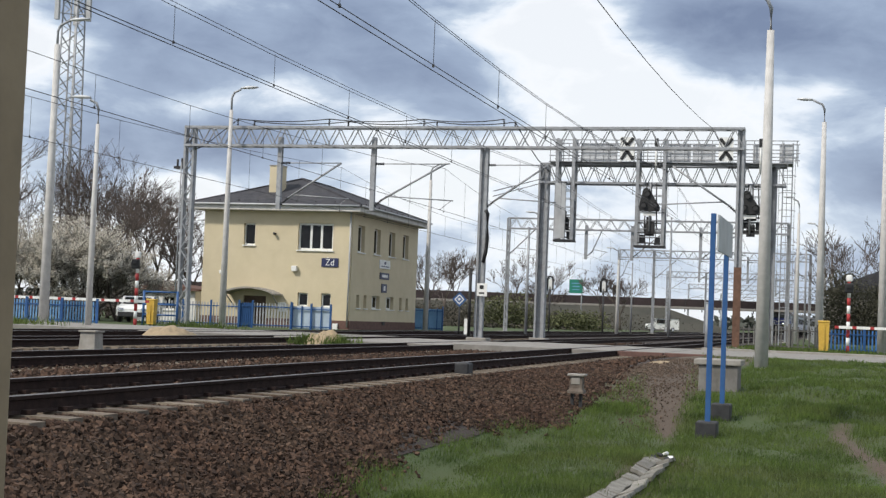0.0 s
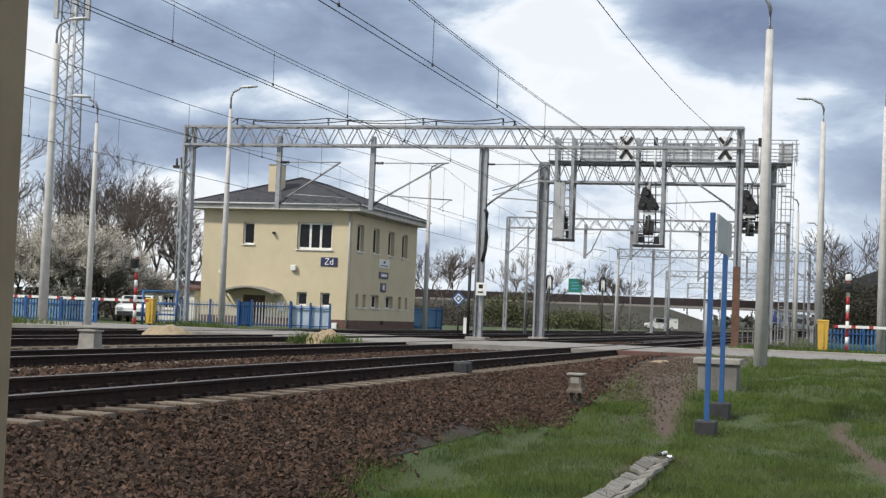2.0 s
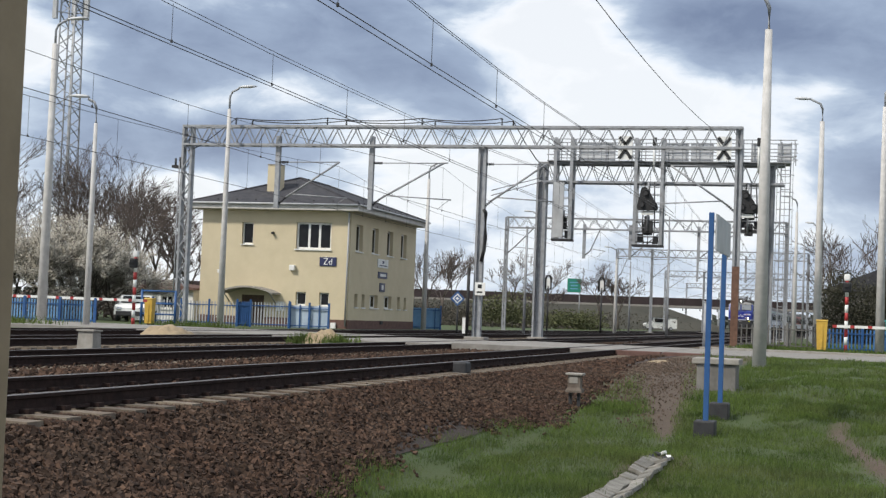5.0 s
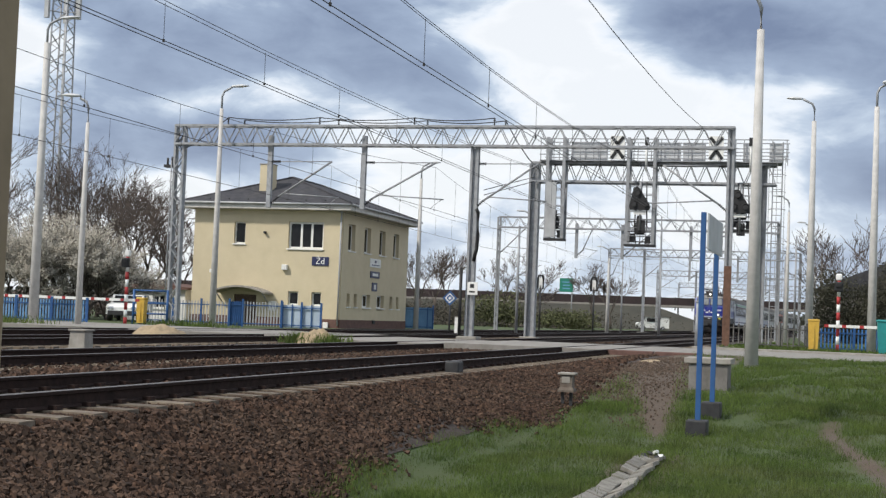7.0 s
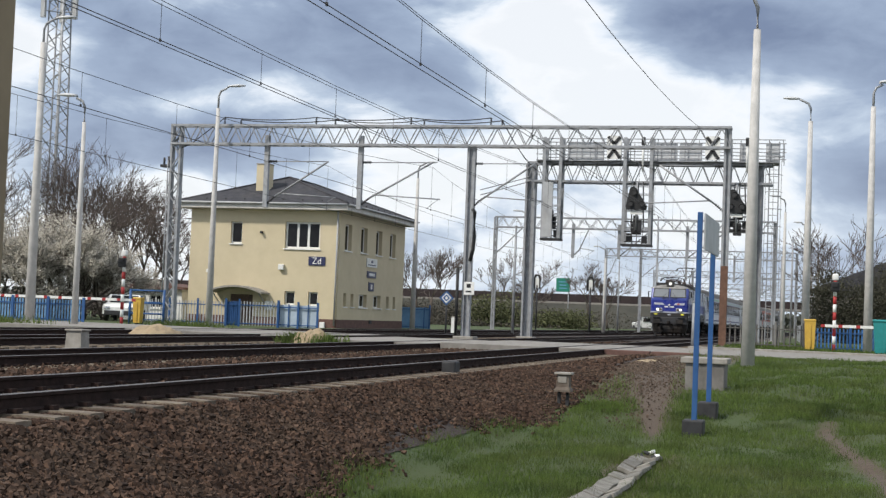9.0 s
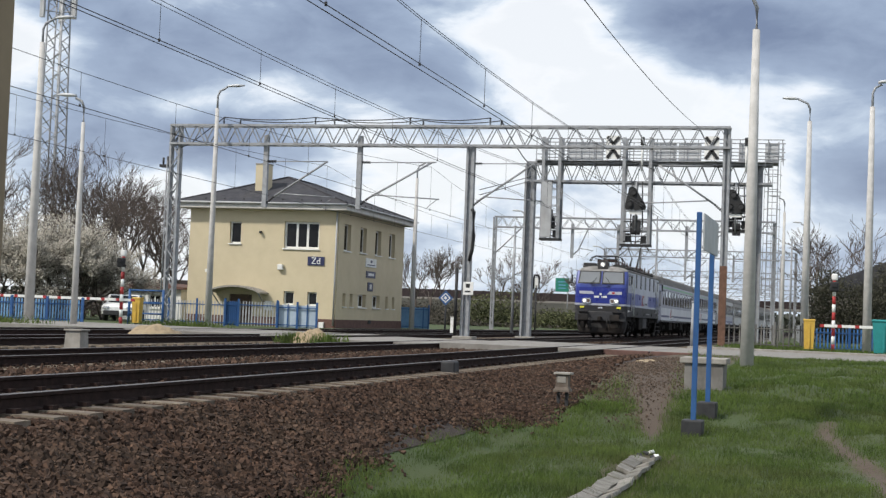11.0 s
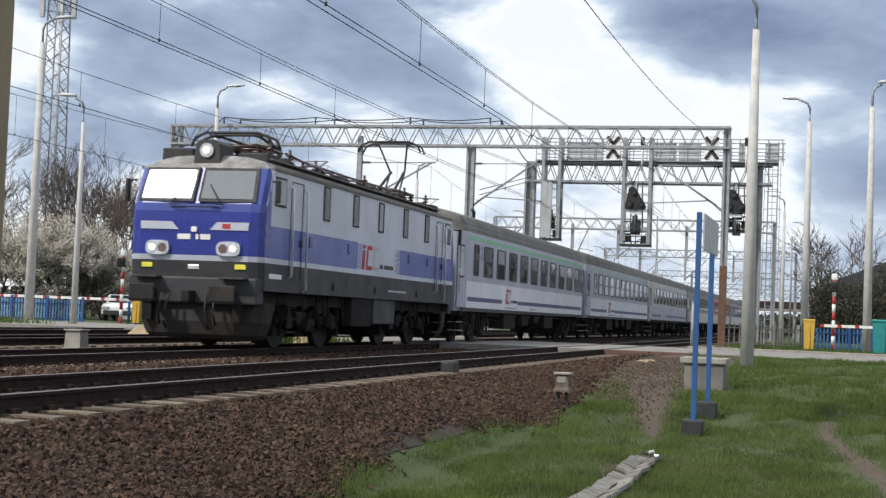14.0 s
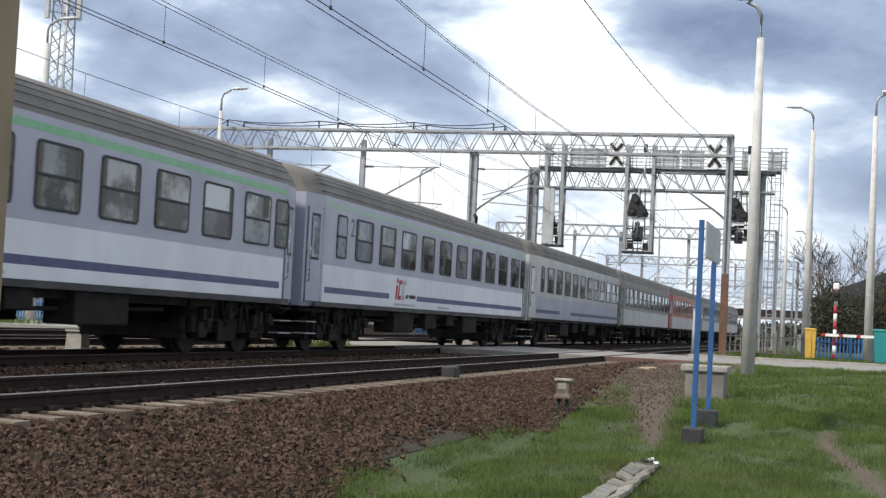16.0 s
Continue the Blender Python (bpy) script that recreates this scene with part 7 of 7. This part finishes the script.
def road_sign():
    p = thing("direction_sign", "green road direction sign on a tall post above the bank", "sign")
    x, y = 232.0, 42.2
    bm = bm_new()
    box(bm, x - 0.05, x + 0.05, y - 1.1, y + 1.1, 5.4, 7.6, 0.02)
    part("panel", bm, mat("sign_green", (0.01, 0.19, 0.13), (0.01, 0.16, 0.11), rough=0.5), p)
    for dz, w in ((1.5, 0.7), (1.0, 0.55), (0.5, 0.6)):
        bars(p, "lettering_bar", "x", x - 0.052, y - w, y + w, 5.4 + dz, 5.4 + dz + 0.16, PALE_BLUE)
    for s in (-0.9,):
        bm = bm_new()
        bar(bm, (x + 0.1, y + s, -0.2), (x + 0.1, y + s, 7.6), 0.09, 8)
        part("post", bm, STEEL, p)


road_sign()


def vehicle(x, y, yaw, L, W, H, van, label):
    c = thing("van" if van else "car", label, "van" if van else "car", pose(x, y, -0.13, 0, 0, yaw))
    prof = ([(0, 0.35), (0, 0.95), (0.1, 1.1), (0.75, 1.2), (1.25, H), (L - 0.1, H), (L, H - 0.3), (L, 0.35)] if van else
            [(0, 0.35), (0.02, 0.72), (0.25, 0.86), (1.05, 0.95), (1.75, H), (2.9, H), (3.7, 1.02), (L, 0.92), (L, 0.35)])
    bm = bm_new()
    loft(bm, [[(px, s * W / 2 * k, pz if pz < 1 or k > 0.9 else pz) for px, pz in prof] for s, k in ((-1, 0.92), (-1, 1.0), (1, 1.0), (1, 0.92))])
    part("body", bm, WHITE_PAINT, c)
    for s in (-1, 1):
        bm = bm_new()
        yy = sorted((s * W / 2 * 0.99, s * (W / 2 + 0.012)))
        box(bm, L * 0.28, L * 0.62, *yy, H * 0.64, H * 0.92, 0.01)
        part("side_window", bm, GLASS, c)
        for wx in (L * 0.18, L * 0.80):
            w = new("wheel")
            w.parent = c
            bm = bm_new()
            disc(bm, (wx, s * (W / 2 - 0.08), 0.31), (0, 1, 0), 0.31, 0.2, 18)
            part("tyre", bm, BLACK, w)
            bm = bm_new()
            disc(bm, (wx, s * (W / 2 + 0.02), 0.31), (0, 1, 0), 0.18, 0.03, 14)
            part("rim", bm, CHROME, w)
        bm = bm_new()
        box(bm, -0.03, 0.05, s * W * 0.36 - 0.15, s * W * 0.36 + 0.15, 0.62, 0.76, 0.02)
        part("headlight", bm, CHROME, c)
    bm = bm_new()
    k = 0.42
    x0, x1 = (0.80, 1.22) if van else (1.08, 1.70)
    z0, z1 = (1.22, H - 0.06) if van else (0.98, H - 0.05)
    loft(bm, [[(x0 - 0.03, -W * k, z0), (x0 - 0.03, W * k, z0), (x1 - 0.03, W * k, z1), (x1 - 0.03, -W * k, z1)], [(x0, -W * k, z0), (x0, W * k, z0), (x1, W * k, z1), (x1, -W * k, z1)]])
    part("windscreen", bm, GLASS, c)
    bm = bm_new()
    box(bm, -0.05, 0.1, -W * 0.44, W * 0.44, 0.3, 0.55, 0.03)
    part("bumper", bm, DARK, c)


vehicle(70.0, 36.2, 16, 4.0, 1.68, 1.40, False, "small white car waiting behind the barrier")
vehicle(229.0, 30.4, -70, 4.9, 1.9, 2.0, True, "white van parked beyond the tracks")


def shed(x0, x1, y0, y1, h, roof_h, wall_m, label, hip=False):
    s = thing("outbuilding", label, "building")
    bm = bm_new()
    wall_with_holes(bm, "x", x0, 0.3, y0, y1, -0.2, h, [(y0 + (y1 - y0) * 0.35, y0 + (y1 - y0) * 0.55, h * 0.35, h * 0.8)])
    part("wall", bm, wall_m, s)
    for q in ((x0 + 0.3, x1, y0, y0 + 0.3), (x0 + 0.3, x1, y1 - 0.3, y1), (x1 - 0.3, x1, y0 + 0.3, y1 - 0.3)):
        bm = bm_new()
        box(bm, *q, -0.2, h)
        part("wall", bm, wall_m, s)
    bm = bm_new()
    ym = (y0 + y1) / 2
    prism(bm, [(y0 - 0.3, h + 0.004), (y1 + 0.3, h + 0.004), (y1 + 0.3, h + 0.12), (ym, h + roof_h), (y0 - 0.3, h + 0.12)], x0 - 0.3, x1 + 0.3)
    part("roof", bm, SLATE if roof_h > 2 else PLINTH, s)
    window(s, "x", x0, y0 + (y1 - y0) * 0.35, y0 + (y1 - y0) * 0.55, h * 0.35, h * 0.8, 2)


shed(80.0, 84.0, 37.3, 41.1, 1.75, 0.4, WHITE_PAINT, "low white outbuilding with a flat brown roof")
shed(118.0, 127.0, -18.0, 1.6, 3.9, 4.2, mat("grey_render", (0.26, 0.24, 0.22), (0.2, 0.19, 0.17), rough=0.9), "single-storey house with a dark pitched roof")


def noticeboard():
    p = thing("shelter_frame", "blue steel pedestrian gate frame beside the crossing", "gate")
    for y in (26.9, 28.5):
        bm = bm_new()
        bar(bm, (58.5, y + 1.2, -0.2), (58.5, y + 1.2, 1.45), 0.06, 8)
        part("post", bm, BLUE_PAINT, p)
    for z in (0.4, 0.85, 1.4):
        bm = bm_new()
        bar(bm, (58.5, 28.1, z), (58.5, 29.7, z), 0.04, 6)
        part("rail", bm, BLUE_PAINT, p)


noticeboard()


# ---------------- tracks, stones and grass ----------------
def rail_mesh(x0, x1, y, z, steps):
    """A rail with foot, web and head; returns meshes of its body and of its worn running face."""
    prof = [(-0.062, -0.155), (0.062, -0.155), (0.062, -0.145), (0.012, -0.125), (0.010, -0.045), (0.034, -0.035), (0.035, -0.005), (0.028, 0.0), (-0.028, 0.0), (-0.035, -0.005), (-0.034, -0.035), (-0.010, -0.045), (-0.012, -0.125), (-0.062, -0.145)]
    xs = [x0 + (x1 - x0) * i / steps for i in range(steps + 1)]
    bm = bm_new()
    loft(bm, [[(x, y + bend(x) + a, z + b) for a, b in prof] for x in xs])
    for f in bm.faces:
        c = f.calc_center_median()
        if c.z > z - 0.003:
            f.material_index = 1
    return bm


bm = bm_new()
sec = []
for yy, w, t in ((-1.30, 0.145, -0.16), (-1.0, 0.14, -0.155), (-0.55, 0.13, -0.16), (0.0, 0.11, -0.20), (0.55, 0.13, -0.16), (1.0, 0.14, -0.155), (1.30, 0.145, -0.16)):
    sec.append([(-w, yy, -0.36), (w, yy, -0.36), (w * 0.82, yy, t), (-w * 0.82, yy, t)])
loft(bm, sec)
SLEEPER_MESH = mesh_of("sleeper", bm, SLEEPER)
bm = bm_new()
for s in (-0.75, 0.75):
    for e in (-1, 1):
        box(bm, -0.05, 0.05, s + e * 0.11 - 0.045, s + e * 0.11 + 0.045, -0.165, -0.115)
CLIP_MESH = mesh_of("rail_clips", bm, RAIL)
for k, y in enumerate(TRACKS):
    z = RAIL_Z[k]
    tr = thing("railway_track", "rusty steel rails on concrete sleepers in brown ballast", "railway track", group="parallel tracks", kind="structure")
    for s in (-0.75, 0.75):
        r = part("rail", rail_mesh(-20, 450, y + s, z, 50), [RAIL, RAIL_HEAD], tr)
    n = 0
    x = 5.0 if k == 0 else 14.0
    while x < 120:
        if not 44.0 < x < 54.6:
            if n < 150 and x < 75:
                share("sleeper", SLEEPER_MESH, tr, put(x, y + bend(x), z))
                if k < 2 and x < 44:
                    share("rail_clips", CLIP_MESH, tr, put(x, y + bend(x), z))
                n += 1
        x += 0.60


def ballast_stones():
    rng = np.random.default_rng(7)
    vs, fs = [], []
    base = np.array([(a, b, c) for a in (-1, 1) for b in (-1, 1) for c in (-1, 1)], float) * 0.66
    tri = ((0, 1, 3), (0, 3, 2), (4, 6, 7), (4, 7, 5), (0, 4, 5), (0, 5, 1), (2, 3, 7), (2, 7, 6), (0, 2, 6), (0, 6, 4), (1, 5, 7), (1, 7, 3))
    spots = []
    loose = []

    def scatter(n, x0, x1, y0, y1, size, power=1.0):
        xs = x0 + (x1 - x0) * rng.random(n) ** power
        ys = y0 + (y1 - y0) * rng.random(n)
        for a, b in zip(xs, ys):
            if 44.1 < a < 54.6 and b > 5.0:
                continue
            # ragged lower edge
            if b < ballast_edge(a) + 0.13 * rng.normal():
                continue
            spots.append((a, b, size * rng.uniform(0.55, 1.45)))
    scatter(74000, 8, 34, 3.9, 6.6, 0.026, 1.4)
    scatter(9000, 8, 36, 5.95, 6.65, 0.026, 1.3)
    scatter(5000, 30, 44, 3.9, 6.35, 0.045)
    scatter(9000, 10, 44, 8.6, 11.5, 0.038)
    scatter(3000, 10, 44, 6.4, 8.4, 0.033)
    scatter(6000, 14, 44, 11.4, 20.5, 0.040)
    scatter(2500, 55, 80, 5.0, 20.5, 0.05)
    for a, b in zip(22.5 + 18 * rng.random(7000), 2.6 + 2.4 * rng.random(7000) ** 0.6):
        if b < 4.9 and abs(b - path_mid(a)) < 1.6 * path_half(a) + 0.5 * rng.random():
            loose.append((a, b, 0.015 * rng.uniform(0.3, 1.5)))
    # stones packed between the sleepers' ends
    for a, b in zip(8 + 34 * rng.random(9000) ** 1.3, TRACKS[0] - 0.9 - 0.55 * rng.random(9000)):
        spots.append((a, b, 0.024 * rng.uniform(0.6, 1.4)))
    for j, (a, b, s) in enumerate(spots + loose):
        if j == len(spots):
            cut = len(vs)
        z = ground_z(a, b + (bend(a))) + 0.012
        on = [k for k, y in enumerate(TRACKS) if abs(b - y) < 1.42]
        if on and abs(abs(b - TRACKS[on[0]]) - 0.75) < 0.14:
            continue
        if on and abs((a - (5.0 if on[0] == 0 else 14.0) + 0.3) % 0.6 - 0.3) < 0.17:
            continue
        if on and abs(b - TRACKS[on[0]]) < 0.7:
            z += 0.03
        elif on:
            z = -0.196
            s = min(s, 0.021)
        m = base * (s * rng.uniform(0.65, 1.25, (1, 3))) * rng.uniform(0.78, 1.12, (8, 1)) + rng.normal(0, s * 0.12, (8, 3))
        q = rng.normal(0, 1, 4)
        q /= np.linalg.norm(q)
        w_, x_, y_, z_ = q
        R = np.array(((1 - 2 * (y_ * y_ + z_ * z_), 2 * (x_ * y_ - z_ * w_), 2 * (x_ * z_ + y_ * w_)), (2 * (x_ * y_ + z_ * w_), 1 - 2 * (x_ * x_ + z_ * z_), 2 * (y_ * z_ - x_ * w_)),
                      (2 * (x_ * z_ - y_ * w_), 2 * (y_ * z_ + x_ * w_), 1 - 2 * (x_ * x_ + y_ * y_))))
        m = m @ R.T + np.array((a, b, z + s * rng.uniform(0.0, 0.7)))
        k = len(vs)
        vs.extend(map(tuple, m))
        fs.extend(tuple(k + i for i in t) for t in tri)
    low = [f for f in fs if f[0] < cut]
    stuff("ballast_stones", vs[:cut], low, STONE, "loose angular brown ballast stones", "ballast")
    stuff("path_gravel", vs[cut:], [tuple(i - cut for i in f) for f in fs[len(low):]], GRAVEL, "small pale gravel trodden into the path", "gravel")


STONE = mat("ballast_stone", (0.078, 0.045, 0.030), (0.033, 0.0205, 0.015), rough=0.92, scale=9, by_island=0.6, stain=(0.085, 0.066, 0.047), stain_scale=1.6, stain_amt=0.3, spec=0.25)
GRAVEL = mat("path_gravel", (0.120, 0.086, 0.062), (0.070, 0.049, 0.036), rough=0.95, scale=9, by_island=0.5)
ballast_stones()


def grass():
    rng = np.random.default_rng(12)
    vs, fs = [], []

    def blade(x, y, h, w):
        z = ground_z(x, y)
        a = rng.random() * 6.283
        lean = rng.normal(0, 0.35, 2) * h
        dx, dy = math.cos(a) * w, math.sin(a) * w
        k = len(vs)
        vs.extend(((x - dx, y - dy, z - 0.01), (x + dx, y + dy, z - 0.01), (x + lean[0] * 0.4 + dx * 0.7, y + lean[1] * 0.4 + dy * 0.7, z + h * 0.6),
                   (x + lean[0] * 0.4 - dx * 0.7, y + lean[1] * 0.4 - dy * 0.7, z + h * 0.6), (x + lean[0], y + lean[1], z + h)))
        fs.extend(((k, k + 1, k + 2, k + 3), (k + 3, k + 2, k + 4)))

    def ok(x, y):
        if y > min(ballast_edge(x), 4.75) + 0.12 * rng.normal():
            return False
        if 13.0 < x < 19.3 and abs(y - 2.27) < 0.21 - 0.013 * (x - 13.0):
            return False
        if 25 < x < 40 and 3.3 < y and rng.random() < 0.7:
            return False
        if x < 26 and rng.random() < 0.95 * math.exp(-((y - side_mid(x)) / 0.17) ** 2) * smooth01((26 - x) / 3):
            return False
        if x > 20.5 and rng.random() < 1.15 * smooth01((x - 20.3) / 2.5) * math.exp(-((y - path_mid(x)) / (1.05 * path_half(x))) ** 2):
            return False
        if 35 < x < 44 and y > 2.4 and rng.random() < 0.8:
            return False
        if 27.5 < x < 28.6 and 1.8 < y < 2.9:
            return False
        return not (44.0 < x < 54.9)
    for n, x0, x1, y0, y1, h, w, pw in ((170000, 12.5, 27, -2.2, 5.2, 0.052, 0.0032, 1.4), (60000, 24, 44, -3.5, 4.2, 0.065, 0.0065, 1.2), (14000, 55, 80, -6, 4.6, 0.12, 0.02, 1.0)):
        xs = x0 + (x1 - x0) * rng.random(n) ** pw
        ys = y0 + (y1 - y0) * rng.random(n)
        for x, y in zip(xs, ys):
            if ok(x, y):
                patch = 0.70 + 0.9 * noise.fractal(Vector((x * 0.6, y * 1.1, 3.0)), 1.0, 2.0, 3)
                if rng.random() < patch + 0.25:
                    blade(x, y, h * rng.uniform(0.5, 1.5) * (0.45 + 0.8 * max(patch, 0)), w)
    for _ in range(90):      # taller tufts
        cx, cy = rng.uniform(12, 40), rng.uniform(-2, 4.9)
        if not ok(cx, cy):
            continue
        for _ in range(90):
            blade(cx + rng.normal(0, 0.14), cy + rng.normal(0, 0.11), rng.uniform(0.06, 0.19), 0.0035)
    for cx, cy in ((47.0, 31.5), (46.5, 33.0), (47.5, 30.4), (46.0, 28.5), (58.0, 27.0), (41.0, 14.5), (41.3, 15.4)):
        for _ in range(500):
            blade(cx + rng.normal(0, 0.9 if cy > 20 else 0.3), cy + rng.normal(0, 0.9 if cy > 20 else 0.3), rng.uniform(0.1, 0.45), 0.02)
    stuff("grass", vs, fs, BLADE, "short green spring grass with dry patches", "grass")


grass()


# ---------------- motion ----------------
TIMES = (0.0, 1.0, 2.0, 3.0, 3.5, 4.0, 5.0, 6.0, 7.0, 8.0, 9.0, 10.0, 11.0, 11.5, 12.0, 12.5, 13.0, 13.5, 14.0, 14.5, 15.0, 15.5, 16.0)


def nose_at(t):
    """Where the train's foremost buffers are along the railway."""
    d = t - 12.5
    return 54.51 - 17.93 * d - (0.2278 if d > 0 else 0.12) * d * d


def on_track(x, length):
    """Pose of a vehicle whose front is at x and which reaches back by length."""
    a, b = bend(x), bend(x + length)
    return pose(x, TRACKS[1] + a, 0, 0, 0, math.degrees(math.atan2(b - a, length)))


def motions():
    walk(loco, [(t, on_track(nose_at(t), 16.74)) for t in TIMES])
    for k, car in enumerate(cars):
        walk(car, [(t, on_track(nose_at(t) + 16.74 + 24.5 * k, 24.5)) for t in TIMES])


motions()
